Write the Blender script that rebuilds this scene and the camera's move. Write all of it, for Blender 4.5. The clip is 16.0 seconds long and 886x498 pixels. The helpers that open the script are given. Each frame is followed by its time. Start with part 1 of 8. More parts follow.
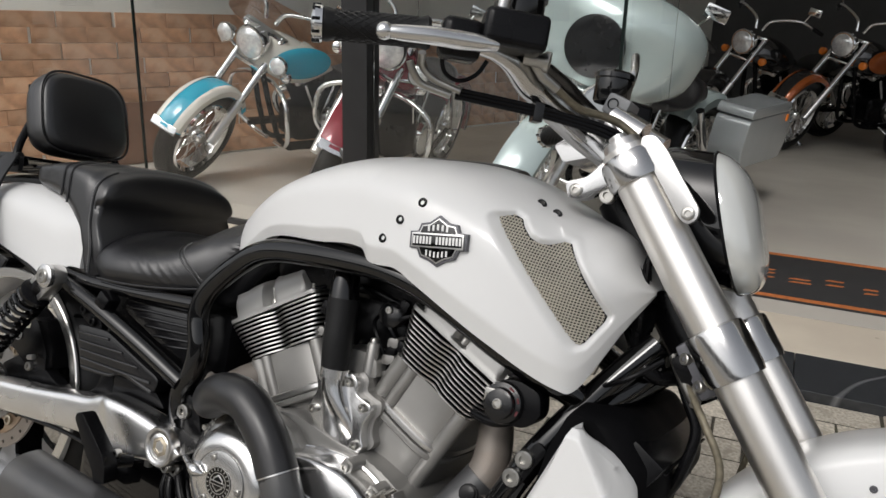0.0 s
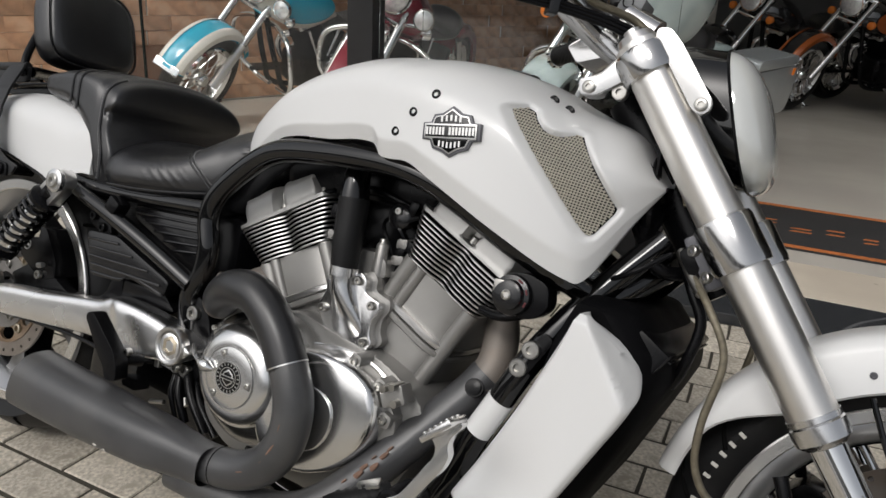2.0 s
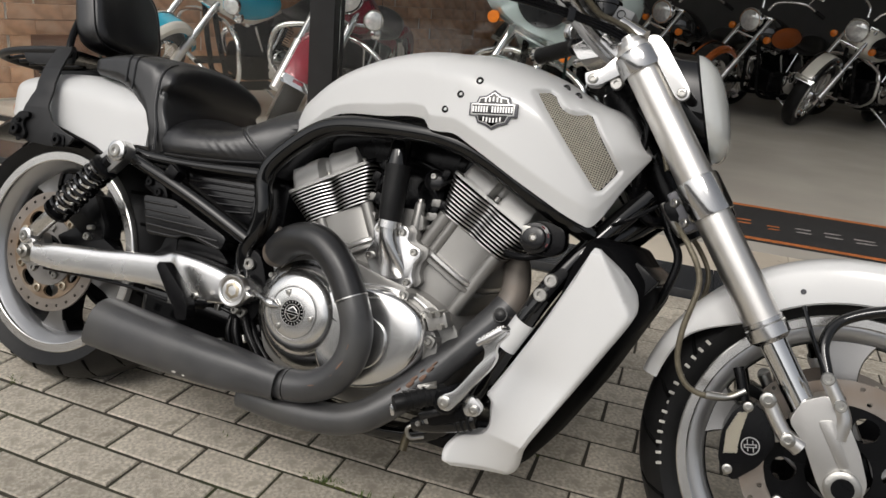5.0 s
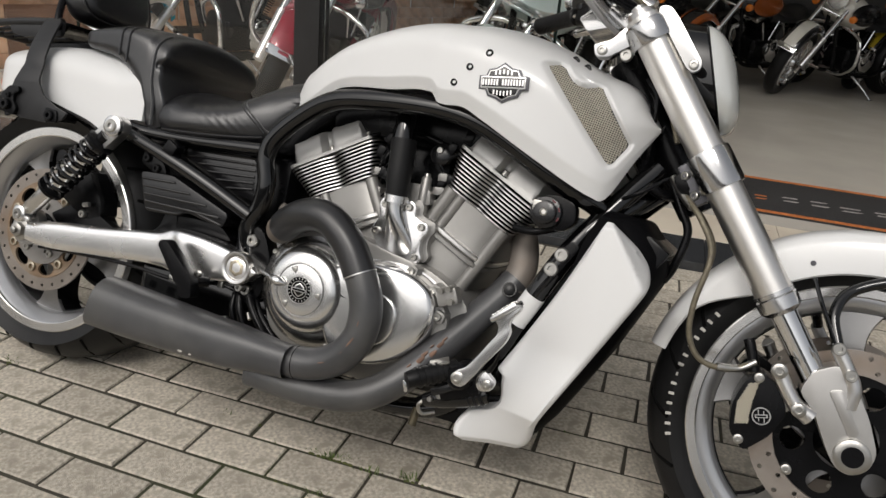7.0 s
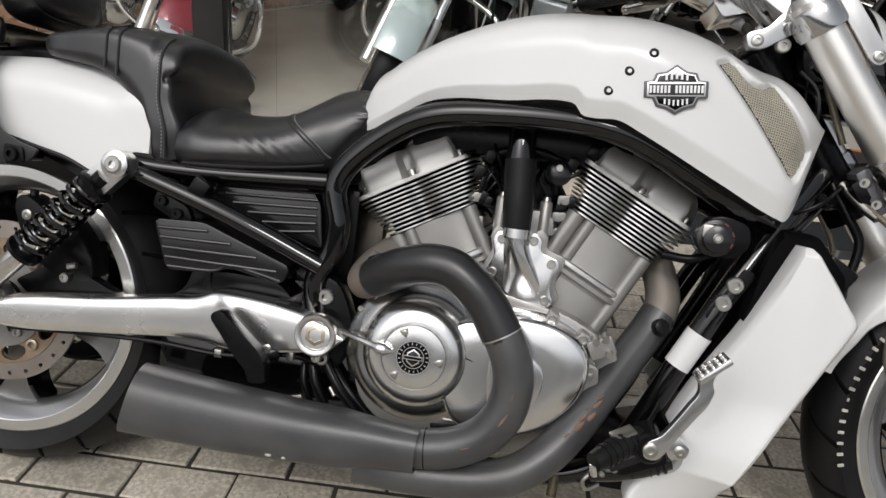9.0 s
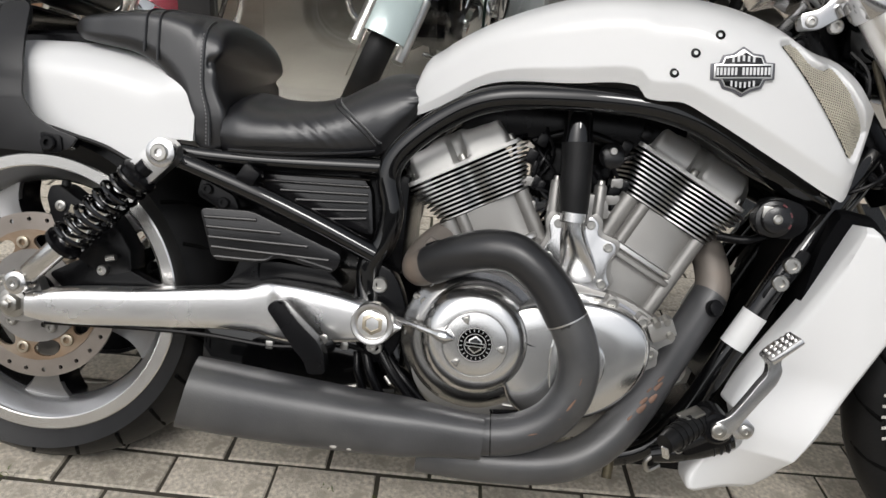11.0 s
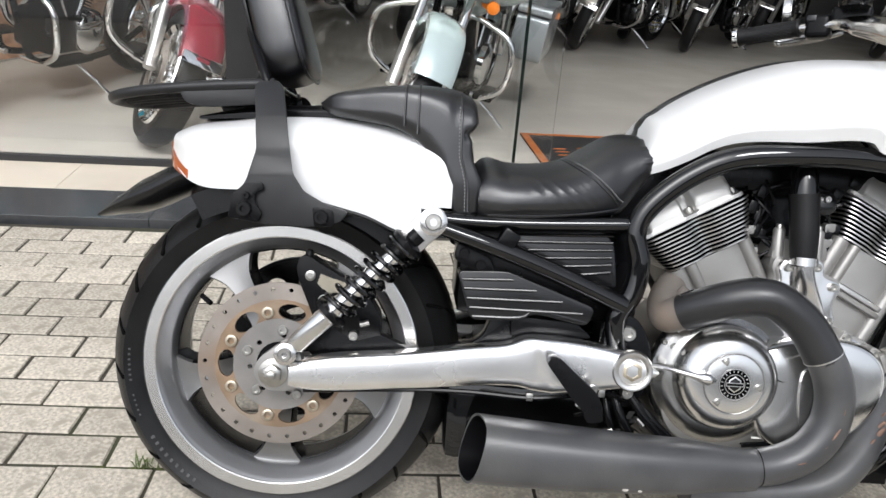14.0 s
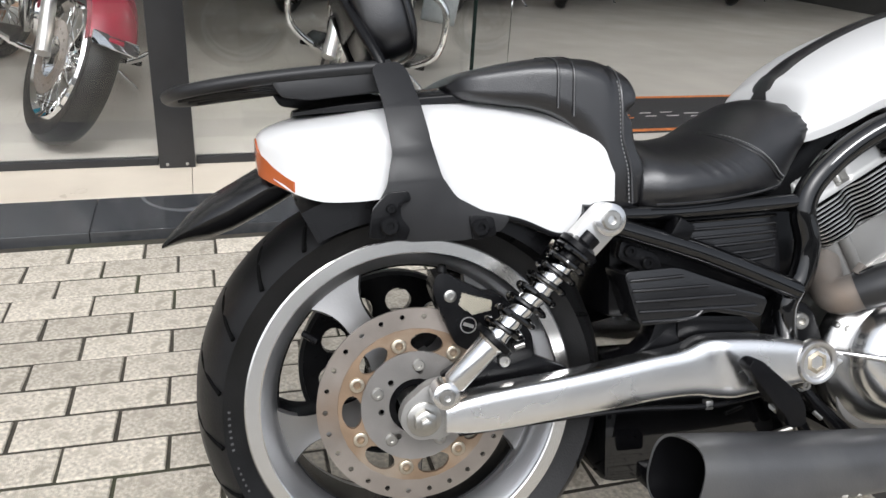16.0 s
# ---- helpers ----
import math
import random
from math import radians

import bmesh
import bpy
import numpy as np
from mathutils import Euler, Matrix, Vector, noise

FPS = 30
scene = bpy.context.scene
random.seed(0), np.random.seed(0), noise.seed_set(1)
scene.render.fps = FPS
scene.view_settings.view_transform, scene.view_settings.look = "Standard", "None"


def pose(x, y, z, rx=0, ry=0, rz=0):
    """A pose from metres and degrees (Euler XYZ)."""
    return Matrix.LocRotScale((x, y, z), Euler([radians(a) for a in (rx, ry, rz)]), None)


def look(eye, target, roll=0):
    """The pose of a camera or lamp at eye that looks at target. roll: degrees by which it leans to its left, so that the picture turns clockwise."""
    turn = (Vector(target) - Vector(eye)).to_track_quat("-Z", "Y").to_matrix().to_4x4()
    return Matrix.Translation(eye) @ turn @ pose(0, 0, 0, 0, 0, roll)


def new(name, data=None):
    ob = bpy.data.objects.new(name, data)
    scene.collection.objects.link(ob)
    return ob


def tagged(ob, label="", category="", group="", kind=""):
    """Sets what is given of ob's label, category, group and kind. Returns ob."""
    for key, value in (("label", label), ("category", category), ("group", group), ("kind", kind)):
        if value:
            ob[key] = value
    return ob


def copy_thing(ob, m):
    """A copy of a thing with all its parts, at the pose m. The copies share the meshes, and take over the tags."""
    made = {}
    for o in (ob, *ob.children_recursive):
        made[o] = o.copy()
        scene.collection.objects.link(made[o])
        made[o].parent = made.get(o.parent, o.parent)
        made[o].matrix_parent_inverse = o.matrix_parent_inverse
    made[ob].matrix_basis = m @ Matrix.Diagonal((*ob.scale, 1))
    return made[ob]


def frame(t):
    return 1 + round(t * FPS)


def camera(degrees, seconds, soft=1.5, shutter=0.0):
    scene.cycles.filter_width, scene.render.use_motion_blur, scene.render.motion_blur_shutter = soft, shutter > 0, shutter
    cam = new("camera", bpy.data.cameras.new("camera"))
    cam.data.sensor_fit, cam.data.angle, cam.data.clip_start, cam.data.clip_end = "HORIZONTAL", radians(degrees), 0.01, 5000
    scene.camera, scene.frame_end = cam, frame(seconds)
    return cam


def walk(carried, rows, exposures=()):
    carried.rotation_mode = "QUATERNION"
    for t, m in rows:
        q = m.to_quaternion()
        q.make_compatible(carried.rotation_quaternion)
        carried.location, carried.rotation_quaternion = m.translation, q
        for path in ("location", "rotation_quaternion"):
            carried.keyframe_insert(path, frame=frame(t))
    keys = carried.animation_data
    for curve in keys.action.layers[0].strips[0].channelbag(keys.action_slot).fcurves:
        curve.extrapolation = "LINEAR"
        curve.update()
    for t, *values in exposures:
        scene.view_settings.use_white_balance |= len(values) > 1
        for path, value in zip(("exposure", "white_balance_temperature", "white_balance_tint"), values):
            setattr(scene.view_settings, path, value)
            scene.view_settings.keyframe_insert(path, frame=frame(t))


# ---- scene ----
cam = camera(59.7, 16.0)
EXPOSURES = ((0, -0.20, 6450, 10), (2.5, -0.28, 6450, 10), (6.5, -0.24, 6650, 10), (8.7, -0.18, 6450, 10), (11.0, -0.06, 6400, 10), (11.3, 0.30, 6350, 10), (11.6, 0.58, 6300, 10), (12.2, 0.53, 6200, 10), (16.0, 0.48, 6150, 10))
PATH = [
    (0, (1.549, -0.742, 1.101), (0.593, 0.913, 0.514), 1.6),
    (0.5, (1.549, -0.748, 1.08), (0.57, 0.888, 0.475), 1.8),
    (1, (1.554, -0.753, 1.055), (0.57, 0.871, 0.429), 2.2),
    (1.5, (1.559, -0.762, 1.03), (0.588, 0.86, 0.379), 2.5),
    (2, (1.557, -0.783, 1.011), (0.621, 0.852, 0.338), 2.8),
    (2.5, (1.541, -0.862, 1.01), (0.66, 0.799, 0.328), 3.1),
    (3, (1.523, -1.039, 1.006), (0.701, 0.655, 0.332), 3.5),
    (3.5, (1.521, -1.118, 1.0), (0.749, 0.605, 0.339), 4.1),
    (4, (1.513, -1.13, 0.993), (0.768, 0.609, 0.342), 4.7),
    (4.2, (1.511, -1.132, 0.998), (0.771, 0.609, 0.35), 4.9),
    (6.5, (1.502, -1.157, 1.019), (0.802, 0.583, 0.325), 5.5),
    (7, (1.453, -1.153, 1.013), (0.792, 0.592, 0.293), 5.3),
    (7.5, (1.315, -1.065, 1.008), (0.73, 0.695, 0.259), 5.1),
    (8, (1.177, -0.969, 1.013), (0.698, 0.81, 0.235), 4.7),
    (8.5, (1.028, -0.972, 1.012), (0.68, 0.831, 0.219), 4.6),
    (8.7, (0.967, -0.985, 1.012), (0.668, 0.826, 0.217), 4.7),
    (10.8, (0.797, -1.03, 1.011), (0.655, 0.787, 0.187), 5.1),
    (11, (0.76, -1.008, 1.002), (0.626, 0.805, 0.169), 5.2),
    (11.5, (0.587, -0.886, 0.994), (0.483, 0.921, 0.143), 5.0),
    (12, (0.438, -0.89, 1.002), (0.381, 0.917, 0.146), 4.6),
    (12.1, (0.389, -0.915, 0.998), (0.345, 0.891, 0.141), 4.3),
    (12.5, (0.29, -1.004, 1.01), (0.282, 0.807, 0.161), 4.1),
    (13, (0.257, -1.058, 1.013), (0.281, 0.765, 0.191), 3.9),
    (13.5, (0.248, -1.081, 1.019), (0.288, 0.755, 0.227), 4.0),
    (14, (0.235, -1.088, 1.043), (0.284, 0.759, 0.279), 4.4),
    (14.5, (0.225, -1.085, 1.055), (0.299, 0.764, 0.298), 4.7),
    (15, (0.181, -1.06, 1.036), (0.308, 0.783, 0.271), 4.8),
    (15.5, (0.041, -0.934, 0.999), (0.229, 0.888, 0.197), 4.8),
    (15.8, (-0.074, -0.852, 0.996), (0.235, 0.942, 0.170), 4.1),
    (16, (-0.185, -0.832, 0.991), (0.231, 0.944, 0.17), 3.4),
]
walk(cam, [(t, look(eye, target, roll)) for t, eye, target, roll in PATH], exposures=EXPOSURES)

# ==== place ====
# ---- light ----
world = bpy.data.worlds.new("overcast sky")
scene.world = world
world.use_nodes = True
wn = world.node_tree.nodes
sky = wn.new("ShaderNodeTexSky")
sky.sky_type, sky.sun_disc = "NISHITA", False
sky.sun_elevation, sky.sun_rotation = radians(47), radians(205)
sky.air_density, sky.dust_density, sky.ozone_density = 1.0, 4.0, 0.6
hsv = wn.new("ShaderNodeHueSaturation")
hsv.inputs["Saturation"].default_value = 0.25
world.node_tree.links.new(sky.outputs[0], hsv.inputs["Color"])
world.node_tree.links.new(hsv.outputs[0], wn["Background"].inputs[0])
wn["Background"].inputs[1].default_value = 0.15
sun = bpy.data.lights.new("sun", "SUN")
sun.energy, sun.angle, sun.color = 1.15, radians(15), (1.0, 0.97, 0.93)
new("sun", sun).matrix_world = look((1.4, -3.6, 4.6), (0.7, 0.6, 0.0))


# ---- materials ----
def mat(name, color, rough=0.5, metal=0.0, var=0.12, scale=12.0, bump=0.15, fine=180.0, coat=0.0, spec=0.5, alt=None, altscale=3.0, rand=0.0, aniso=0.0):
    """A painted, metal, leather or stone surface: two scales of tone, fine relief and uneven gloss."""
    m = bpy.data.materials.new(name)
    m.use_nodes = True
    t = m.node_tree
    n, l = t.nodes, t.links
    b = n["Principled BSDF"]
    co = n.new("ShaderNodeTexCoord")
    big = n.new("ShaderNodeTexNoise")
    big.inputs["Scale"].default_value, big.inputs["Detail"].default_value = scale, 6
    small = n.new("ShaderNodeTexNoise")
    small.inputs["Scale"].default_value, small.inputs["Detail"].default_value = fine, 3
    for x in (big, small):
        l.new(co.outputs["Object"], x.inputs["Vector"])
    ramp = n.new("ShaderNodeValToRGB")
    dark = [c * (1 - var) for c in color]
    light = [min(1, c * (1 + var)) for c in color]
    ramp.color_ramp.elements[0].position, ramp.color_ramp.elements[1].position = 0.3, 0.7
    ramp.color_ramp.elements[0].color, ramp.color_ramp.elements[1].color = (*dark, 1), (*light, 1)
    l.new(big.outputs["Fac"], ramp.inputs["Fac"])
    last = ramp.outputs["Color"]
    if alt:
        patch = n.new("ShaderNodeTexNoise")
        patch.inputs["Scale"].default_value, patch.inputs["Detail"].default_value = altscale, 8
        l.new(co.outputs["Object"], patch.inputs["Vector"])
        r2 = n.new("ShaderNodeValToRGB")
        r2.color_ramp.elements[0].position, r2.color_ramp.elements[1].position = 0.52, 0.68
        l.new(patch.outputs["Fac"], r2.inputs["Fac"])
        mix = n.new("ShaderNodeMixRGB")
        mix.inputs[2].default_value = (*alt, 1)
        l.new(r2.outputs["Color"], mix.inputs[0])
        l.new(last, mix.inputs[1])
        last = mix.outputs[0]
    if rand:
        info = n.new("ShaderNodeObjectInfo")
        mul = n.new("ShaderNodeMath")
        mul.operation, mul.inputs[1].default_value = "MULTIPLY", 2 * rand
        add = n.new("ShaderNodeMath")
        add.operation, add.inputs[1].default_value = "ADD", 1 - rand
        l.new(info.outputs["Random"], mul.inputs[0])
        l.new(mul.outputs[0], add.inputs[0])
        mix = n.new("ShaderNodeVectorMath")
        mix.operation = "SCALE"
        l.new(last, mix.inputs[0])
        l.new(add.outputs[0], mix.inputs["Scale"])
        last = mix.outputs[0]
    l.new(last, b.inputs["Base Color"])
    rr = n.new("ShaderNodeMapRange")
    rr.inputs["To Min"].default_value, rr.inputs["To Max"].default_value = max(0.02, rough * 0.8), min(1, rough * 1.2)
    l.new(big.outputs["Fac"], rr.inputs["Value"])
    l.new(rr.outputs[0], b.inputs["Roughness"])
    b.inputs["Metallic"].default_value = metal
    b.inputs["Coat Weight"].default_value, b.inputs["Coat Roughness"].default_value = coat, 0.06
    b.inputs["Specular IOR Level"].default_value = spec
    b.inputs["Anisotropic"].default_value = aniso
    if bump:
        bp = n.new("ShaderNodeBump")
        bp.inputs["Strength"].default_value, bp.inputs["Distance"].default_value = bump, 0.002
        l.new(small.outputs["Fac"], bp.inputs["Height"])
        l.new(bp.outputs[0], b.inputs["Normal"])
    return m


def glassy(name, color=(1, 1, 1), rough=0.0, ior=1.45):
    m = bpy.data.materials.new(name)
    m.use_nodes = True
    b = m.node_tree.nodes["Principled BSDF"]
    b.inputs["Base Color"].default_value = (*color, 1)
    b.inputs["Transmission Weight"].default_value, b.inputs["Roughness"].default_value, b.inputs["IOR"].default_value = 1.0, rough, ior
    return m


WHITE = mat("white satin paint", (0.685, 0.685, 0.68), 0.30, 0, 0.006, 3, 0.02, 400, coat=0.30)
BLACK = mat("gloss black paint", (0.0022, 0.0022, 0.0025), 0.05, 0, 0.2, 9, 0.004, 300, spec=0.66)
SATIN = mat("satin black paint", (0.0042, 0.0042, 0.0048), 0.25, 0, 0.25, 14, 0.04, 300, spec=0.17)
PLASTIC = mat("textured black plastic", (0.0070, 0.0070, 0.0078), 0.22, 0, 0.15, 20, 0.08, 700, spec=0.55)
COVERALU = mat("buffed aluminium cover", (0.82, 0.815, 0.805), 0.22, 1.0, 0.05, 8, 0.02, 260)
PLATE = mat("satin black plate steel", (0.014, 0.014, 0.015), 0.40, 0, 0.2, 12, 0.05, 300, spec=0.36)
LEATHER = mat("black seat vinyl", (0.0085, 0.0085, 0.0098), 0.33, 0, 0.25, 10, 0.20, 620, spec=0.85)
# black of the scoop; also paints shade behind the grille and in the muffler
DUCTSHADE = mat("matt black duct plastic and hollow shade", (0.0035, 0.0035, 0.004), 0.55, 0, 0.2, 20, 0.08, 500, spec=0.04)
RUBBER = mat("tyre rubber", (0.0075, 0.0075, 0.0078), 0.42, 0, 0.35, 18, 0.2, 350, spec=0.24)
ALU = mat("brushed aluminium", (0.70, 0.69, 0.675), 0.31, 1.0, 0.07, 7, 0.03, 260)
POLISHED = mat("polished aluminium", (0.74, 0.735, 0.73), 0.22, 1.0, 0.06, 9, 0.02, 240)
CAST = mat("silver grey cast alloy", (0.29, 0.283, 0.270), 0.40, 0.6, 0.10, 11, 0.05, 420)
CHROME = mat("chrome", (0.82, 0.82, 0.82), 0.06, 1.0, 0.03, 8, 0.0)
MIRRORALU = mat("hand polished alloy", (0.60, 0.595, 0.59), 0.15, 1.0, 0.05, 9, 0.012, 200)
FORKALU = mat("satin anodised fork alloy", (0.84, 0.82, 0.785), 0.36, 1.0, 0.04, 6, 0.02, 300)
BRUSHED = mat("soft brushed alloy", (0.48, 0.475, 0.46), 0.45, 0.65, 0.07, 9, 0.03, 300)
STEEL = mat("brake disc steel", (0.31, 0.275, 0.245), 0.40, 0.8, 0.14, 16, 0.12, 300, alt=(0.28, 0.215, 0.165), altscale=6)
EXHAUST = mat("matt grey black exhaust coating", (0.052, 0.052, 0.054), 0.36, 0.0, 0.25, 10, 0.13, 420, alt=(0.070, 0.069, 0.067), altscale=5, spec=0.62)
HEADER = mat("heat stained header pipe", (0.17, 0.15, 0.132), 0.5, 0.3, 0.2, 12, 0.15, 320, alt=(0.21, 0.165, 0.13), altscale=9)
BOLT = mat("zinc plated bolt", (0.43, 0.42, 0.395), 0.32, 1.0, 0.12, 40, 0.1, 300)
ENAMEL = mat("badge grey enamel", (0.10, 0.10, 0.11), 0.4, 0.3, 0.1, 40, 0.1, 500)


# ---- shapes ----
def link(name, bm, material, parent=None, label="", smooth=True, angle=40):
    bmesh.ops.recalc_face_normals(bm, faces=bm.faces)
    me = bpy.data.meshes.new(name)
    bm.to_mesh(me)
    bm.free()
    for m in (material if isinstance(material, (list, tuple)) else [material]):
        me.materials.append(m)
    if smooth:
        me.shade_smooth()
        me.set_sharp_from_angle(angle=radians(angle))
    ob = new(name, me)
    if parent:
        ob.parent = parent
    if label:
        ob["label"] = label
    return ob


part = link


def catmull(pts, n):
    """A smooth line through the points, n steps between each two."""
    p = [Vector(q) for q in pts]
    p = [2 * p[0] - p[1]] + p + [2 * p[-1] - p[-2]]
    out = []
    for i in range(1, len(p) - 2):
        a, b, c, d = p[i - 1:i + 3]
        for k in range(n):
            t = k / n
            out.append(0.5 * (2 * b + (c - a) * t + (2 * a - 5 * b + 4 * c - d) * t * t + (3 * b - a - 3 * c + d) * t ** 3))
    out.append(p[-2])
    return out


def lerp_curve(knots, n=8):
    """A function of one number, smooth through the knots (x, value)."""
    k = [(a, b) for a, b in knots]

    def f(x):
        if x <= k[0][0]:
            return k[0][1]
        if x >= k[-1][0]:
            return k[-1][1]
        for i in range(len(k) - 1):
            if k[i][0] <= x <= k[i + 1][0]:
                break
        x0, y0 = k[i]
        x1, y1 = k[i + 1]
        s = (y1 - y0) / (x1 - x0)
        s0 = s if i == 0 else 0.5 * (s + (y0 - k[i - 1][1]) / (x0 - k[i - 1][0]))
        s1 = s if i + 2 == len(k) else 0.5 * (s + (k[i + 2][1] - y1) / (k[i + 2][0] - x1))
        h, t = x1 - x0, (x - x0) / (x1 - x0)
        return (2 * t ** 3 - 3 * t * t + 1) * y0 + (t ** 3 - 2 * t * t + t) * h * s0 + (-2 * t ** 3 + 3 * t * t) * y1 + (t ** 3 - t * t) * h * s1
    return f


def rings(bm, loops, closed=True, caps=True):
    """Skin over equal rings of points."""
    rows = [[bm.verts.new(p) for p in loop] for loop in loops]
    n = len(rows[0])
    for a, b in zip(rows, rows[1:]):
        for i in range(n if closed else n - 1):
            j = (i + 1) % n
            try:
                bm.faces.new((a[i], a[j], b[j], b[i]))
            except ValueError:
                pass
    if caps and closed:
        bm.faces.new(rows[0])
        bm.faces.new(rows[-1])
    return rows


def tube(pts, radius, segs=16, smooth=6, bm=None, caps=True, flat=1.0):
    """A pipe along a smooth line; radius one number or one for each point."""
    bm = bm or bmesh.new()
    line = catmull(pts, smooth) if smooth else [Vector(p) for p in pts]
    steps = len(line)
    rad = radius if isinstance(radius, (list, tuple)) else None
    side = None
    loops = []
    for i, p in enumerate(line):
        d = (line[min(i + 1, steps - 1)] - line[max(i - 1, 0)]).normalized()
        if side is None:
            side = d.orthogonal().normalized()
        side = (side - d * side.dot(d)).normalized()
        up = d.cross(side)
        if rad:
            f = i / (steps - 1) * (len(rad) - 1)
            k = min(int(f), len(rad) - 2)
            r = rad[k] + (rad[k + 1] - rad[k]) * (f - k)
        else:
            r = radius
        loops.append([p + (side * math.cos(a) + up * math.sin(a) * flat) * r for a in (2 * math.pi * j / segs for j in range(segs))])
    rings(bm, loops, True, caps)
    return bm


def lathe(profile, centre, axis="y", segs=48, bm=None, closed=False, sweep=None):
    """Turns a profile of (along, radius) about an axis through the centre."""
    bm = bm or bmesh.new()
    c = Vector(centre)
    ax = {"x": Vector((1, 0, 0)), "y": Vector((0, 1, 0)), "z": Vector((0, 0, 1))}[axis] if isinstance(axis, str) else Vector(axis).normalized()
    u = Vector((0, 0, 1)) if abs(ax.z) < 0.9 else Vector((1, 0, 0))
    u = (u - ax * u.dot(ax)).normalized()
    v = ax.cross(u)
    if closed:
        profile = list(profile) + [profile[0]]
    loops = []
    for s, r in profile:
        loops.append([c + ax * s + (u * math.cos(a) + v * math.sin(a)) * max(r, 0.00005) for a in (2 * math.pi * j / segs for j in range(segs))])
    rings(bm, loops, True, not closed)
    if closed:
        bmesh.ops.remove_doubles(bm, verts=bm.verts, dist=1e-6)
    return bm


def prism(outline, y0, y1, bevel=0.0, bm=None, segs=2, plane="xz"):
    """A plate with the outline (x, z), from y0 to y1, with rounded edges."""
    own = bmesh.new()
    if plane == "xz":
        f = [own.verts.new((x, y0, z)) for x, z in outline]
    elif plane == "xy":
        f = [own.verts.new((x, z, y0)) for x, z in outline]
    else:
        f = [own.verts.new((y0, x, z)) for x, z in outline]
    face = own.faces.new(f)
    d = {"xz": (0, y1 - y0, 0), "xy": (0, 0, y1 - y0), "yz": (y1 - y0, 0, 0)}[plane]
    ext = bmesh.ops.extrude_face_region(own, geom=[face])
    bmesh.ops.translate(own, vec=d, verts=[v for v in ext["geom"] if isinstance(v, bmesh.types.BMVert)])
    if bevel:
        bmesh.ops.bevel(own, geom=list(own.edges), offset=bevel, segments=segs, profile=0.6, affect="EDGES", clamp_overlap=True)
    if bm is None:
        return own
    me = bpy.data.meshes.new("join")
    own.to_mesh(me)
    own.free()
    bm.from_mesh(me)
    bpy.data.meshes.remove(me)
    return bm


def box(size, m=Matrix(), bevel=0.0, bm=None, segs=2):
    own = bmesh.new()
    bmesh.ops.create_cube(own, size=1, matrix=Matrix.Diagonal((*size, 1)))
    if bevel:
        bmesh.ops.bevel(own, geom=list(own.edges), offset=bevel, segments=segs, profile=0.6, affect="EDGES", clamp_overlap=True)
    own.transform(m)
    if bm is None:
        return own
    me = bpy.data.meshes.new("join")
    own.to_mesh(me)
    own.free()
    bm.from_mesh(me)
    bpy.data.meshes.remove(me)
    return bm


def smooth_outline(pts, n=5):
    """A closed smooth outline through the points."""
    q = list(pts)
    k = len(q)
    out = []
    for i in range(k):
        a, b, c, d = (Vector(q[(i + j - 1) % k]) for j in range(4))
        for s in range(n):
            t = s / n
            p = 0.5 * (2 * b + (c - a) * t + (2 * a - 5 * b + 4 * c - d) * t * t + (3 * b - a - 3 * c + d) * t ** 3)
            out.append((p[0], p[1]))
    return out


def round_outline(pts, r, n=4):
    """A polygon with its corners rounded."""
    out = []
    k = len(pts)
    for i in range(k):
        a, b, c = Vector(pts[i - 1]), Vector(pts[i]), Vector(pts[(i + 1) % k])
        u, v = a - b, c - b
        rr = min(r, u.length * 0.45, v.length * 0.45)
        p, q = b + u.normalized() * rr, b + v.normalized() * rr
        for s in range(n + 1):
            t = s / n
            w = p * (1 - t) ** 2 + b * 2 * t * (1 - t) + q * t * t
            out.append((w[0], w[1]))
    return out


def cap_bolt(at, r=0.009, h=0.008, axis=(0, -1, 0), parent=None, material=None, name="bolt"):
    """A socket-head bolt with its hollow."""
    bm = lathe([(-0.004, 0), (-0.004, r), (h * 0.8, r), (h, r * 0.85), (h, r * 0.45), (h * 0.45, r * 0.42), (h * 0.45, 0)], at, axis, 14)
    return part(name, bm, material or BOLT, parent)


# ---- the white motorcycle, in its own upright axes: x ahead, y to its left, z up ----
bike = tagged(new("motorcycle"), "white power cruiser motorcycle leaning on its side stand on the pavers", "motorcycle")
bike.matrix_basis = pose(0, 0.0897, -0.0057, -17, 0, 0)
WB, RA, FA = 1.71, 0.315, 0.318


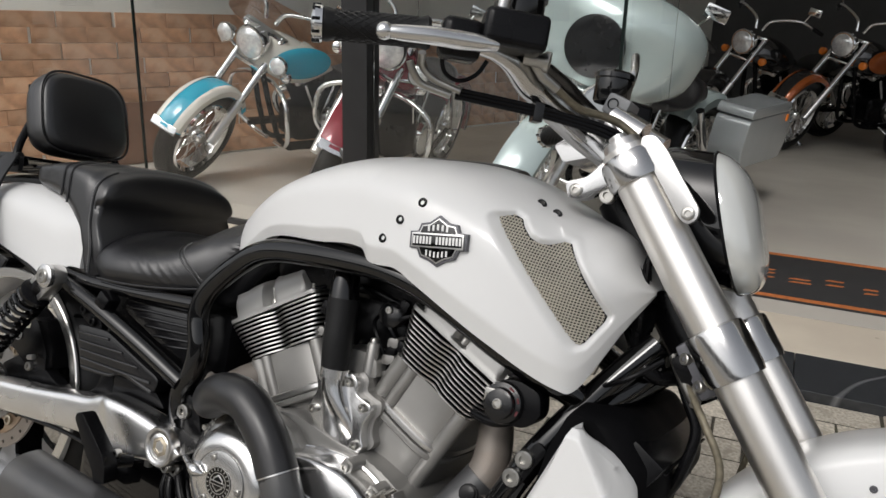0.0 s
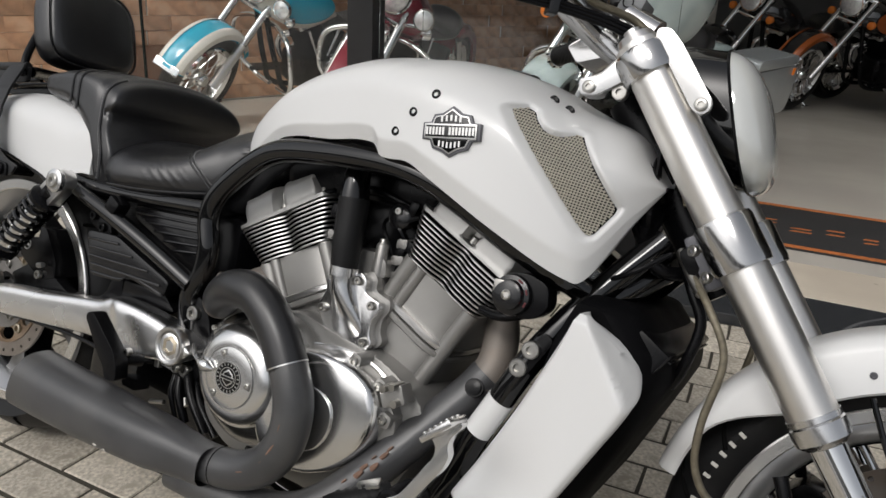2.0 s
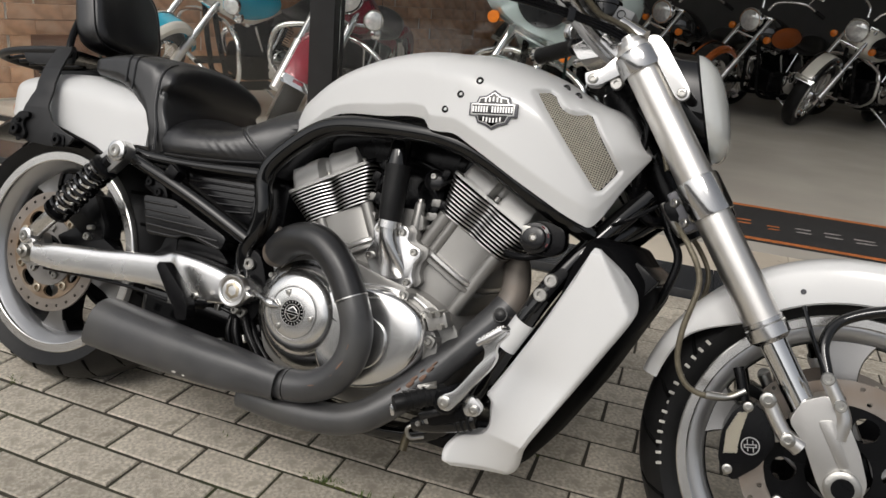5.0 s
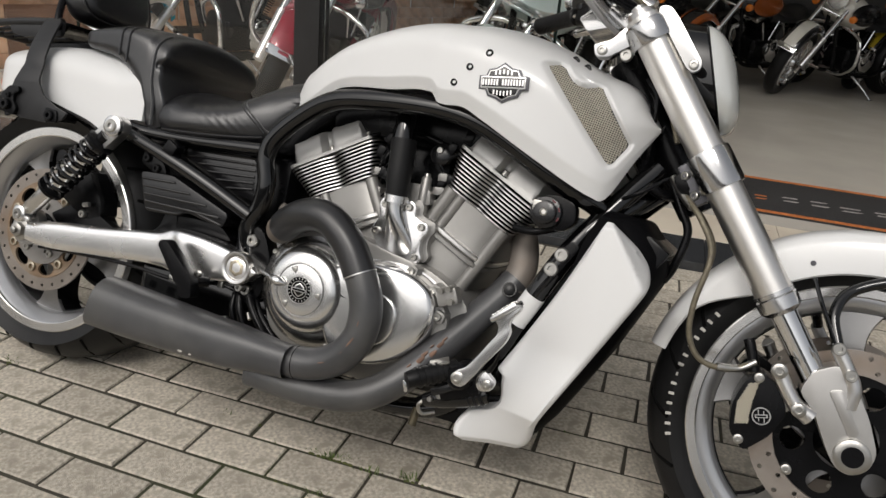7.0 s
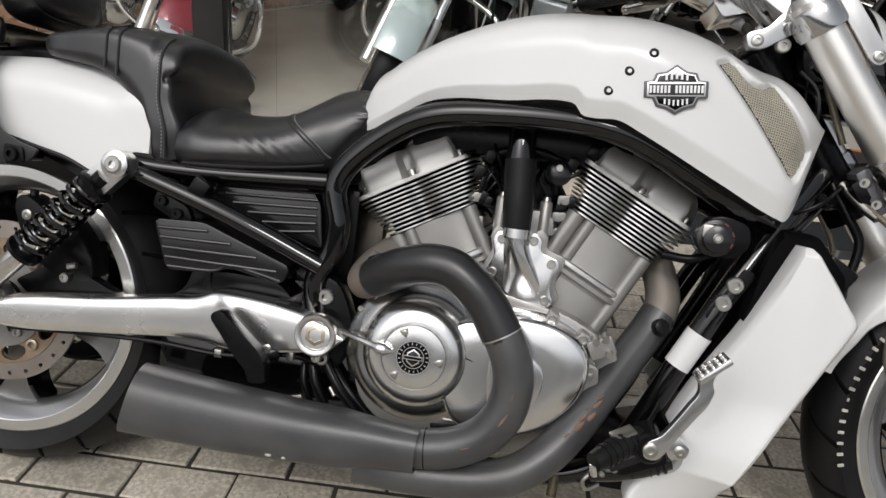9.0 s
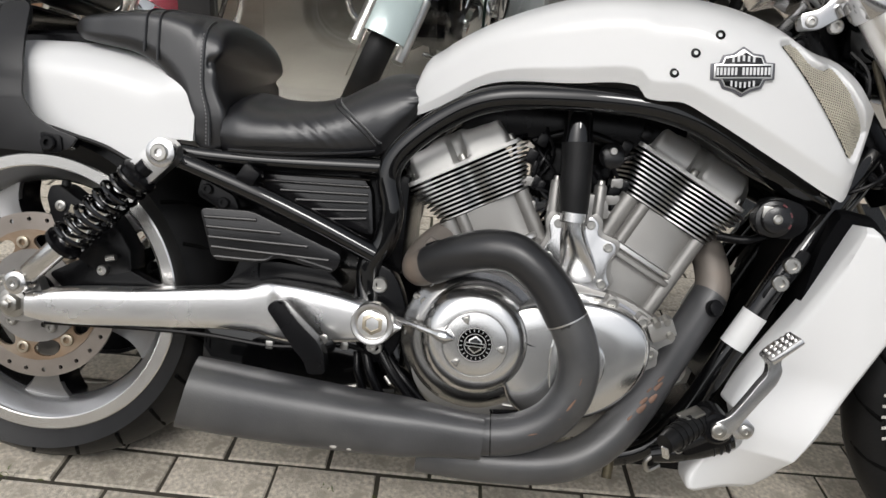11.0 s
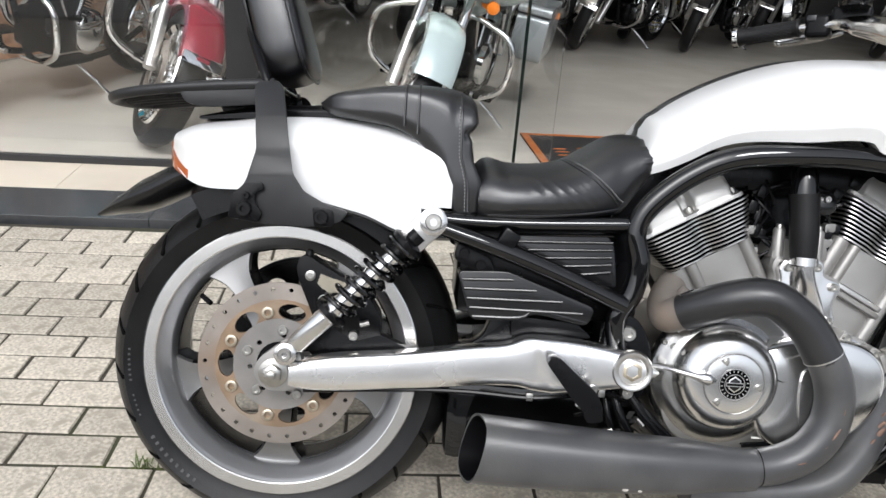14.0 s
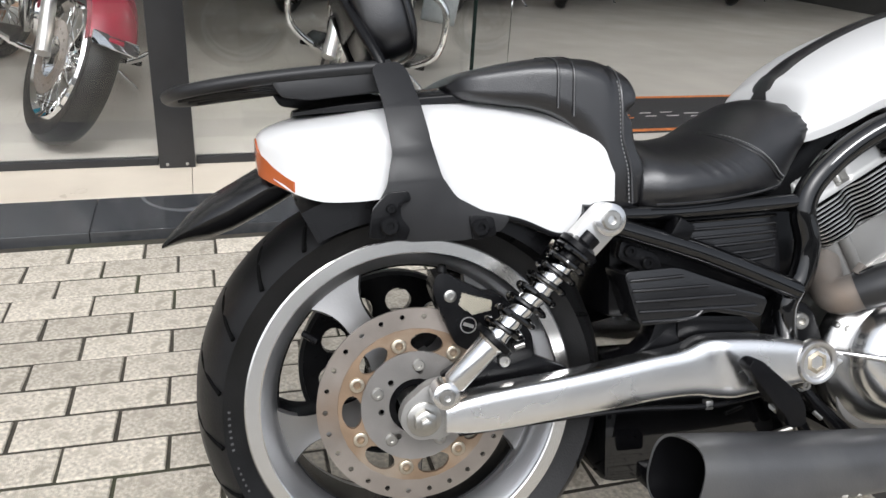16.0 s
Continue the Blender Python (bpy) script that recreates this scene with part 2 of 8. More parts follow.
def drilled(r0, r1, y, thick, rows, centre, bm=None):
    """A ring with round holes through it: rows of (r inner, r outer, count, hole radius, turn)."""
    bm = bm or bmesh.new()
    cx, cz = centre

    def at(r, a, yy):
        return bm.verts.new((cx + r * math.sin(a), yy, cz + r * math.cos(a)))
    for ra, rb, count, hole, turn, shift in rows:
        rm = 0.5 * (ra + rb)
        for k in range(count):
            a0 = turn + 2 * math.pi * k / count
            h = math.pi / count
            edge = [(ra, h * (-1 + 0.5 * q)) for q in range(4)] + [(ra + (rb - ra) * 0.25 * q, h) for q in range(4)] + [(rb, h * (1 - 0.5 * q)) for q in range(4)] + [(rb - (rb - ra) * 0.25 * q, -h) for q in range(4)]
            hr, ha = hole if isinstance(hole, tuple) else (hole, hole)
            if hr < 0.0005:
                for q in range(4):
                    c0, c1 = h * (-1 + 0.5 * q), h * (-0.5 + 0.5 * q)
                    lo4 = [at(r, a0 + a, y) for r, a in ((ra, c0), (ra, c1), (rb, c1), (rb, c0))]
                    hi4 = [at(r, a0 + a, y + thick) for r, a in ((ra, c0), (ra, c1), (rb, c1), (rb, c0))]
                    bm.faces.new(lo4)
                    bm.faces.new(hi4)
                    bm.faces.new((lo4[0], lo4[1], hi4[1], hi4[0]))
                    bm.faces.new((lo4[2], lo4[3], hi4[3], hi4[2]))
                continue
            ring = []
            for j in range(16):
                t = math.pi * (-0.75 + 0.125 * j)
                ring.append((rm + hr * math.sin(t), ha * math.cos(t + math.pi) * -1 / rm + shift * h))
            lay = []
            for yy in (y, y + thick):
                lay.append(([at(r, a0 + a, yy) for r, a in edge], [at(r, a0 + a, yy) for r, a in ring]))
            for (e, g) in lay:
                for j in range(16):
                    i = (j + 1) % 16
                    bm.faces.new((e[j], e[i], g[i], g[j]))
            for j in range(16):
                i = (j + 1) % 16
                bm.faces.new((lay[0][1][j], lay[0][1][i], lay[1][1][i], lay[1][1][j]))
            for j in (0, 1, 2, 3, 8, 9, 10, 11):
                bm.faces.new((lay[0][0][j], lay[0][0][j + 1], lay[1][0][j + 1], lay[1][0][j]))
    bmesh.ops.remove_doubles(bm, verts=bm.verts, dist=1e-5)
    return bm


def spoke_mesh(cx, cz, angle, r0, r1, w0, w1, y0, y1, yr):
    """One broad spoke from the hub to the barrel: machined face, black sides, splayed at both ends."""
    bm = bmesh.new()
    d = Vector((math.cos(angle), 0, math.sin(angle)))
    s = Vector((-math.sin(angle), 0, math.cos(angle)))
    loops = []
    for k in range(15):
        t = k / 14
        r = r0 + (r1 - r0) * t
        w = w0 + (w1 - w0) * t + (0.036 if r1 > 0.19 else 0.044) * max(0, (t - 0.5) / 0.5) ** 2.8 + 0.012 * max(0, (0.2 - t) / 0.2)
        ya = y0 + (yr - y0) * t ** 1.5
        c = Vector((cx, 0, cz)) + d * r
        loops.append([c + s * (w * a) + Vector((0, ya + b, 0)) for a, b in ((-1, 0.006), (-0.88, 0.0), (-0.3, 0.002), (0.3, 0.002), (0.88, 0.0), (1, 0.006))] + [c + s * w + Vector((0, y1, 0)), c - s * w + Vector((0, y1, 0))])
    rows = rings(bm, loops)
    bm.faces.ensure_lookup_table()
    for f in bm.faces:
        f.material_index = 0 if all(v.co.y < y1 - 0.001 for v in f.verts) and abs(f.normal.y) > 0.3 else 1
    bm.normal_update()
    for f in bm.faces:
        f.material_index = 0 if abs(f.normal.y) > 0.45 and f.calc_center_median().y < y1 - 0.004 else 1
    return bm


SPOKE = mat("machined spoke face", (0.27, 0.267, 0.265), 0.36, 0.9, 0.08, 8, 0.08, 300)
LIP = mat("machined rim lip", (0.84, 0.825, 0.80), 0.24, 1.0, 0.07, 7, 0.03, 260)
BARREL = mat("grey painted rim barrel", (0.52, 0.525, 0.535), 0.30, 0.9, 0.08, 6, 0.05, 300)


def wheel(name, x, z, r_tyre, half, r_rim, rim_half, spoke_turn, label):
    """Cast wheel: barrel with lips, five broad spokes, hub, and its tyre with grooves."""
    crown = [(-half * 0.93, r_rim + 0.014), (-half, r_rim + 0.03), (-half * 0.97, r_tyre - 0.05), (-half * 0.86, r_tyre - 0.033), (-half * 0.66, r_tyre - 0.015), (-half * 0.35, r_tyre - 0.004), (0, r_tyre)]
    prof = [(-rim_half + 0.004, r_rim - 0.006), (-rim_half - 0.006, r_rim + 0.006)] + crown
    prof = prof + [(-a, r) for a, r in reversed(prof[:-1])]
    lip = [(-rim_half + 0.004, r_rim - 0.014), (-rim_half - 0.003, r_rim - 0.008), (-rim_half - 0.004, r_rim), (-rim_half, r_rim + 0.004), (-rim_half + 0.01, r_rim + 0.002)]
    barrel = lip + [(-rim_half + 0.012, r_rim - 0.004), (rim_half - 0.012, r_rim - 0.004)] + [(-a, r) for a, r in reversed(lip)]
    wide = 0.0205 if rim_half > 0.08 else 0.0165
    web = -rim_half * 0.56
    band = [(web, r_rim - 0.043), (web - rim_half * 0.10, r_rim - 0.0405), (-rim_half * 0.76, r_rim - 0.034), (-rim_half * 0.88, r_rim - wide - 0.0015), (-rim_half + 0.007, r_rim - wide + 0.0025)]
    inner = [(rim_half - 0.006, r_rim - 0.019), (rim_half * 0.6, r_rim - 0.032), (0.1 * rim_half, r_rim - 0.039)] + band
    w = part(name, lathe(barrel + inner, (x, 0, z), "y", 128, closed=True), BARREL, bike, label)
    part("machined_lip", lathe([(-rim_half - 0.0042, r_rim + 0.002), (-rim_half - 0.0056, r_rim - 0.0005), (-rim_half - 0.0050, r_rim - wide + 0.0025), (-rim_half - 0.0035, r_rim - wide + 0.0006), (-rim_half + 0.006, r_rim - wide + 0.003), (-rim_half + 0.001, r_rim - 0.0035)], (x, 0, z), "y", 128, closed=True), LIP, w, "bright machined rim lip", angle=14)
    part("rim_lining", lathe([(web + 0.001, r_rim - 0.0455), (web, r_rim - 0.0425), (rim_half - 0.008, r_rim - 0.018), (rim_half - 0.006, r_rim - 0.0215), (0.12 * rim_half, r_rim - 0.0425)], (x, 0, z), "y", 96, closed=True), SATIN, w, "black painted inside of the rim")
    part("tyre", lathe(prof, (x, 0, z), "y", 128, closed=True), RUBBER, w, "black rubber tyre")
    for i in range(5):
        a = radians(spoke_turn) + i * 2 * math.pi / 5
        part("spoke", spoke_mesh(x, z, a, 0.05, r_rim - 0.0405, 0.024, 0.019, -rim_half * 0.70, -rim_half * 0.05, -rim_half * 0.60), [SPOKE, SATIN], w, "machined spoke with black sides" if i == 0 else "")
    part("hub", lathe([(-rim_half * 0.6, 0.018), (-rim_half * 0.6, 0.05), (-rim_half * 0.5, 0.056), (rim_half * 0.5, 0.056), (rim_half * 0.6, 0.05), (rim_half * 0.6, 0.018)], (x, 0, z), "y", 32, closed=True), SATIN, w)
    return w


def groove(w, x, z, r, half, count, lean, turn=0.0):
    """Lines of the tread grooves along the crown, on both sides, for bars coloured like their shade."""
    for i in range(count):
        a = turn + 2 * math.pi * i / count
        for sgn in (-1, 1):
            pts = []
            for t, y in ((0.0, 0.25), (0.35, 0.5), (0.7, 0.75), (1.0, 0.93)):
                rr = r - 0.0015 - (0.004 if y < 0.3 else 0.0093 if y < 0.6 else 0.0225 if y < 0.8 else 0.0385)
                b = a + lean * t
                pts.append((x + rr * math.cos(b), sgn * y * half, z + rr * math.sin(b)))
            yield pts


rear_wheel = wheel("rear_wheel", 0, RA, 0.313, 0.122, 0.238, 0.103, -92, "silver cast alloy wheel with a wide tyre")
front_wheel = wheel("front_wheel", WB, FA, 0.324, 0.06, 0.252, 0.046, 97, "silver cast alloy wheel with a narrow tyre")
# near-black bars laid on the tread paint the shade inside its grooves
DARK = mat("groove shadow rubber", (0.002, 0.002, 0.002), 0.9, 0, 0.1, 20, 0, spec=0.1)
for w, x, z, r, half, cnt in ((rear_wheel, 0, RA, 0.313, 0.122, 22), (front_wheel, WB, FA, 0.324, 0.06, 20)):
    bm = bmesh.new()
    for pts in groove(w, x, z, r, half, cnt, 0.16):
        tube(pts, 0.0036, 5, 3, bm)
    tagged(part("tread_groove_shade", bm, DARK, w), kind="stuff")

# rear disc with its carrier, and the front pair
DISC_Y = -0.118
rows = [(0.112, 0.1225, 26, (0.0002, 0.0002), 0.1, 0), (0.1225, 0.1365, 26, 0.0037, 0.1, 0.0), (0.1365, 0.1415, 26, (0.0002, 0.0002), 0.1, 0)]
disc = part("brake_disc", drilled(0.112, 0.148, DISC_Y, 0.005, rows, (0, RA)), STEEL, rear_wheel, "drilled steel brake disc", smooth=False)
CARRIER = mat("rusty disc carrier", (0.25, 0.175, 0.115), 0.5, 0.6, 0.25, 18, 0.15, 300, alt=(0.30, 0.255, 0.205), altscale=9)
GREYPLATE = mat("grey steel disc plate", (0.25, 0.238, 0.226), 0.42, 0.7, 0.12, 18, 0.12, 300)
BUTTON = mat("tarnished brass button", (0.44, 0.39, 0.31), 0.38, 0.85, 0.2, 40, 0.1)
part("disc_carrier", drilled(0.068, 0.112, DISC_Y - 0.002, 0.006, [(0.072, 0.1125, 7, (0.0145, 0.024), 0.18, 0)], (0, RA)), CARRIER, rear_wheel, "brown stained disc carrier", smooth=False)
part("disc_centre", drilled(0.04, 0.080, DISC_Y - 0.005, 0.006, [(0.040, 0.062, 7, 0.0045, 0.1, 0), (0.062, 0.080, 7, (0.0002, 0.0002), 0.1, 0)], (0, RA)), GREYPLATE, rear_wheel, "grey steel disc plate", smooth=False)
part("disc_hub", lathe([(0, 0.030), (0.012, 0.031), (0.012, 0.041), (0.0, 0.042)], (0, DISC_Y - 0.002, RA), (0, 1, 0), 32, closed=True), SATIN, rear_wheel)
part("wheel_spacer", tube([(0, -0.17, RA), (0, -0.06, RA)], 0.021, 20, 0), ALU, rear_wheel)
for i in range(7):
    a = 0.18 + (i + 0.5) * 2 * math.pi / 7
    at = (0.092 * math.sin(a), DISC_Y - 0.003, RA + 0.092 * math.cos(a))
    part("disc_button", lathe([(-0.004, 0.0105), (0.004, 0.0105), (0.005, 0.009), (0.005, 0.0058), (-0.002, 0.0054), (-0.002, 0.0)], at, (0, -1, 0), 18), BUTTON, rear_wheel)
for i in range(5):
    a = 0.05 + i * 2 * math.pi / 5
    cap_bolt((0.060 * math.sin(a), DISC_Y - 0.005, RA + 0.060 * math.cos(a)), 0.0085, 0.006, parent=rear_wheel, name="disc_bolt")
# moulded writing on the rear tyre wall, as plain bars
MOULD = mat("grey moulded tyre letter", (0.055, 0.055, 0.056), 0.6, 0, 0.2, 60, 0.1)
for a0, n0, step, hh in ((178, 7, 2.0, 0.009), (196, 5, 2.0, 0.007), (214, 9, 2.9, 0.014)):
    for i in range(n0):
        a = radians(a0 + step * i)
        m = Matrix.Translation((0.262 * math.cos(a), -0.1178, RA + 0.262 * math.sin(a))) @ Matrix.Rotation(-a - math.pi / 2, 4, "Y") @ Matrix.Rotation(radians(-10), 4, "X")
        part("letter_bar", box((0.005 if step > 2.5 else 0.0035, 0.0016, hh), m, 0.0004, segs=1), MOULD, rear_wheel)
for sgn in (-1, 1):
    part("brake_disc", drilled(0.11, 0.152, sgn * 0.078, 0.005, [(0.112, 0.132, 20, 0.004, 0.1, 0.4), (0.132, 0.152, 20, 0.004, 0.1, -0.4)], (WB, FA)), STEEL, front_wheel, "drilled steel brake disc", smooth=False)
    part("disc_carrier", drilled(0.05, 0.11, sgn * 0.074, 0.005, [(0.05, 0.112, 6, 0.02, 0.3, 0)], (WB, FA)), SATIN, front_wheel, smooth=False)
    for i in range(6):
        a = 0.3 + (i + 0.5) * 2 * math.pi / 6
        cap_bolt((WB + 0.106 * math.sin(a), sgn * 0.078, FA + 0.106 * math.cos(a)), 0.009, 0.004, (0, sgn, 0), front_wheel, name="disc_button")
pulley = part("drive_pulley", drilled(0.06, 0.155, 0.108, 0.02, [(0.06, 0.155, 10, 0.022, 0.1, 0)], (0, RA)), SATIN, rear_wheel, "black belt pulley")
part("belt", lathe([(0.100, 0.153), (0.100, 0.160), (0.132, 0.160), (0.132, 0.153)], (0, 0, RA), "y", 64, closed=True), RUBBER, rear_wheel)
part("valve_stem", tube([(-0.155, -0.06, RA + 0.1), (-0.135, -0.075, RA + 0.09)], 0.005, 8, 0), SATIN, rear_wheel)
# raised white letters on the front tyre are drawn as plain bars of their size
CREAM = mat("tyre letter paint", (0.47, 0.455, 0.42), 0.6, 0, 0.15, 60, 0.1)
for i in range(14):
    a = radians(195 - 3.7 * i)
    m = Matrix.Translation((WB + 0.283 * math.cos(a), -0.0600, FA + 0.283 * math.sin(a))) @ Matrix.Rotation(-a - math.pi / 2, 4, "Y")
    if i == 6:
        part("letter_bar", box((0.006, 0.002, 0.0035), m, 0.0005), CREAM, front_wheel)
        continue
    part("letter_bar", box((0.0052, 0.002, 0.0098), m, 0.0012), CREAM, front_wheel, "cream letter on the tyre wall" if i == 0 else "")

# ---- tank and airbox cover ----
tank_top = lerp_curve([(0.600, 0.728), (0.612, 0.772), (0.640, 0.800), (0.673, 0.824), (0.77, 0.873), (0.858, 0.901), (0.947, 0.909), (1.035, 0.909), (1.123, 0.890), (1.17, 0.870), (1.21, 0.855), (1.245, 0.845), (1.266, 0.832), (1.290, 0.803), (1.314, 0.772)])
tank_low = lerp_curve([(0.600, 0.679), (0.63, 0.691), (0.664, 0.709), (0.70, 0.731), (0.73, 0.742), (0.839, 0.750), (0.922, 0.756), (0.934, 0.752), (0.942, 0.741), (0.958, 0.737), (0.995, 0.737), (1.028, 0.723), (1.143, 0.668), (1.238, 0.627), (1.251, 0.625), (1.261, 0.637), (1.288, 0.705), (1.314, 0.764)])
tank_half = lerp_curve([(0.600, 0.110), (0.63, 0.134), (0.70, 0.170), (0.80, 0.203), (0.90, 0.224), (0.97, 0.238), (1.03, 0.243), (1.11, 0.238), (1.17, 0.226), (1.21, 0.213), (1.24, 0.198), (1.26, 0.178), (1.28, 0.148), (1.30, 0.113), (1.314, 0.085)])
GRILLE = [(1.124, 0.830), (1.138, 0.836), (1.148, 0.832), (1.155, 0.822), (1.167, 0.810), (1.180, 0.804), (1.193, 0.805), (1.205, 0.812), (1.212, 0.811), (1.2715, 0.728), (1.270, 0.722), (1.2545, 0.691), (1.250, 0.689), (1.245, 0.692)]


def inside_by(poly, x, z):
    """How deep a point lies within an outline; negative outside."""
    best, odd = 1e9, False
    k = len(poly)
    for i in range(k):
        (x0, z0), (x1, z1) = poly[i], poly[(i + 1) % k]
        t = max(0, min(1, ((x - x0) * (x1 - x0) + (z - z0) * (z1 - z0)) / ((x1 - x0) ** 2 + (z1 - z0) ** 2)))
        best = min(best, math.hypot(x - x0 - t * (x1 - x0), z - z0 - t * (z1 - z0)))
        if (z0 > z) != (z1 > z) and x < (x1 - x0) * (z - z0) / (z1 - z0) + x0:
            odd = not odd
    return best if odd else -best


def ease(t):
    t = max(0, min(1, t))
    return t * t * (3 - 2 * t)


def tank_side(x, z, recess=True):
    """Half width of the tank at a place of its side."""
    lo, hi = tank_low(x), tank_top(x)
    s = (z - lo) / max(hi - lo, 1e-4)
    k = max(0, (s - 0.45) / 0.55)
    f = max(0, 1 - k ** 2.7) ** 0.55
    f *= 1 - 0.05 * max(0, 0.14 - s) / 0.14
    w = tank_half(x) * f
    if recess:
        d = inside_by(GRILLE, x, z)
        away = 1 - ease((d + 0.014) / 0.012)
        w -= 0.018 * ease((d + 0.011) / 0.013)
        # soft hollow that runs from the bolts down to the brow over the grille
        u = ((x - 1.195) * 0.80 - (z - 0.835) * 0.6) / 0.075
        v = ((x - 1.195) * 0.6 + (z - 0.835) * 0.80) / 0.026
        w -= away * 0.014 * math.exp(-(u * u + v * v))
        w += away * 0.006 * math.exp(-(((x - 1.205) * 0.75 - (z - 0.80) * 0.66) / 0.06) ** 2 - (((x - 1.205) * 0.66 + (z - 0.80) * 0.75) / 0.012) ** 2)
    return max(w, 0.0)


bm = bmesh.new()
loops = []
XS = [0.600 + 0.46 * i / 90 for i in range(90)] + [1.06 + 0.254 * i / 100 for i in range(101)]
SS = [i / 80 for i in range(81)]
for x in XS:
    lo, hi = tank_low(x), tank_top(x)
    half = [(x, -tank_side(x, lo + (hi - lo) * (1 - (1 - s) ** 1.35)), lo + (hi - lo) * (1 - (1 - s) ** 1.35)) for s in SS]
    inner = [(x, -tank_side(x, lo, False) + 0.012, lo + 0.004), (x, -tank_side(x, lo, False) + 0.05, lo + 0.02)]
    right = inner[::-1] + half
    loops.append(right + [(a, -b, c) for a, b, c in reversed(right[:-1])])
rings(bm, loops, closed=False)
tank = part("tank_cover", bm, WHITE, bike, "white tank and airbox cover")
bm = bmesh.new()
bm.faces.new([bm.verts.new((1.3135, y, z)) for _, y, z in loops[-1]])
part("cover_nose", bm, WHITE, tank)
# woven wire grille, laid in the recess over a black sheet that paints the hollow's shade
WIRE = mat("pale grille wire", (0.58, 0.545, 0.46), 0.38, 0.55, 0.10, 30, 0)


def weave(inside, surface, x0, x1, z0, z1, pitch, wire, turn):
    """Wires of both ways as small three-sided bars, each passing over and under the next."""
    c, sn = math.cos(turn), math.sin(turn)
    mx, mz, reach = (x0 + x1) / 2, (z0 + z1) / 2, 0.6 * math.hypot(x1 - x0, z1 - z0)
    verts, faces = [], []
    count = int(reach / pitch)
    for way in (0, 1):
        for i in range(-count, count + 1):
            last = None
            for j in range(-2 * count, 2 * count + 1):
                a, b = (j * pitch / 2, i * pitch) if way == 0 else (i * pitch, j * pitch / 2)
                x, z = mx + a * c - b * sn, mz + a * sn + b * c
                if not inside(x, z):
                    last = None
                    continue
                y = surface(x, z) + (0.0004 if (i + j // 2 + way) % 2 else -0.0004) * (j % 2 == 0)
                dx, dz = ((-sn, c) if way == 0 else (c, sn))
                k = len(verts)
                verts += [(x + dx * wire, y, z + dz * wire), (x - dx * wire, y, z - dz * wire), (x, y - wire if surface(x, z) < 0 else y + wire, z)]
                if last is not None:
                    for p, q in ((0, 1), (1, 2), (2, 0)):
                        faces.append((last + p, last + q, k + q, k + p))
                last = k
    return verts, faces


def caliper_mesh(outline, side, y, cal):
    """A pale perforated panel set in a brake caliper."""
    panel = part("mesh_panel", prism(round_outline(outline, 0.004), y, y - side * 0.004, 0.0004), DUCTSHADE, cal, "pale woven mesh panel")
    xs, zs = [p[0] for p in outline], [p[1] for p in outline]
    verts, faces = weave(lambda x, z: inside_by(outline, x, z) > 0.0008, lambda x, z: y + side * 0.0006, min(xs), max(xs), min(zs), max(zs), 0.0028, 0.00092, radians(45))
    me = bpy.data.meshes.new("wire_weave")
    me.from_pydata(verts, [], faces)
    me.materials.append(WIRE)
    ob = new("wire_weave", me)
    ob.parent = panel
    tagged(ob, kind="stuff")


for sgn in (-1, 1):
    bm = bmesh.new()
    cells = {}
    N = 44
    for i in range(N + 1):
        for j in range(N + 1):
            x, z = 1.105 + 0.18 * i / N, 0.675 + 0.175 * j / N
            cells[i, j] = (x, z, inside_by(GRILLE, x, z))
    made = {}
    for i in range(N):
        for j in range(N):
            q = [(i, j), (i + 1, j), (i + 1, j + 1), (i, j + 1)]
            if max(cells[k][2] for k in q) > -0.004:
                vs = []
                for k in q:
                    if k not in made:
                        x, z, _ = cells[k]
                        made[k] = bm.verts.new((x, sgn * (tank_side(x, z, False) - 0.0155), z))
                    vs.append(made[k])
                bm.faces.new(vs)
    grille = part("grille", bm, DUCTSHADE, tank, "woven wire air intake grille over a black sheet for shade")
    verts, faces = weave(lambda x, z: inside_by(GRILLE, x, z) > -0.001, lambda x, z: sgn * (tank_side(x, z, False) - 0.0125), 1.12, 1.275, 0.685, 0.84, 0.0036, 0.00095, radians(-8))
    me = bpy.data.meshes.new("wire_weave")
    me.from_pydata(verts, [], faces)
    me.materials.append(WIRE)
    ob = new("wire_weave", me)
    ob.parent = grille
    tagged(ob, "pale woven wires", kind="stuff")
# tank bolts
for x, z in ((1.028, 0.831), (0.999, 0.804), (0.975, 0.775), (1.150, 0.858), (1.172, 0.848)):
    y = tank_side(x, z)
    cap_bolt((x, -y + 0.002, z), 0.0068, 0.003, (0, -1, 0.15), tank, SATIN, "cover_bolt")
# dark strip along the top of the tank
bm = bmesh.new()
loops = []
for i in range(41):
    x = 0.6035 + 0.4565 * i / 40
    w = 0.036 - 0.006 * abs(i - 20) / 20
    z = tank_top(x) - 0.001
    loops.append([(x, y * w, z + dz - 0.004 * abs(y) ** 3) for y, dz in ((-1.0, -0.012), (-0.96, 0.001), (-0.8, 0.0045), (-0.4, 0.006), (0, 0.0065), (0.4, 0.006), (0.8, 0.0045), (0.96, 0.001), (1.0, -0.012))])
rings(bm, loops)
part("tank_console", bm, LEATHER, tank, "black strip along the top of the tank")
# badge: shield, bar and bands as plain shapes
BX, BZ = 1.0635, 0.7855
slant = Matrix.Translation((BX, 0, BZ)) @ Matrix.Rotation(radians(-6), 4, "Y")


def on_tank(pts, lift):
    out = []
    for x, z in pts:
        p = slant @ Vector((x, 0, z))
        out.append((p.x, p.z))
    return out, -tank_side(BX, BZ) - lift


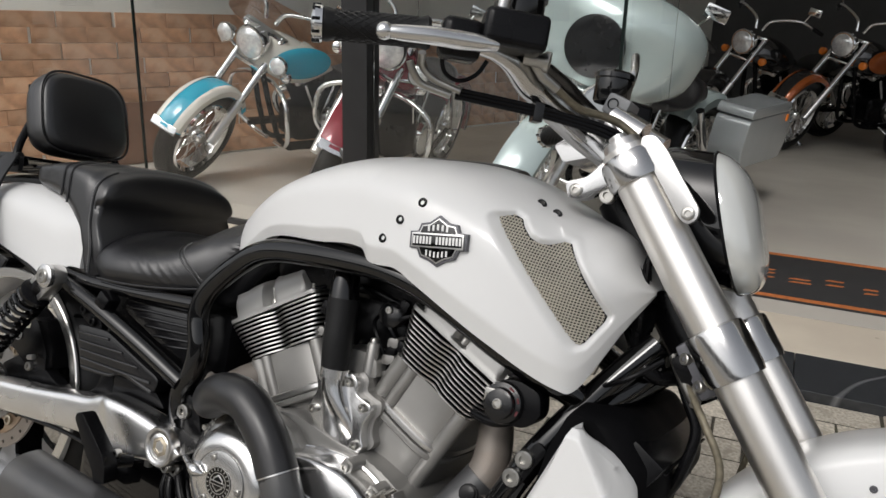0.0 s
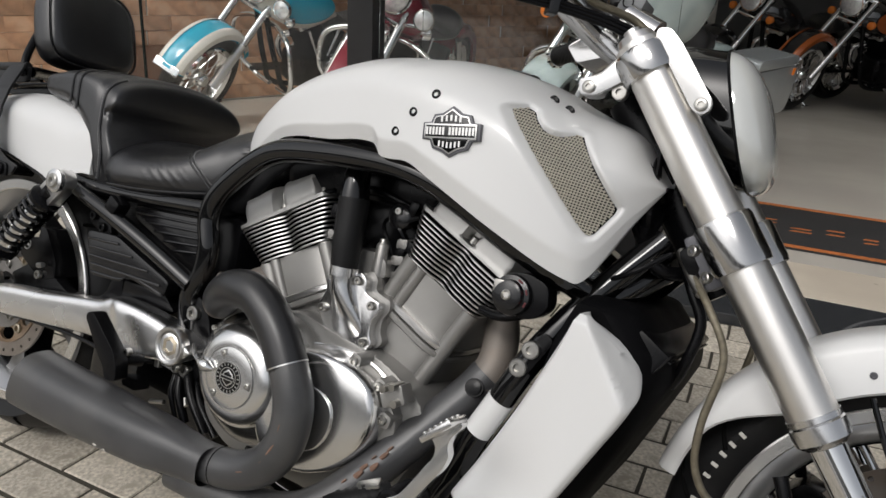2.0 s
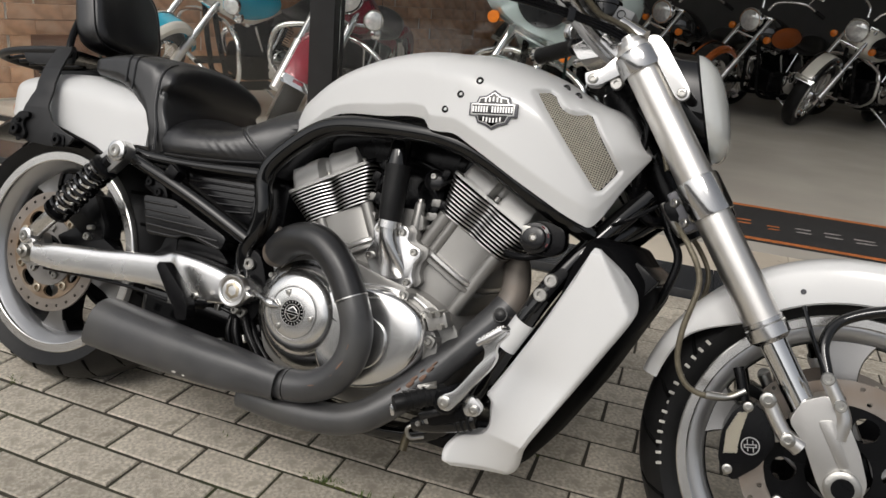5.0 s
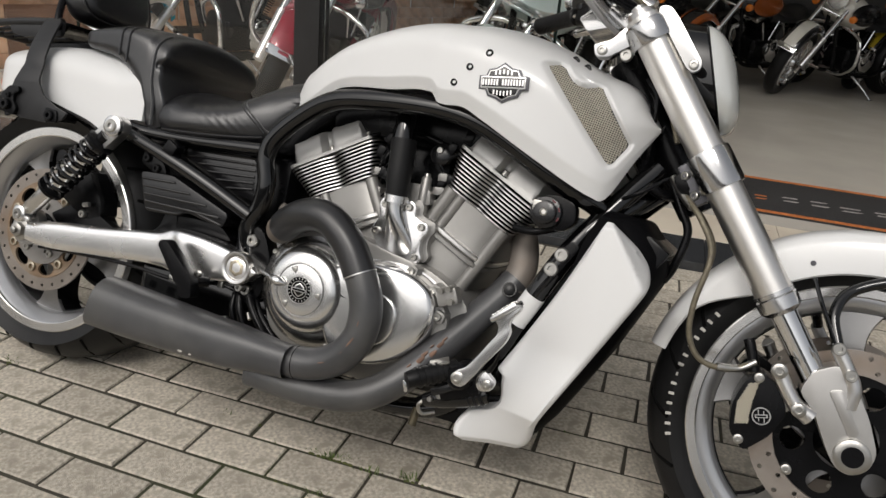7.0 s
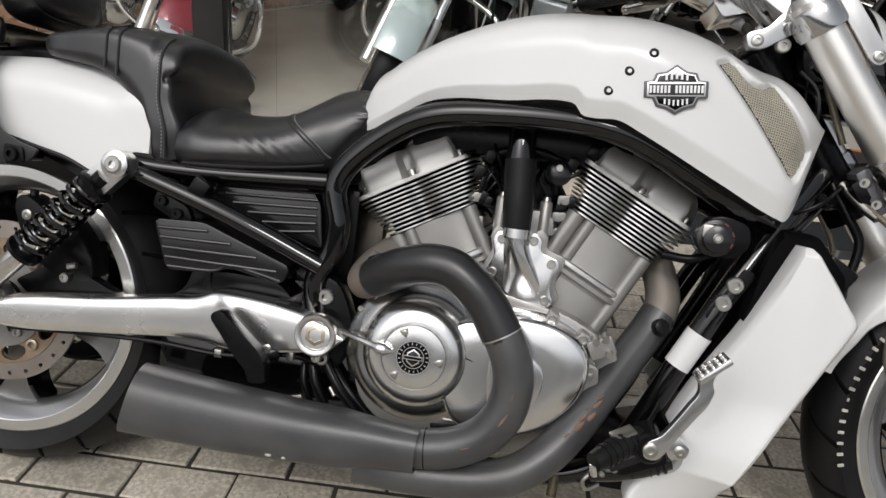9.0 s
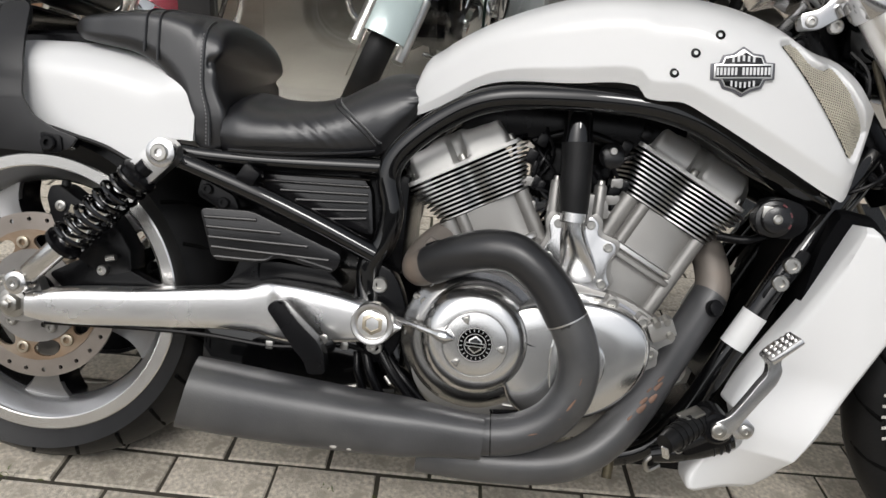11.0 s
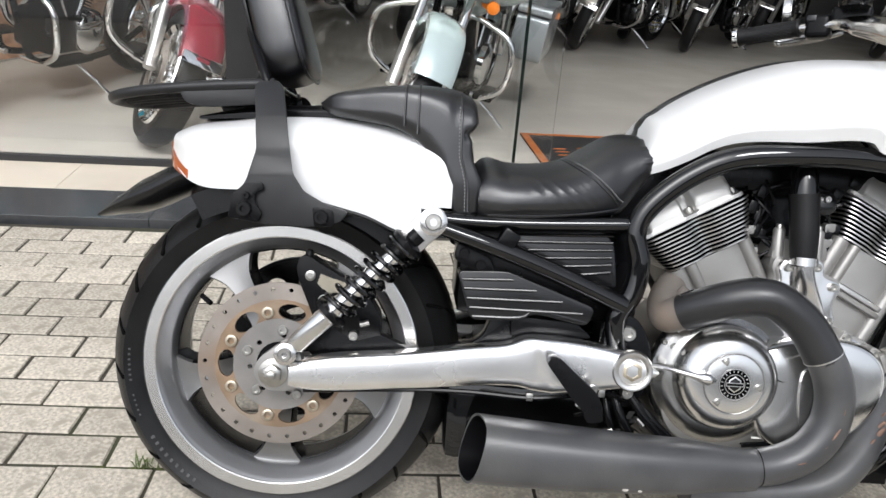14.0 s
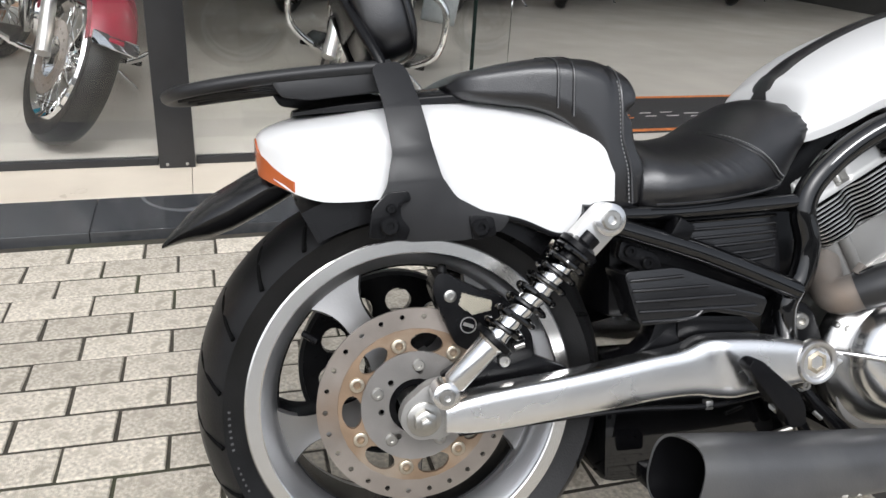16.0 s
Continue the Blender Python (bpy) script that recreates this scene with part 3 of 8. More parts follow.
shield = [(-0.0425, 0.011), (-0.031, 0.012), (-0.027, 0.022), (-0.014, 0.024), (0, 0.0335), (0.014, 0.024), (0.027, 0.022), (0.031, 0.012), (0.0425, 0.011), (0.0425, -0.011), (0.031, -0.012), (0.026, -0.023), (0.012, -0.027), (0, -0.034), (-0.012, -0.027), (-0.026, -0.023), (-0.031, -0.012), (-0.0425, -0.011)]
o, y = on_tank(shield, 0.0)
badge = part("badge", prism(o, y - 0.003, y + 0.008, 0.0008), ENAMEL, tank, "dark grey shield badge with silver bands")
o, y = on_tank([(a * 0.9, b * 0.88) for a, b in shield], 0.003)
part("badge_rim", prism(o, y - 0.001, y + 0.002, 0.0004), ALU, badge)
o, y = on_tank([(a * 0.855, b * 0.82) for a, b in shield], 0.004)
part("badge_field", prism(o, y - 0.0007, y + 0.002, 0.0003), BLACK, badge)
for a0, a1, b0, b1 in ((-0.0385, 0.0385, -0.0095, 0.0095),):
    o, y = on_tank([(a0, b0), (a1, b0), (a1, b1), (a0, b1)], 0.0045)
    part("badge_bar", prism(o, y - 0.001, y + 0.002, 0.0004), ALU, badge)
    o, y = on_tank([(a0 + .002, b0 + .002), (a1 - .002, b0 + .002), (a1 - .002, b1 - .002), (a0 + .002, b1 - .002)], 0.0055)
    part("badge_bar_field", prism(o, y - 0.0006, y + 0.002, 0.0003), BLACK, badge)
for i in range(15):
    if i == 6:
        continue
    x = -0.034 + i * 0.00486
    o, y = on_tank([(x - 0.0015, -0.0050), (x + 0.0015, -0.0050), (x + 0.0015, 0.0050), (x - 0.0015, 0.0050)], 0.006)
    part("badge_mark", prism(o, y - 0.0006, y + 0.001), ALU, badge)
for i, (z, cnt, w) in enumerate(((0.0175, 5, 0.0074), (-0.0185, 6, 0.0064))):
    for k in range(cnt):
        x = (k - (cnt - 1) / 2) * w * 0.92
        dz = -abs(x) * 0.12 if z > 0 else abs(x) * 0.15
        o, y = on_tank([(x - w * .2, z + dz - 0.0038), (x + w * .2, z + dz - 0.0038), (x + w * .2, z + dz + 0.0038), (x - w * .2, z + dz + 0.0038)], 0.005)
        part("badge_mark", prism(o, y - 0.0006, y + 0.001), ALU, badge)

# ---- frame ----
for sgn in (-1, 1):
    rail = [(1.33, 0.05, 0.66), (1.27, 0.10, 0.606), (1.229, 0.130, 0.620), (1.152, 0.168, 0.655), (1.064, 0.188, 0.700), (1.005, 0.196, 0.722), (0.938, 0.196, 0.731), (0.832, 0.190, 0.729), (0.73, 0.180, 0.717), (0.660, 0.168, 0.682), (0.602, 0.162, 0.630), (0.583, 0.160, 0.585), (0.594, 0.160, 0.535), (0.588, 0.158, 0.485), (0.566, 0.155, 0.440), (0.572, 0.150, 0.38)]
    part("frame_rail", tube([(x, sgn * y, z) for x, y, z in rail], 0.0188, 20, 6), BLACK, bike, "gloss black perimeter frame tube")
    part("down_tube", tube([(1.325, sgn * 0.075, 0.70), (1.262, sgn * 0.115, 0.612), (1.203, sgn * 0.142, 0.515), (1.150, sgn * 0.140, 0.400), (1.085, sgn * 0.12, 0.25), (1.0, sgn * 0.11, 0.175), (0.8, sgn * 0.11, 0.165), (0.62, sgn * 0.12, 0.26)], 0.019, 16), BLACK, bike)
    part("inner_down_tube", tube([(1.30, sgn * 0.05, 0.66), (1.235, sgn * 0.09, 0.52), (1.15, sgn * 0.09, 0.34)], 0.014, 12), SATIN, bike)
    part("seat_rail", tube([(0.225, sgn * 0.17, 0.590), (0.30, sgn * 0.165, 0.585), (0.42, sgn * 0.160, 0.588), (0.585, sgn * 0.158, 0.598)], 0.0125, 12), BLACK, bike)
    part("diagonal_strut", tube([(0.255, sgn * 0.180, 0.575), (0.373, sgn * 0.178, 0.540), (0.470, sgn * 0.172, 0.505), (0.575, sgn * 0.165, 0.462)], [0.013, 0.0155, 0.0165, 0.0165], 14), BLACK, bike)
    part("rail_clip", box((0.03, 0.03, 0.03), pose(0.372, sgn * 0.176, 0.562, 0, 30, 0), 0.005), SATIN, bike)
    part("frame_gusset", prism(round_outline([(0.29, 0.55), (0.345, 0.527), (0.355, 0.505), (0.335, 0.498), (0.285, 0.522)], 0.008), sgn * 0.165, sgn * 0.15, 0.002), SATIN, bike)
    cap_bolt((0.302, sgn * 0.166, 0.533), 0.009, 0.006, (0, sgn, 0), bike, SATIN)
    cap_bolt((0.330, sgn * 0.166, 0.515), 0.009, 0.006, (0, sgn, 0), bike, SATIN)
    for x, z in ((1.203, 0.522), (1.19, 0.494)):
        cap_bolt((x, sgn * 0.160, z), 0.0125, 0.009, (0, sgn, 0), bike, BOLT, "frame_bolt")
    part("bolt_plate", prism(round_outline([(1.215, 0.55), (1.232, 0.54), (1.185, 0.455), (1.166, 0.47)], 0.008), sgn * 0.161, sgn * 0.14, 0.003), SATIN, bike)
    part("tube_sleeve", tube([(1.168, sgn * 0.143, 0.440), (1.142, sgn * 0.141, 0.385)], 0.0205, 14, 0), WHITE, bike, "white sleeve on the frame tube")
    cap_bolt((0.587, sgn * 0.157, 0.415), 0.013, 0.011, (0, sgn, 0), bike, BOLT, "frame_bolt")
    cap_bolt((0.592, sgn * 0.160, 0.315), 0.011, 0.010, (0, sgn, 0), bike, BOLT, "frame_bolt")
    part("pivot_plate", prism(smooth_outline([(0.555, 0.44), (0.60, 0.44), (0.625, 0.40), (0.632, 0.36), (0.615, 0.30), (0.57, 0.29), (0.548, 0.36)], 4), sgn * 0.158, sgn * 0.12, 0.006), SATIN, bike)

# ---- side covers with ribs ----
lower = [(0.292, 0.503), (0.376, 0.507), (0.430, 0.488), (0.526, 0.455), (0.515, 0.424), (0.470, 0.432), (0.425, 0.440), (0.400, 0.427), (0.319, 0.423)]
upper = [(0.376, 0.572), (0.535, 0.582), (0.556, 0.560), (0.566, 0.486), (0.475, 0.508), (0.380, 0.545)]
for sgn in (-1, 1):
    c1 = part("side_cover", prism(round_outline(lower, 0.012), sgn * 0.170, sgn * 0.10, 0.007), PLASTIC, bike, "ribbed black plastic side cover")
    for k, (x0, z0, x1, z1) in enumerate(((0.302, 0.490, 0.385, 0.494), (0.306, 0.475, 0.425, 0.478), (0.311, 0.459, 0.470, 0.462), (0.317, 0.444, 0.505, 0.4445))):
        part("rib", tube([(x0, sgn * 0.170, z0), ((x0 + x1) / 2, sgn * 0.171, (z0 + z1) / 2), (x1, sgn * 0.170, z1)], 0.0029, 8), PLASTIC, c1)
    part("rib", tube([(x, sgn * 0.170, z) for x, z in ((0.322, 0.429), (0.40, 0.432), (0.425, 0.445), (0.47, 0.438), (0.512, 0.430))], 0.0028, 8), PLASTIC, c1)
    c2 = part("side_cover", prism(round_outline(upper, 0.01), sgn * 0.140, sgn * 0.09, 0.005), PLASTIC, bike, "ribbed black plastic side cover")
    for k in range(6):
        z = 0.568 - 0.0125 * k
        x0 = 0.385 + 0.026 * max(0, k - 1)
        part("rib", tube([(x0, sgn * 0.1405, z), ((x0 + 0.555) / 2, sgn * 0.142, z + 0.004), (0.552, sgn * 0.1405, z + 0.008)], 0.0027, 8), PLASTIC, c2)
    part("lower_cover", prism(round_outline([(0.39, 0.43), (0.50, 0.425), (0.53, 0.40), (0.39, 0.395)], 0.01), sgn * 0.15, sgn * 0.08, 0.006), SATIN, bike)
part("battery_box", box((0.32, 0.22, 0.17), pose(0.455, 0, 0.505), 0.02), SATIN, bike)
part("belly_box", box((0.34, 0.24, 0.16), pose(0.46, 0, 0.242), 0.02), BLACK, bike)

# ---- engine ----
engine = part("crankcase", prism(round_outline([(0.655, 0.25), (0.665, 0.40), (0.72, 0.45), (0.80, 0.475), (0.88, 0.455), (0.97, 0.44), (1.055, 0.395), (1.06, 0.32), (1.02, 0.235), (0.90, 0.20), (0.72, 0.205)], 0.03), -0.15, 0.15, 0.012), CAST, bike, "silver grey cast engine case")


def squircle(w, d, p, n):
    for j in range(n):
        a = 2 * math.pi * (j + 0.5) / n
        ca, sa = math.cos(a), math.sin(a)
        yield w * math.copysign(abs(ca) ** p, ca), d * math.copysign(abs(sa) ** p, sa), abs(sa)


def rounded(w, d, r, n):
    """An even walk round a rectangle with rounded corners: x, y, and whether it is on a long side."""
    pts = [Vector(q) for q in round_outline([(-w, -d), (w, -d), (w, d), (-w, d)], r, 8)]
    k = len(pts)
    run = [0.0]
    for a in range(k):
        run.append(run[-1] + (pts[(a + 1) % k] - pts[a]).length)
    a = 0
    for j in range(n):
        s = run[-1] * j / n
        while run[a + 1] < s:
            a += 1
        f = (s - run[a]) / max(run[a + 1] - run[a], 1e-9)
        q = pts[a].lerp(pts[(a + 1) % k], f)
        yield q.x, q.y, 1.0 if abs(q.y) > d * 0.6 else 0.0


def cylinder(name, cx, cz, lean, at_front):
    """One finned cylinder with its barrel, fins, head cover and bolts."""
    m = Matrix.Translation((cx, 0, cz)) @ Matrix.Rotation(radians(lean), 4, "Y")
    bm = bmesh.new()
    rings(bm, [[(x * k, y * k, h) for x, y, _ in squircle(0.078, 0.110, 0.50, 64)] for h, k in ((0.06, 1.0), (0.180, 1.0), (0.190, 0.985), (0.2535, 0.985))])
    bm.transform(m)
    body = part(name, bm, CAST, bike, "silver grey engine cylinder")
    for bx, by, r in ((-0.064, -0.096, 0.016), (-0.040, -0.106, 0.010), (0.062, -0.098, 0.013), (-0.064, 0.096, 0.016), (0.062, 0.098, 0.013)):
        bm = lathe([(0.10, r), (0.2535, r)], (bx, by, 0), "z", 18)
        bm.transform(m)
        part("stud_column", bm, CAST, body)
    for h, k, mt in ((0.163, 1.14, CAST), (0.1755, 1.12, ALU)):
        bm = bmesh.new()
        rings(bm, [[(x * q, y * q, hh) for x, y, _ in squircle(0.072 * k, 0.108 * k, 0.5, 56)] for hh, q in ((h, 0.985), (h + 0.002, 1.0), (h + 0.008, 1.0), (h + 0.010, 0.985))])
        bm.transform(m)
        part("base_flange", bm, mt, body)
    part("fin_core", box((0.136, 0.196, 0.078), m @ Matrix.Translation((0, 0, 0.290)), 0.012), SATIN, body)
    for i in range(10):
        h = 0.2545 + i * 0.0071
        w = 0.0775 + 0.0028 * i
        ol = []
        for x, y, s in rounded(w, 0.117, 0.022, 110):
            if s > 0.35:
                y -= math.copysign(0.0115 * math.exp(-((x + 0.002) / 0.017) ** 2) + 0.004 * math.exp(-((abs(x) - w) / 0.014) ** 2), y)
            ol.append((x, y))
        fm = bmesh.new()
        rows = [[fm.verts.new(m @ Vector((x * k, y * k, h + dz))) for x, y in ol] for dz, k in ((0, 0.985), (0.0007, 1.0), (0.0027, 1.0), (0.0034, 0.985))]
        fm.faces.new(rows[0])
        fm.faces.new(rows[-1])
        N = len(ol)
        for a, b in zip(rows, rows[1:]):
            for j in range(N):
                f = fm.faces.new((a[j], a[(j + 1) % N], b[(j + 1) % N], b[j]))
                f.material_index = 1
        part("fin", fm, [SATIN, ALU], body, "black fin with a bright machined edge" if i == 0 else "", angle=60)
    hb = bmesh.new()
    levels = ((0.3262, 1.0, 0.0, 0.0), (0.3325, 1.0, 0.0, 0.0), (0.3345, 0.995, 0.001, 0.85), (0.340, 0.99, 0.0015, 1.0), (0.352, 0.975, 0.003, 1.0), (0.364, 0.945, 0.007, 1.0), (0.373, 0.90, 0.013, 1.0), (0.379, 0.84, 0.022, 1.0), (0.3815, 0.75, 0.034, 0.9), (0.382, 0.55, 0.060, 0.2))
    loops = []
    for h, kx, dy, dip in levels:
        ol = []
        for x, y, s in rounded(0.098 * kx, 0.112 - dy, 0.014, 180):
            if s > 0.30:
                g = ease(1.6 - abs(x + 0.001) / 0.0085) + ease((abs(x) - 0.076) / 0.010)
                y -= math.copysign(min(1, g) * 0.021 * dip, y)
            ol.append((x - 0.004, y, h))
        loops.append(ol)
    rings(hb, loops)
    hb.transform(m)
    head = part("head_cover", hb, BRUSHED, body, "machined aluminium cylinder head cover")
    for bx in (-0.086, -0.003, 0.081):
        for sy in (-1, 1):
            p = m @ Vector((bx, sy * (0.096 if abs(bx) < 0.05 else 0.092), 0.332))
            cap_bolt(p, 0.0065, 0.012, m.to_3x3() @ Vector((0, 0, 1)), head)
    return body


rear_cyl = cylinder("rear_cylinder", 0.857, 0.332, -29, False)
front_cyl = cylinder("front_cylinder", 0.905, 0.340, 27, True)
# intake and dark works between the cylinders
part("airbox", box((0.36, 0.20, 0.07), pose(0.86, 0, 0.70), 0.02), SATIN, bike)
part("throttle_body", box((0.13, 0.16, 0.10), pose(0.87, 0.02, 0.62), 0.02), SATIN, bike)
part("injector_rail", tube([(0.80, -0.09, 0.665), (0.87, -0.10, 0.685), (0.95, -0.09, 0.668)], 0.008, 10), SATIN, bike)
sensor = part("sensor", lathe([(-0.02, 0.020), (0.0, 0.021), (0.004, 0.016), (0.004, 0.0)], (0.925, -0.105, 0.655), (0, -1, 0.1), 18), PLASTIC, bike)
cap_bolt((0.925, -0.109, 0.662), 0.006, 0.004, parent=sensor)
for sx, sz in ((0.815, 0.668), (0.800, 0.64), (0.945, 0.67), (0.975, 0.695), (0.81, 0.60), (0.935, 0.60)):
    part("connector", box((0.018, 0.03, 0.024), pose(sx, -0.09, sz, 0, 20, 0), 0.005), SATIN, bike)
for x, z in ((0.81, 0.625), (0.820, 0.595), (0.940, 0.575), (0.952, 0.61)):
    part("lug", box((0.014, 0.03, 0.018), pose(x, -0.09, z, 0, 15, 0), 0.004), SATIN, bike)
rnd = random.Random(7)
for i in range(14):
    x0, z0 = rnd.uniform(0.79, 0.97), rnd.uniform(0.58, 0.71)
    pts = [(x0, -0.06, z0), (x0 + rnd.uniform(-.03, .03), -0.098, z0 - 0.02), (x0 + rnd.uniform(-.04, .04), -0.10, z0 - rnd.uniform(.03, .07)), (x0 + rnd.uniform(-.03, .03), -0.05, z0 - 0.1)]
    part("wire", tube(pts, rnd.uniform(0.002, 0.004), 6, 4), SATIN, bike)
# coolant elbow, hose and clamp
part("hose", tube([(0.873, -0.153, 0.548), (0.870, -0.152, 0.60), (0.865, -0.148, 0.668)], [0.0205, 0.0235, 0.0245], 24, 4), RUBBER, bike, "black rubber coolant hose")
part("hose_cap", lathe([(0, 0.020), (0.002, 0.0235), (0.048, 0.0205), (0.056, 0.0165), (0.060, 0.0)], (0.8648, -0.148, 0.660), (-0.05, 0.0, 1), 20), BLACK, bike)
part("hose_clamp", lathe([(0, 0.0205), (0, 0.0228), (0.014, 0.0228), (0.014, 0.0205)], (0.874, -0.153, 0.549), "z", 24, closed=True), POLISHED, bike)
BOLTS = ((0.852, 0.543), (0.901, 0.546), (0.932, 0.514), (0.929, 0.456), (0.888, 0.423), (0.842, 0.490))
lobes = [(0.838, 0.540), (0.846, 0.556), (0.864, 0.552), (0.888, 0.553), (0.902, 0.559), (0.914, 0.548), (0.915, 0.532), (0.930, 0.525), (0.943, 0.520), (0.944, 0.504), (0.936, 0.490), (0.936, 0.470), (0.942, 0.456), (0.934, 0.444), (0.920, 0.440), (0.902, 0.426), (0.893, 0.411), (0.880, 0.412), (0.862, 0.440), (0.840, 0.474), (0.831, 0.488), (0.836, 0.504), (0.842, 0.520)]
pump = part("water_pump_cover", prism(smooth_outline(lobes, 3), -0.146, -0.10, 0.004, segs=3), POLISHED, bike, "polished aluminium water pump cover")
part("pump_base", prism(smooth_outline([(x + 0.008 * (1 if x > 0.88 else -0.6), z + 0.004) for x, z in lobes], 3), -0.128, -0.06, 0.003), CAST, pump)
bm = bmesh.new()
loops = []
for k in range(21):
    t = k / 20
    z = 0.549 - 0.118 * t
    w = 0.0195 + 0.012 * ease(t * 1.25) - 0.006 * ease((t - 0.7) / 0.3)
    xc = 0.874 + 0.018 * ease(t * 1.4)
    hgt = 0.026 * (1 - ease((t - 0.15) / 0.85)) + 0.006 * (1 - t)
    loops.append([(xc + w * math.cos(a), -0.141 - hgt * max(0, math.sin(a)) ** 0.85, z) for a in (math.pi * q / 20 for q in range(21))])
rings(bm, loops, closed=False)
bm.faces.new([bm.verts.new(p) for p in loops[0]])
part("pump_neck", bm, POLISHED, pump, "flared neck of the pump cover", angle=60)
for x, z in BOLTS:
    cap_bolt((x, -0.146, z), 0.0072, 0.007, parent=pump)
housing = part("thermostat_housing", prism(round_outline([(0.832, 0.555), (0.836, 0.578), (0.850, 0.590), (0.905, 0.592), (0.926, 0.582), (0.930, 0.556)], 0.006), -0.122, -0.06, 0.006), CAST, bike, "silver grey cast housing")
for x in (0.844, 0.912):
    part("housing_column", lathe([(0, 0.011), (0.060, 0.010), (0.063, 0.008), (0.063, 0.0)], (x, -0.116, 0.545), "z", 18), CAST, housing)
    cap_bolt((x, -0.116, 0.607), 0.0062, 0.008, (0, 0, 1), housing)
for x, z, w in ((0.798, 0.600, 0.020), (0.806, 0.562, 0.018), (0.938, 0.612, 0.018), (0.934, 0.585, 0.022), (0.938, 0.560, 0.020)):
    part("case_lug", prism(round_outline([(x - w / 2, z - 0.008), (x + w / 2, z - 0.006), (x + w / 2, z + 0.009), (x - w / 2, z + 0.007)], 0.004), -0.105, -0.06, 0.003), CAST, bike)
# right engine cover
CX, CZ = 0.7475, 0.356
cover = part("clutch_cover", lathe([(0.0, 0.089), (0.032, 0.089), (0.036, 0.0865), (0.041, 0.0852), (0.049, 0.0838), (0.056, 0.081), (0.0625, 0.0765), (0.0675, 0.0715), (0.071, 0.0665), (0.0735, 0.058), (0.0738, 0.0508), (0.070, 0.0503), (0.070, 0.0)], (CX, -0.150, CZ), (0, -1, 0), 96), COVERALU, bike, "polished domed clutch cover")
CASE = mat("dull polished case alloy", (0.40, 0.395, 0.385), 0.26, 1.0, 0.14, 9, 0.05, 300)
part("cover_flange", lathe([(-0.01, 0.118), (0.012, 0.118), (0.017, 0.1155), (0.0205, 0.110), (0.027, 0.102), (0.033, 0.0945), (0.0345, 0.089), (0.0345, 0.080)], (CX - 0.002, -0.150, CZ - 0.008), (0, -1, 0), 96), CASE, cover, "dull polished case round the clutch dome")
for x, z in ((0.6477, 0.4063), (0.6393, 0.3476), (0.6602, 0.2903), (0.7169, 0.2481)):
    cap_bolt((x, -0.166, z), 0.0052, 0.006, parent=cover)
part("cover_foot", prism(round_outline([(0.64, 0.33), (0.66, 0.26), (0.72, 0.222), (0.84, 0.225), (0.95, 0.255), (1.015, 0.30), (1.03, 0.36), (1.0, 0.40), (0.86, 0.42), (0.82, 0.46), (0.74, 0.472), (0.67, 0.44)], 0.025), -0.172, -0.13, 0.008), CAST, cover)
bm = bmesh.new()
loops = []
outline = smooth_outline([(0.79, 0.405), (0.84, 0.430), (0.905, 0.438), (0.960, 0.430), (0.998, 0.405), (1.010, 0.365), (0.996, 0.318), (0.955, 0.272), (0.90, 0.247), (0.84, 0.245), (0.80, 0.275), (0.785, 0.34)], 6)
for y, k in ((-0.135, 1.03), (-0.158, 1.03), (-0.160, 1.0), (-0.186, 0.995), (-0.196, 0.985), (-0.203, 0.965), (-0.2075, 0.935), (-0.2095, 0.89), (-0.2110, 0.6), (-0.2115, 0.25)):
    loops.append([(0.888 + (x - 0.888) * k, y, 0.342 + (z - 0.342) * k) for x, z in outline])
rings(bm, loops)
part("front_cover", bm, COVERALU, cover, "polished aluminium case cover", angle=55)
part("cover_boss", prism(smooth_outline([(0.862, 0.378), (0.905, 0.385), (0.938, 0.365), (0.940, 0.325), (0.915, 0.292), (0.868, 0.290)], 5), -0.2145, -0.20, 0.003, segs=3), COVERALU, cover)
for x, z in ((0.994, 0.412), (1.012, 0.366), (0.944, 0.436)):
    part("cover_ear", prism(round_outline([(x - 0.015, z - 0.012), (x + 0.008, z - 0.013), (x + 0.012, z + 0.005), (x - 0.004, z + 0.012)], 0.005), -0.184, -0.14, 0.004), CAST, cover)
part("rib_line", tube([(0.800, -0.190, 0.258), (0.88, -0.196, 0.262), (0.95, -0.192, 0.290)], 0.003, 8), CAST, cover)
filler = part("filler_recess", lathe([(0.0, 0.0235), (0.010, 0.0235), (0.0125, 0.0215), (0.011, 0.0195), (-0.004, 0.0185), (-0.004, 0.0)], (0.834, -0.196, 0.380), (0.1, -1, 0.15), 32), SATIN, cover, "black slotted oil filler cap")
part("filler_tab", box((0.0032, 0.014, 0.030), pose(0.834, -0.198, 0.381, 8, 6, 0), 0.0012), PLASTIC, filler)
for x, y, z in ((0.994, -0.184, 0.411), (1.011, -0.184, 0.365), (0.944, -0.184, 0.435), (0.662, -0.172, 0.40)):
    cap_bolt((x, y, z), 0.007, 0.006, parent=cover)
sensor2 = part("speed_sensor", box((0.040, 0.030, 0.030), pose(1.022, -0.178, 0.405, 0, -25, 0), 0.005), CAST, cover)
for dx, dz in ((-0.010, 0.012), (0.012, -0.004), (0.004, 0.018)):
    part("sensor_pin", tube([(1.022 + dx, -0.178, 0.405 + dz), (1.022 + dx, -0.205, 0.403 + dz)], 0.0055, 12, 0), BOLT, sensor2)
part("drain_bolt", lathe([(0, 0.012), (0.02, 0.012), (0.022, 0.009)], (0.958, -0.15, 0.415), (0, -1, 0.2), 6), CAST, cover)
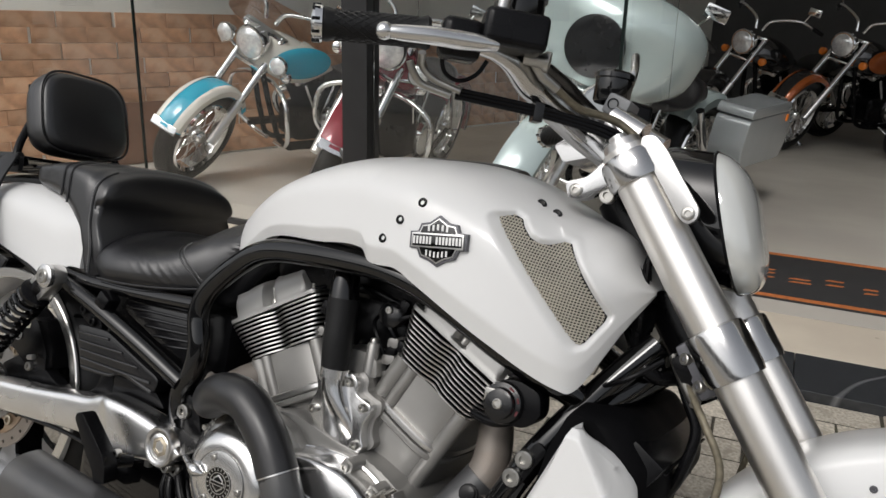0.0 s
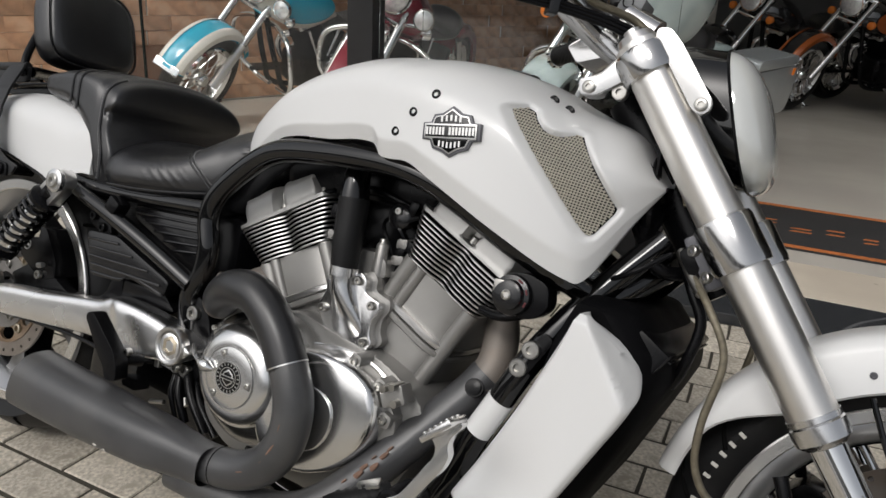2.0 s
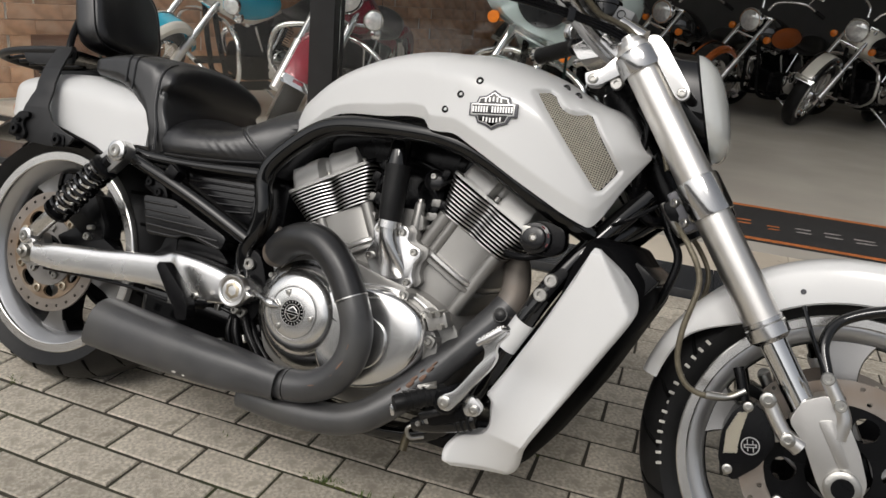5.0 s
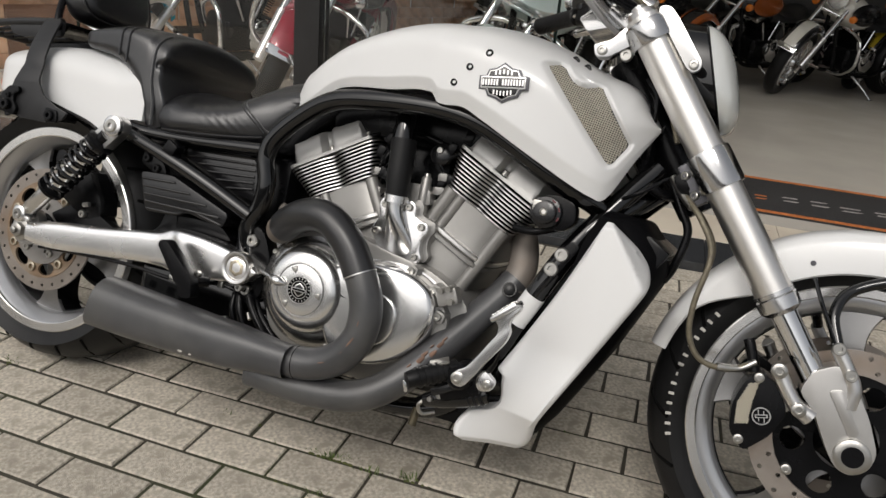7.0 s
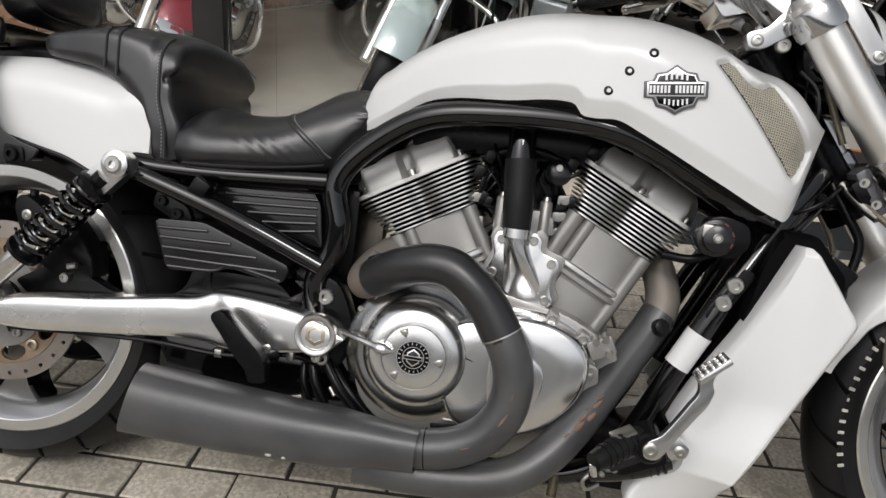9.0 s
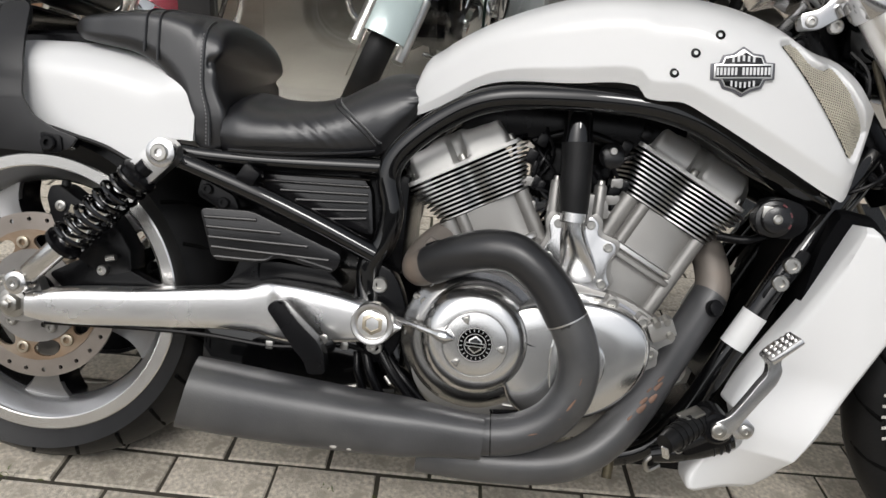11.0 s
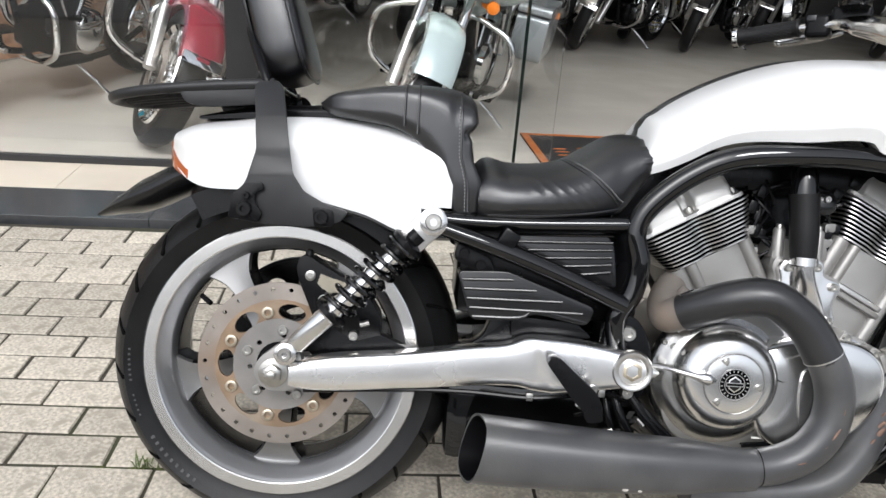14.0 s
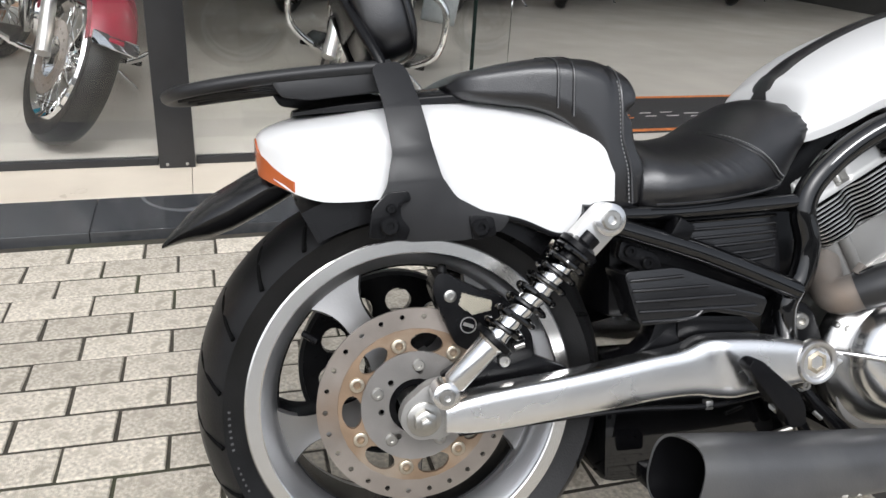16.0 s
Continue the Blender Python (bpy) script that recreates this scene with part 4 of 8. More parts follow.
derby = part("derby_cover", lathe([(0.0, 0.0492), (0.0035, 0.0492), (0.0052, 0.0478), (0.0066, 0.040), (0.0072, 0.028), (0.0072, 0.0)], (CX, -0.2200, CZ), (0, -1, 0), 72), COVERALU, cover, "round aluminium cap with a dark ring emblem")
part("emblem_ring", lathe([(0.0, 0.0258), (0.0012, 0.0258), (0.0012, 0.0)], (CX, -0.2270, CZ), (0, -1, 0), 48), BLACK, derby, "black emblem disc")
for r in (0.0256, 0.0168):
    part("emblem_band", lathe([(0.0, r), (0.0006, r), (0.0006, r - 0.0011), (0, r - 0.0011)], (CX, -0.2281, CZ), (0, -1, 0), 48, closed=True), ALU, derby)
for i in range(20):
    a = 2 * math.pi * (i + 0.5) / 20
    m = Matrix.Translation((CX + 0.0213 * math.sin(a), -0.2283, CZ + 0.0213 * math.cos(a))) @ Matrix.Rotation(a, 4, "Y")
    part("emblem_mark", box((0.0016, 0.0008, 0.0038), m), ALU, derby)
hexa = [(0.0115 * math.sin(radians(60 * q)), 0.0138 * math.cos(radians(60 * q))) for q in range(6)]
part("emblem_shield", prism([(CX + a, CZ + b) for a, b in hexa], -0.2288, -0.2276, 0.0003), ALU, derby)
part("emblem_field", prism([(CX + a * 0.80, CZ + b * 0.80) for a, b in hexa], -0.2291, -0.2280, 0.0002), BLACK, derby)
part("emblem_bar", box((0.029, 0.001, 0.0062), pose(CX, -0.2292, CZ)), ALU, derby)
part("emblem_bar_field", box((0.0265, 0.001, 0.0036), pose(CX, -0.2296, CZ)), BLACK, derby)
for a in (-0.44, 1.64, 3.84):
    px, pz = CX + 0.0395 * math.sin(a), CZ + 0.0395 * math.cos(a)
    tri = [(px + 0.0095 * math.sin(a + q), pz + 0.0095 * math.cos(a + q)) for q in (math.pi, math.pi - 2.2, math.pi + 2.2)]
    part("bolt_pocket", prism(round_outline(tri, 0.003), -0.2272, -0.2245, 0.0004), CAST, derby)
    cap_bolt((px, -0.2265, pz), 0.0048, 0.0028, parent=derby)
# clutch cable at the cover
part("clutch_cable", tube([(0.60, -0.165, 0.366), (0.625, -0.185, 0.370), (0.655, -0.212, 0.369), (0.692, -0.229, 0.364)], 0.0036, 8), ALU, bike, "braided clutch cable")
part("cable_ferrule", tube([(0.660, -0.215, 0.3685), (0.684, -0.227, 0.3655), (0.694, -0.230, 0.364), (0.704, -0.231, 0.3625), (0.716, -0.230, 0.361)], [0.0048, 0.0055, 0.0095, 0.010, 0.003], 16, 4), COVERALU, bike)

# ---- exhaust ----
header = part("rear_header", tube([(0.715, -0.045, 0.505), (0.676, -0.09, 0.492), (0.652, -0.13, 0.467), (0.648, -0.163, 0.451), (0.667, -0.186, 0.461), (0.692, -0.206, 0.475)], [0.027, 0.0275, 0.028, 0.0285, 0.0285, 0.028], 26), HEADER, bike, "bare heat-stained exhaust header")
part("exhaust_clamp", box((0.024, 0.012, 0.018), pose(0.666, -0.190, 0.493, 20, 30, 20), 0.004), HEADER, bike)
part("clamp_screw", tube([(0.658, -0.194, 0.489), (0.678, -0.200, 0.497)], 0.0055, 10, 0), SATIN, bike)
SHIELD = mat("satin black heat shield", (0.016, 0.016, 0.017), 0.34, 0, 0.2, 10, 0.08, 420, spec=0.6)
part("heat_shield", tube([(0.668, -0.186, 0.461), (0.690, -0.205, 0.4745), (0.722, -0.226, 0.491), (0.757, -0.239, 0.501), (0.790, -0.244, 0.499), (0.822, -0.247, 0.480), (0.850, -0.248, 0.452), (0.872, -0.249, 0.419), (0.874, -0.249, 0.415)], 0.0305, 28), SHIELD, bike, "satin black exhaust heat shield")
part("shield_lip", lathe([(0, 0.0308), (0, 0.0313), (0.0022, 0.0313), (0.0022, 0.0308)], (0.8735, -0.249, 0.4165), (0.5, 0, -0.86), 32, closed=True), ALU, bike)
part("rear_pipe", tube([(0.864, -0.249, 0.432), (0.882, -0.25, 0.404), (0.895, -0.25, 0.374), (0.900, -0.25, 0.340), (0.893, -0.25, 0.301), (0.868, -0.25, 0.264), (0.829, -0.25, 0.240), (0.782, -0.252, 0.230), (0.72, -0.255, 0.229), (0.66, -0.258, 0.231)], [0.029, 0.0295, 0.030, 0.030, 0.030, 0.030, 0.030, 0.030, 0.031, 0.031], 28), EXHAUST, bike, "dark grey coated exhaust pipe")
part("pipe_joint", lathe([(0, 0.0302), (0, 0.0306), (0.0016, 0.0306), (0.0016, 0.0302)], (0.785, -0.2518, 0.2304), (1, 0.01, 0.1), 32, closed=True), SATIN, bike)
part("front_header", tube([(1.050, -0.02, 0.560), (1.085, -0.025, 0.548), (1.108, -0.045, 0.515), (1.118, -0.070, 0.470), (1.108, -0.085, 0.432)], [0.022, 0.025, 0.027, 0.028, 0.029], 20), HEADER, bike, "bare heat-stained exhaust header")
part("front_flange", box((0.05, 0.03, 0.022), pose(1.055, -0.05, 0.562, 0, 30, 20), 0.005), CAST, bike)
part("front_pipe", tube([(1.114, -0.080, 0.450), (1.094, -0.095, 0.415), (1.050, -0.135, 0.350), (0.998, -0.185, 0.275), (0.958, -0.210, 0.230), (0.915, -0.222, 0.200), (0.86, -0.225, 0.184), (0.78, -0.228, 0.178), (0.68, -0.235, 0.183)], 0.0295, 26), EXHAUST, bike, "dark grey coated exhaust pipe")
RUST = mat("scraped rusty patch", (0.17, 0.10, 0.07), 0.7, 0, 0.3, 60, 0.2, 400)
part("oxygen_sensor", lathe([(0, 0.014), (0.01, 0.014), (0.01, 0.011), (0.016, 0.011), (0.017, 0.005)], (1.112, -0.112, 0.434), (0.2, -1, 0.3), 12), SATIN, bike)
bmk = bmesh.new()
for dx, dz, dn, s in ((0, 0, 0, 0.018), (0.014, 0.018, 0.003, 0.017), (0.008, 0.010, -0.003, 0.013), (0.026, 0.034, 0.0, 0.014), (0.034, 0.045, -0.002, 0.008), (-0.010, -0.012, -0.003, 0.007), (0.020, 0.026, -0.005, 0.006)):
    bmesh.ops.create_icosphere(bmk, subdivisions=2, radius=1, matrix=Matrix.Translation((1.000 + dx + dn, -0.2125 + 0.8 * dx, 0.282 + dz - dn)) @ Matrix.Rotation(radians(-52), 4, "Y") @ Matrix.Diagonal((s, 0.0022, s * 0.26, 1)))
part("scrape", bmk, RUST, bike, "scraped rusty patch")
for x, y, z, s, turn in ((0.893, -0.2795, 0.300, 0.012, 60), (0.9015, -0.279, 0.335, 0.007, 80), (0.880, -0.2785, 0.278, 0.006, 40), (0.845, -0.279, 0.250, 0.008, 20)):
    bmk = bmesh.new()
    bmesh.ops.create_icosphere(bmk, subdivisions=2, radius=1, matrix=Matrix.Translation((x, y, z)) @ Matrix.Rotation(radians(-turn), 4, "Y") @ Matrix.Diagonal((s, 0.0016, s * 0.16, 1)))
    part("scrape", bmk, RUST, bike)
# muffler with its slash-cut mouth
bm = bmesh.new()
loops = []
for x, zc, hz, hy in ((0.330, 0.238, 0.051, 0.052), (0.40, 0.235, 0.050, 0.052), (0.50, 0.231, 0.047, 0.050), (0.60, 0.229, 0.043, 0.046), (0.66, 0.229, 0.041, 0.043), (0.70, 0.2295, 0.0365, 0.037), (0.74, 0.2292, 0.0325, 0.0328), (0.775, 0.2295, 0.0304, 0.0304)):
    loop = []
    for j in range(40):
        a = 2 * math.pi * j / 40
        ca, sa = math.cos(a), math.sin(a)
        y = math.copysign(abs(ca) ** 0.75, ca) * hy
        z = math.copysign(abs(sa) ** 0.75, sa) * hz
        loop.append((x + (0.022 * (1 if y > 0 else -1) * -0.5 * (abs(y) / hy) + 0.012 * z / hz if x < 0.34 else 0), -0.262 + y, zc + z))
    loops.append(loop)
rings(bm, loops, True, False)
inner = [[(p[0] + 0.001, -0.262 + (p[1] + 0.262) * 0.93, 0.238 + (p[2] - 0.238) * 0.93) for p in loops[0]], [(p[0] + 0.10, -0.262 + (p[1] + 0.262) * 0.9, 0.236 + (p[2] - 0.238) * 0.9) for p in loops[0]]]
rings(bm, [loops[0], inner[0]], True, False)
muffler = part("muffler", bm, EXHAUST, bike, "dark grey oval muffler, scuffed")
# the bore's inside is coloured black to deepen the shade in the mouth
bm = bmesh.new()
rings(bm, inner, True, False)
bm.faces.new([bm.verts.new(p) for p in inner[-1]])
part("muffler_bore", bm, DUCTSHADE, muffler, "muffler bore, coloured black for its shade")
part("muffler_bracket", box((0.05, 0.05, 0.03), pose(0.345, -0.19, 0.205), 0.006), SATIN, bike)
SCUFF = mat("bare scuff mark", (0.36, 0.34, 0.31), 0.6, 0.2, 0.3, 80, 0.1)
for x, z, s in ((0.565, 0.191, 0.006), (0.588, 0.19, 0.004), (0.60, 0.197, 0.003)):
    bmk = bmesh.new()
    bmesh.ops.create_icosphere(bmk, subdivisions=1, radius=1, matrix=Matrix.Translation((x, -0.262 - 0.0415, z + 0.01)) @ Matrix.Diagonal((s, 0.0012, s * 0.5, 1)))
    part("scuff", bmk, SCUFF, bike)

# ---- swing arm, shocks and rear brake ----
ARMALU = mat("satin polished arm alloy", (0.90, 0.895, 0.89), 0.27, 1.0, 0.05, 6, 0.02, 260)
arm_top = lerp_curve([(0.028, 0.336), (0.06, 0.345), (0.221, 0.366), (0.333, 0.383), (0.385, 0.391), (0.412, 0.402), (0.44, 0.404), (0.557, 0.392), (0.610, 0.376), (0.632, 0.362)])
arm_low = lerp_curve([(0.028, 0.296), (0.06, 0.292), (0.221, 0.304), (0.399, 0.318), (0.443, 0.312), (0.50, 0.318), (0.580, 0.330), (0.610, 0.338), (0.632, 0.358)])
for sgn in (-1, 1):
    bm = bmesh.new()
    loops = []
    for i in range(100):
        x = 0.028 + 0.604 * i / 99
        lo, hi = arm_low(x), arm_top(x)
        zc, hz = 0.5 * (lo + hi), 0.5 * (hi - lo)
        hy = 0.024 + 0.002 * ease((x - 0.38) / 0.05)
        rnd_y = 0.40 - 0.08 * ease((x - 0.40) / 0.05)
        loops.append([(x, sgn * (0.172 + hy * math.copysign(abs(math.cos(a)) ** rnd_y, math.cos(a))), zc + hz * math.copysign(abs(math.sin(a)) ** 0.50, math.sin(a))) for a in (2 * math.pi * j / 32 for j in range(32))])
    rings(bm, loops)
    for v in bm.verts:
        # a flat shoulder stands proud from a slanting step to the pivot
        step = 0.428 - 0.28 * (v.co.z - 0.36)
        v.co.y += sgn * 0.0055 * ease((v.co.x - step) / 0.022) * (abs(v.co.y) > 0.172)
    arm = part("swing_arm", bm, ARMALU, bike, "polished aluminium swing arm")
    cap_bolt((0.587, sgn * 0.176, 0.320), 0.0085, 0.010, (0, sgn, 0), arm)
    part("arm_brace", prism(smooth_outline([(0.285, 0.366), (0.322, 0.378), (0.345, 0.396), (0.358, 0.425), (0.385, 0.43), (0.39, 0.40), (0.41, 0.375), (0.34, 0.36)], 4), sgn * 0.150, sgn * 0.11, 0.004), SATIN, arm)
    part("pivot_cap", lathe([(0, 0.0335), (0.014, 0.0335), (0.017, 0.0315), (0.017, 0.0265), (0.015, 0.0235), (0.007, 0.021), (0.008, 0.0)], (0.588, sgn * 0.191, 0.361), (0, sgn, 0), 40), ALU, arm)
    part("pivot_bolt", lathe([(0.006, 0.0175), (0.013, 0.0175), (0.015, 0.012), (0.011, 0.010), (0.011, 0.0)], (0.588, sgn * 0.191, 0.361), (0, sgn, 0), 6), mat("dull brass bolt", (0.50, 0.44, 0.34), 0.42, 0.8, 0.2, 40, 0.1), arm)
    part("dropout", prism(round_outline([(0.045, 0.345), (0.03, 0.368), (0.005, 0.362), (-0.028, 0.335), (-0.034, 0.308), (-0.012, 0.284), (0.03, 0.285), (0.05, 0.30)], 0.012), sgn * 0.178, sgn * 0.155, 0.004), CAST, arm)
    part("axle_washer", lathe([(0, 0.024), (0.004, 0.024), (0.005, 0.022), (0.005, 0.0)], (0, sgn * 0.178, 0.315), (0, sgn, 0), 24), BOLT, arm)
    part("axle_nut", lathe([(0.005, 0.0165), (0.017, 0.0165), (0.019, 0.013), (0.019, 0.008), (0.026, 0.008), (0.027, 0.006)], (0, sgn * 0.178, 0.315), (0, sgn, 0), 6), BOLT, arm)
    # shock
    top, bot = Vector((0.247, sgn * 0.206, 0.584)), Vector((0.024, sgn * 0.200, 0.356))
    d = (top - bot).normalized()
    L = (top - bot).length
    shock = part("shock_absorber", tube([bot + d * 0.236, bot + d * (L - 0.03)], 0.0165, 18, 0), SATIN, bike, "black coil spring shock absorber")
    part("shock_body", lathe([(0.012, 0.010), (0.02, 0.0165), (0.088, 0.0175), (0.092, 0.021), (0.097, 0.0165)], bot, d, 24), POLISHED, shock, "chrome shock body")
    part("shock_rod", lathe([(0.095, 0.0145)] + [(0.10 + 0.006 * q, 0.0148 + 0.0018 * (q % 2)) for q in range(20)] + [(0.222, 0.0145), (0.237, 0.0145)], bot, d, 24), CHROME, shock, "ribbed chrome damper")
    part("spring_seat", lathe([(0.094, 0.018), (0.094, 0.030), (0.101, 0.030), (0.104, 0.018)], bot, d, 28), SATIN, shock)
    part("spring_cap", lathe([(L - 0.062, 0.02), (L - 0.060, 0.029), (L - 0.052, 0.030), (L - 0.045, 0.02)], bot, d, 28), SATIN, shock)
    for s, r in ((top, 0.022), (bot, 0.018)):
        part("shock_eye", lathe([(-0.016, r * 0.45), (-0.016, r), (0.016, r), (0.018, r * 0.8), (0.018, r * 0.5)], s, (0, sgn, 0), 28), POLISHED, shock)
        cap_bolt(s + Vector((0, sgn * 0.012, 0)), r * 0.62, 0.010, (0, sgn, 0), shock)
    nn = Vector((d.z, 0, -d.x)).normalized()
    ol = [top + (d * math.cos(q) + nn * math.sin(q)) * 0.0225 for q in (math.pi * (-0.5 + k / 10) for k in range(11))] + [top - d * 0.058 + nn * 0.0225, top - d * 0.058 - nn * 0.0225]
    part("shock_clevis", prism([(q.x, q.z) for q in ol], sgn * 0.188, sgn * 0.215, 0.003), ALU, shock, "cast aluminium shock top")
    u = d.orthogonal().normalized()
    v = d.cross(u)
    pts = []
    turns, n0 = 8.0, 150
    for i in range(n0 + 1):
        t = i / n0
        a = 2 * math.pi * turns * t
        pts.append(bot + d * (0.104 + (L - 0.104 - 0.058) * (t + 0.16 * t * (1 - t))) + (u * math.cos(a) + v * math.sin(a)) * 0.0265)
    part("spring", tube(pts, 0.0042, 8, 0), BLACK, shock, "gloss black coil spring")
# rear caliper
cal = part("rear_caliper", prism(round_outline([(0.022, 0.486), (0.027, 0.504), (0.036, 0.508), (0.049, 0.504), (0.064, 0.494), (0.107, 0.472), (0.124, 0.472), (0.150, 0.440), (0.168, 0.412), (0.172, 0.380), (0.128, 0.366), (0.106, 0.378), (0.055, 0.404), (0.030, 0.460)], 0.006), -0.136, -0.085, 0.005), SATIN, bike, "black rear brake caliper")
part("caliper_cap", lathe([(-0.03, 0.0075), (0.006, 0.0075), (0.010, 0.005), (0.011, 0.0)], (0.040, -0.112, 0.506), (0.1, 0, 1), 14), RUBBER, cal)
caliper_mesh([(0.063, 0.4806), (0.109, 0.466), (0.107, 0.450), (0.078, 0.445), (0.058, 0.461)], -1, -0.1362, cal)
cap_bolt((0.047, -0.136, 0.4746), 0.009, 0.004, parent=cal)
cap_bolt((0.125, -0.136, 0.377), 0.009, 0.008, parent=cal)
part("caliper_emblem", lathe([(0, 0.012), (0.001, 0.012), (0.001, 0.0105), (0, 0.0105)], (0.073, -0.1375, 0.432), (0, -1, 0), 24, closed=True), ALU, cal)
part("caliper_emblem_bar", box((0.016, 0.001, 0.005), pose(0.073, -0.1382, 0.432, 0, 20, 0)), ALU, cal)
part("caliper_bracket", prism(round_outline([(0.03, 0.36), (0.10, 0.40), (0.16, 0.385), (0.23, 0.355), (0.23, 0.340), (0.06, 0.335)], 0.01), -0.135, -0.11, 0.004), SATIN, bike)
part("torque_bolt", tube([(0.136, -0.15, 0.399), (0.151, -0.15, 0.403)], 0.0055, 10, 0), BOLT, bike)
part("lower_wire", tube([(0.05, -0.172, 0.287), (0.2, -0.178, 0.299), (0.318, -0.180, 0.3034), (0.426, -0.182, 0.300), (0.50, -0.182, 0.309), (0.545, -0.178, 0.316), (0.60, -0.16, 0.30)], 0.0042, 8), SATIN, bike)
for x, z in ((0.426, 0.302), (0.545, 0.316)):
    part("wire_clip", box((0.012, 0.012, 0.014), pose(x, -0.180, z), 0.002), BOLT, bike)

# ---- rear fender, seat, rack ----


def body_loft(x0, x1, low, top, half, n=60, bite=0.35, power=2.4, under=0.0, m=26):
    """A rounded closed body along x: low and top edge, half width."""
    bm = bmesh.new()
    loops = []
    for i in range(n + 1):
        x = x0 + (x1 - x0) * i / n
        lo, hi, w = low(x), top(x), half(x)
        right = []
        for j in range(m + 1):
            s = 1 - (1 - j / m) ** 1.4
            k = max(0, (s - bite) / (1 - bite))
            f = max(0, 1 - k ** power) ** 0.5
            if under:
                f *= 1 - under * max(0, 0.3 - s) ** 2 / 0.09
            right.append((x, -w * f, lo + (hi - lo) * s))
        loops.append(right + [(a, -b, c) for a, b, c in reversed(right[:-1])])
    rings(bm, loops, True, True)
    return bm


fender_low = lerp_curve([(-0.212, 0.690), (-0.208, 0.676), (-0.198, 0.651), (-0.182, 0.636), (-0.163, 0.6235), (-0.133, 0.6135), (-0.083, 0.612), (-0.03, 0.616), (0.007, 0.612), (0.085, 0.596), (0.137, 0.584), (0.180, 0.566), (0.199, 0.562), (0.215, 0.574), (0.231, 0.596), (0.285, 0.606)])
fender_top = lerp_curve([(-0.212, 0.698), (-0.208, 0.704), (-0.196, 0.7125), (-0.180, 0.719), (-0.154, 0.727), (-0.108, 0.735), (-0.04, 0.748), (0.06, 0.758), (0.18, 0.755), (0.285, 0.74)])
fender_half = lerp_curve([(-0.212, 0.045), (-0.208, 0.079), (-0.197, 0.104), (-0.180, 0.128), (-0.160, 0.148), (-0.133, 0.163), (-0.08, 0.171), (0.0, 0.175), (0.15, 0.176), (0.285, 0.171)])
rear_fender = part("rear_fender", body_loft(-0.212, 0.275, fender_low, fender_top, fender_half, 120, 0.45, 2.6), WHITE, bike, "white rear fender")
part("fender_trim", tube([(x, -fender_half(x) * 0.995, fender_low(x) - 0.003) for x in (-0.02, 0.03, 0.085, 0.137, 0.180, 0.199)], 0.004, 8), SATIN, rear_fender)
bm = bmesh.new()
loops = []
for i in range(20):
    a = radians(118 - 66 * i / 19)
    loops.append([(0.0 + (0.330 + dr) * math.cos(a), y, 0.305 + (0.330 + dr) * math.sin(a)) for y, dr in ((-0.150, -0.045), (-0.148, 0.0), (-0.12, 0.014), (0.12, 0.014), (0.148, 0.0), (0.150, -0.045), (0.143, -0.045), (0.141, -0.004), (0.11, 0.007), (-0.11, 0.007), (-0.141, -0.004), (-0.143, -0.045))])
rings(bm, loops)
part("inner_mudguard", bm, SATIN, bike, "satin black inner mudguard")
AMBER = mat("dark amber light lens", (0.36, 0.085, 0.022), 0.15, 0, 0.15, 20, 0.05)
bm = bmesh.new()
loops = []
for k in range(33):
    y = 0.147 * math.sin(math.pi / 2 * (k / 16 - 1))
    xb = -0.212 + 0.004 * min(1, abs(y) / 0.079) ** 2 + 0.050 * max(0, (abs(y) - 0.079) / 0.071) ** 1.35
    f = min(1, max(0, (abs(y) - 0.06) / 0.09))
    zt, zl = 0.698 - 0.060 * f, 0.650 - 0.029 * f
    loops.append([(xb + 0.006, y, zt), (xb - 0.0025, y, zt - 0.003), (xb - 0.003, y, 0.5 * (zt + zl)), (xb - 0.001, y, zl + 0.002), (xb + 0.006, y, zl - 0.002), (xb + 0.008, y, 0.5 * (zt + zl))])
rings(bm, loops)
part("tail_light", bm, AMBER, bike, "dark amber wraparound tail light")
strut = [(-0.058, 0.782), (-0.052, 0.791), (-0.022, 0.794), (-0.012, 0.784), (0.000, 0.741), (0.012, 0.682), (0.021, 0.645), (0.040, 0.618), (0.075, 0.600), (0.112, 0.590), (0.100, 0.573), (0.05, 0.562), (-0.023, 0.562), (-0.066, 0.575), (-0.068, 0.600), (-0.050, 0.632), (-0.040, 0.677), (-0.048, 0.736)]


def folded(bm, sgn):
    """Bends the upper part of a strut plate in towards the rack."""
    bmesh.ops.triangulate(bm, faces=[f for f in bm.faces if len(f.verts) > 4])
    for z in (0.640, 0.668, 0.700, 0.735, 0.762):
        bmesh.ops.bisect_plane(bm, geom=list(bm.verts) + list(bm.edges) + list(bm.faces), plane_co=(0, 0, z), plane_no=(0, 0, 1))
    for v in bm.verts:
        z = v.co.z
        v.co.y -= sgn * (0.018 * ease((z - 0.64) / 0.06) + 0.052 * max(0, (z - 0.700) / 0.092) ** 1.3)
    return bm


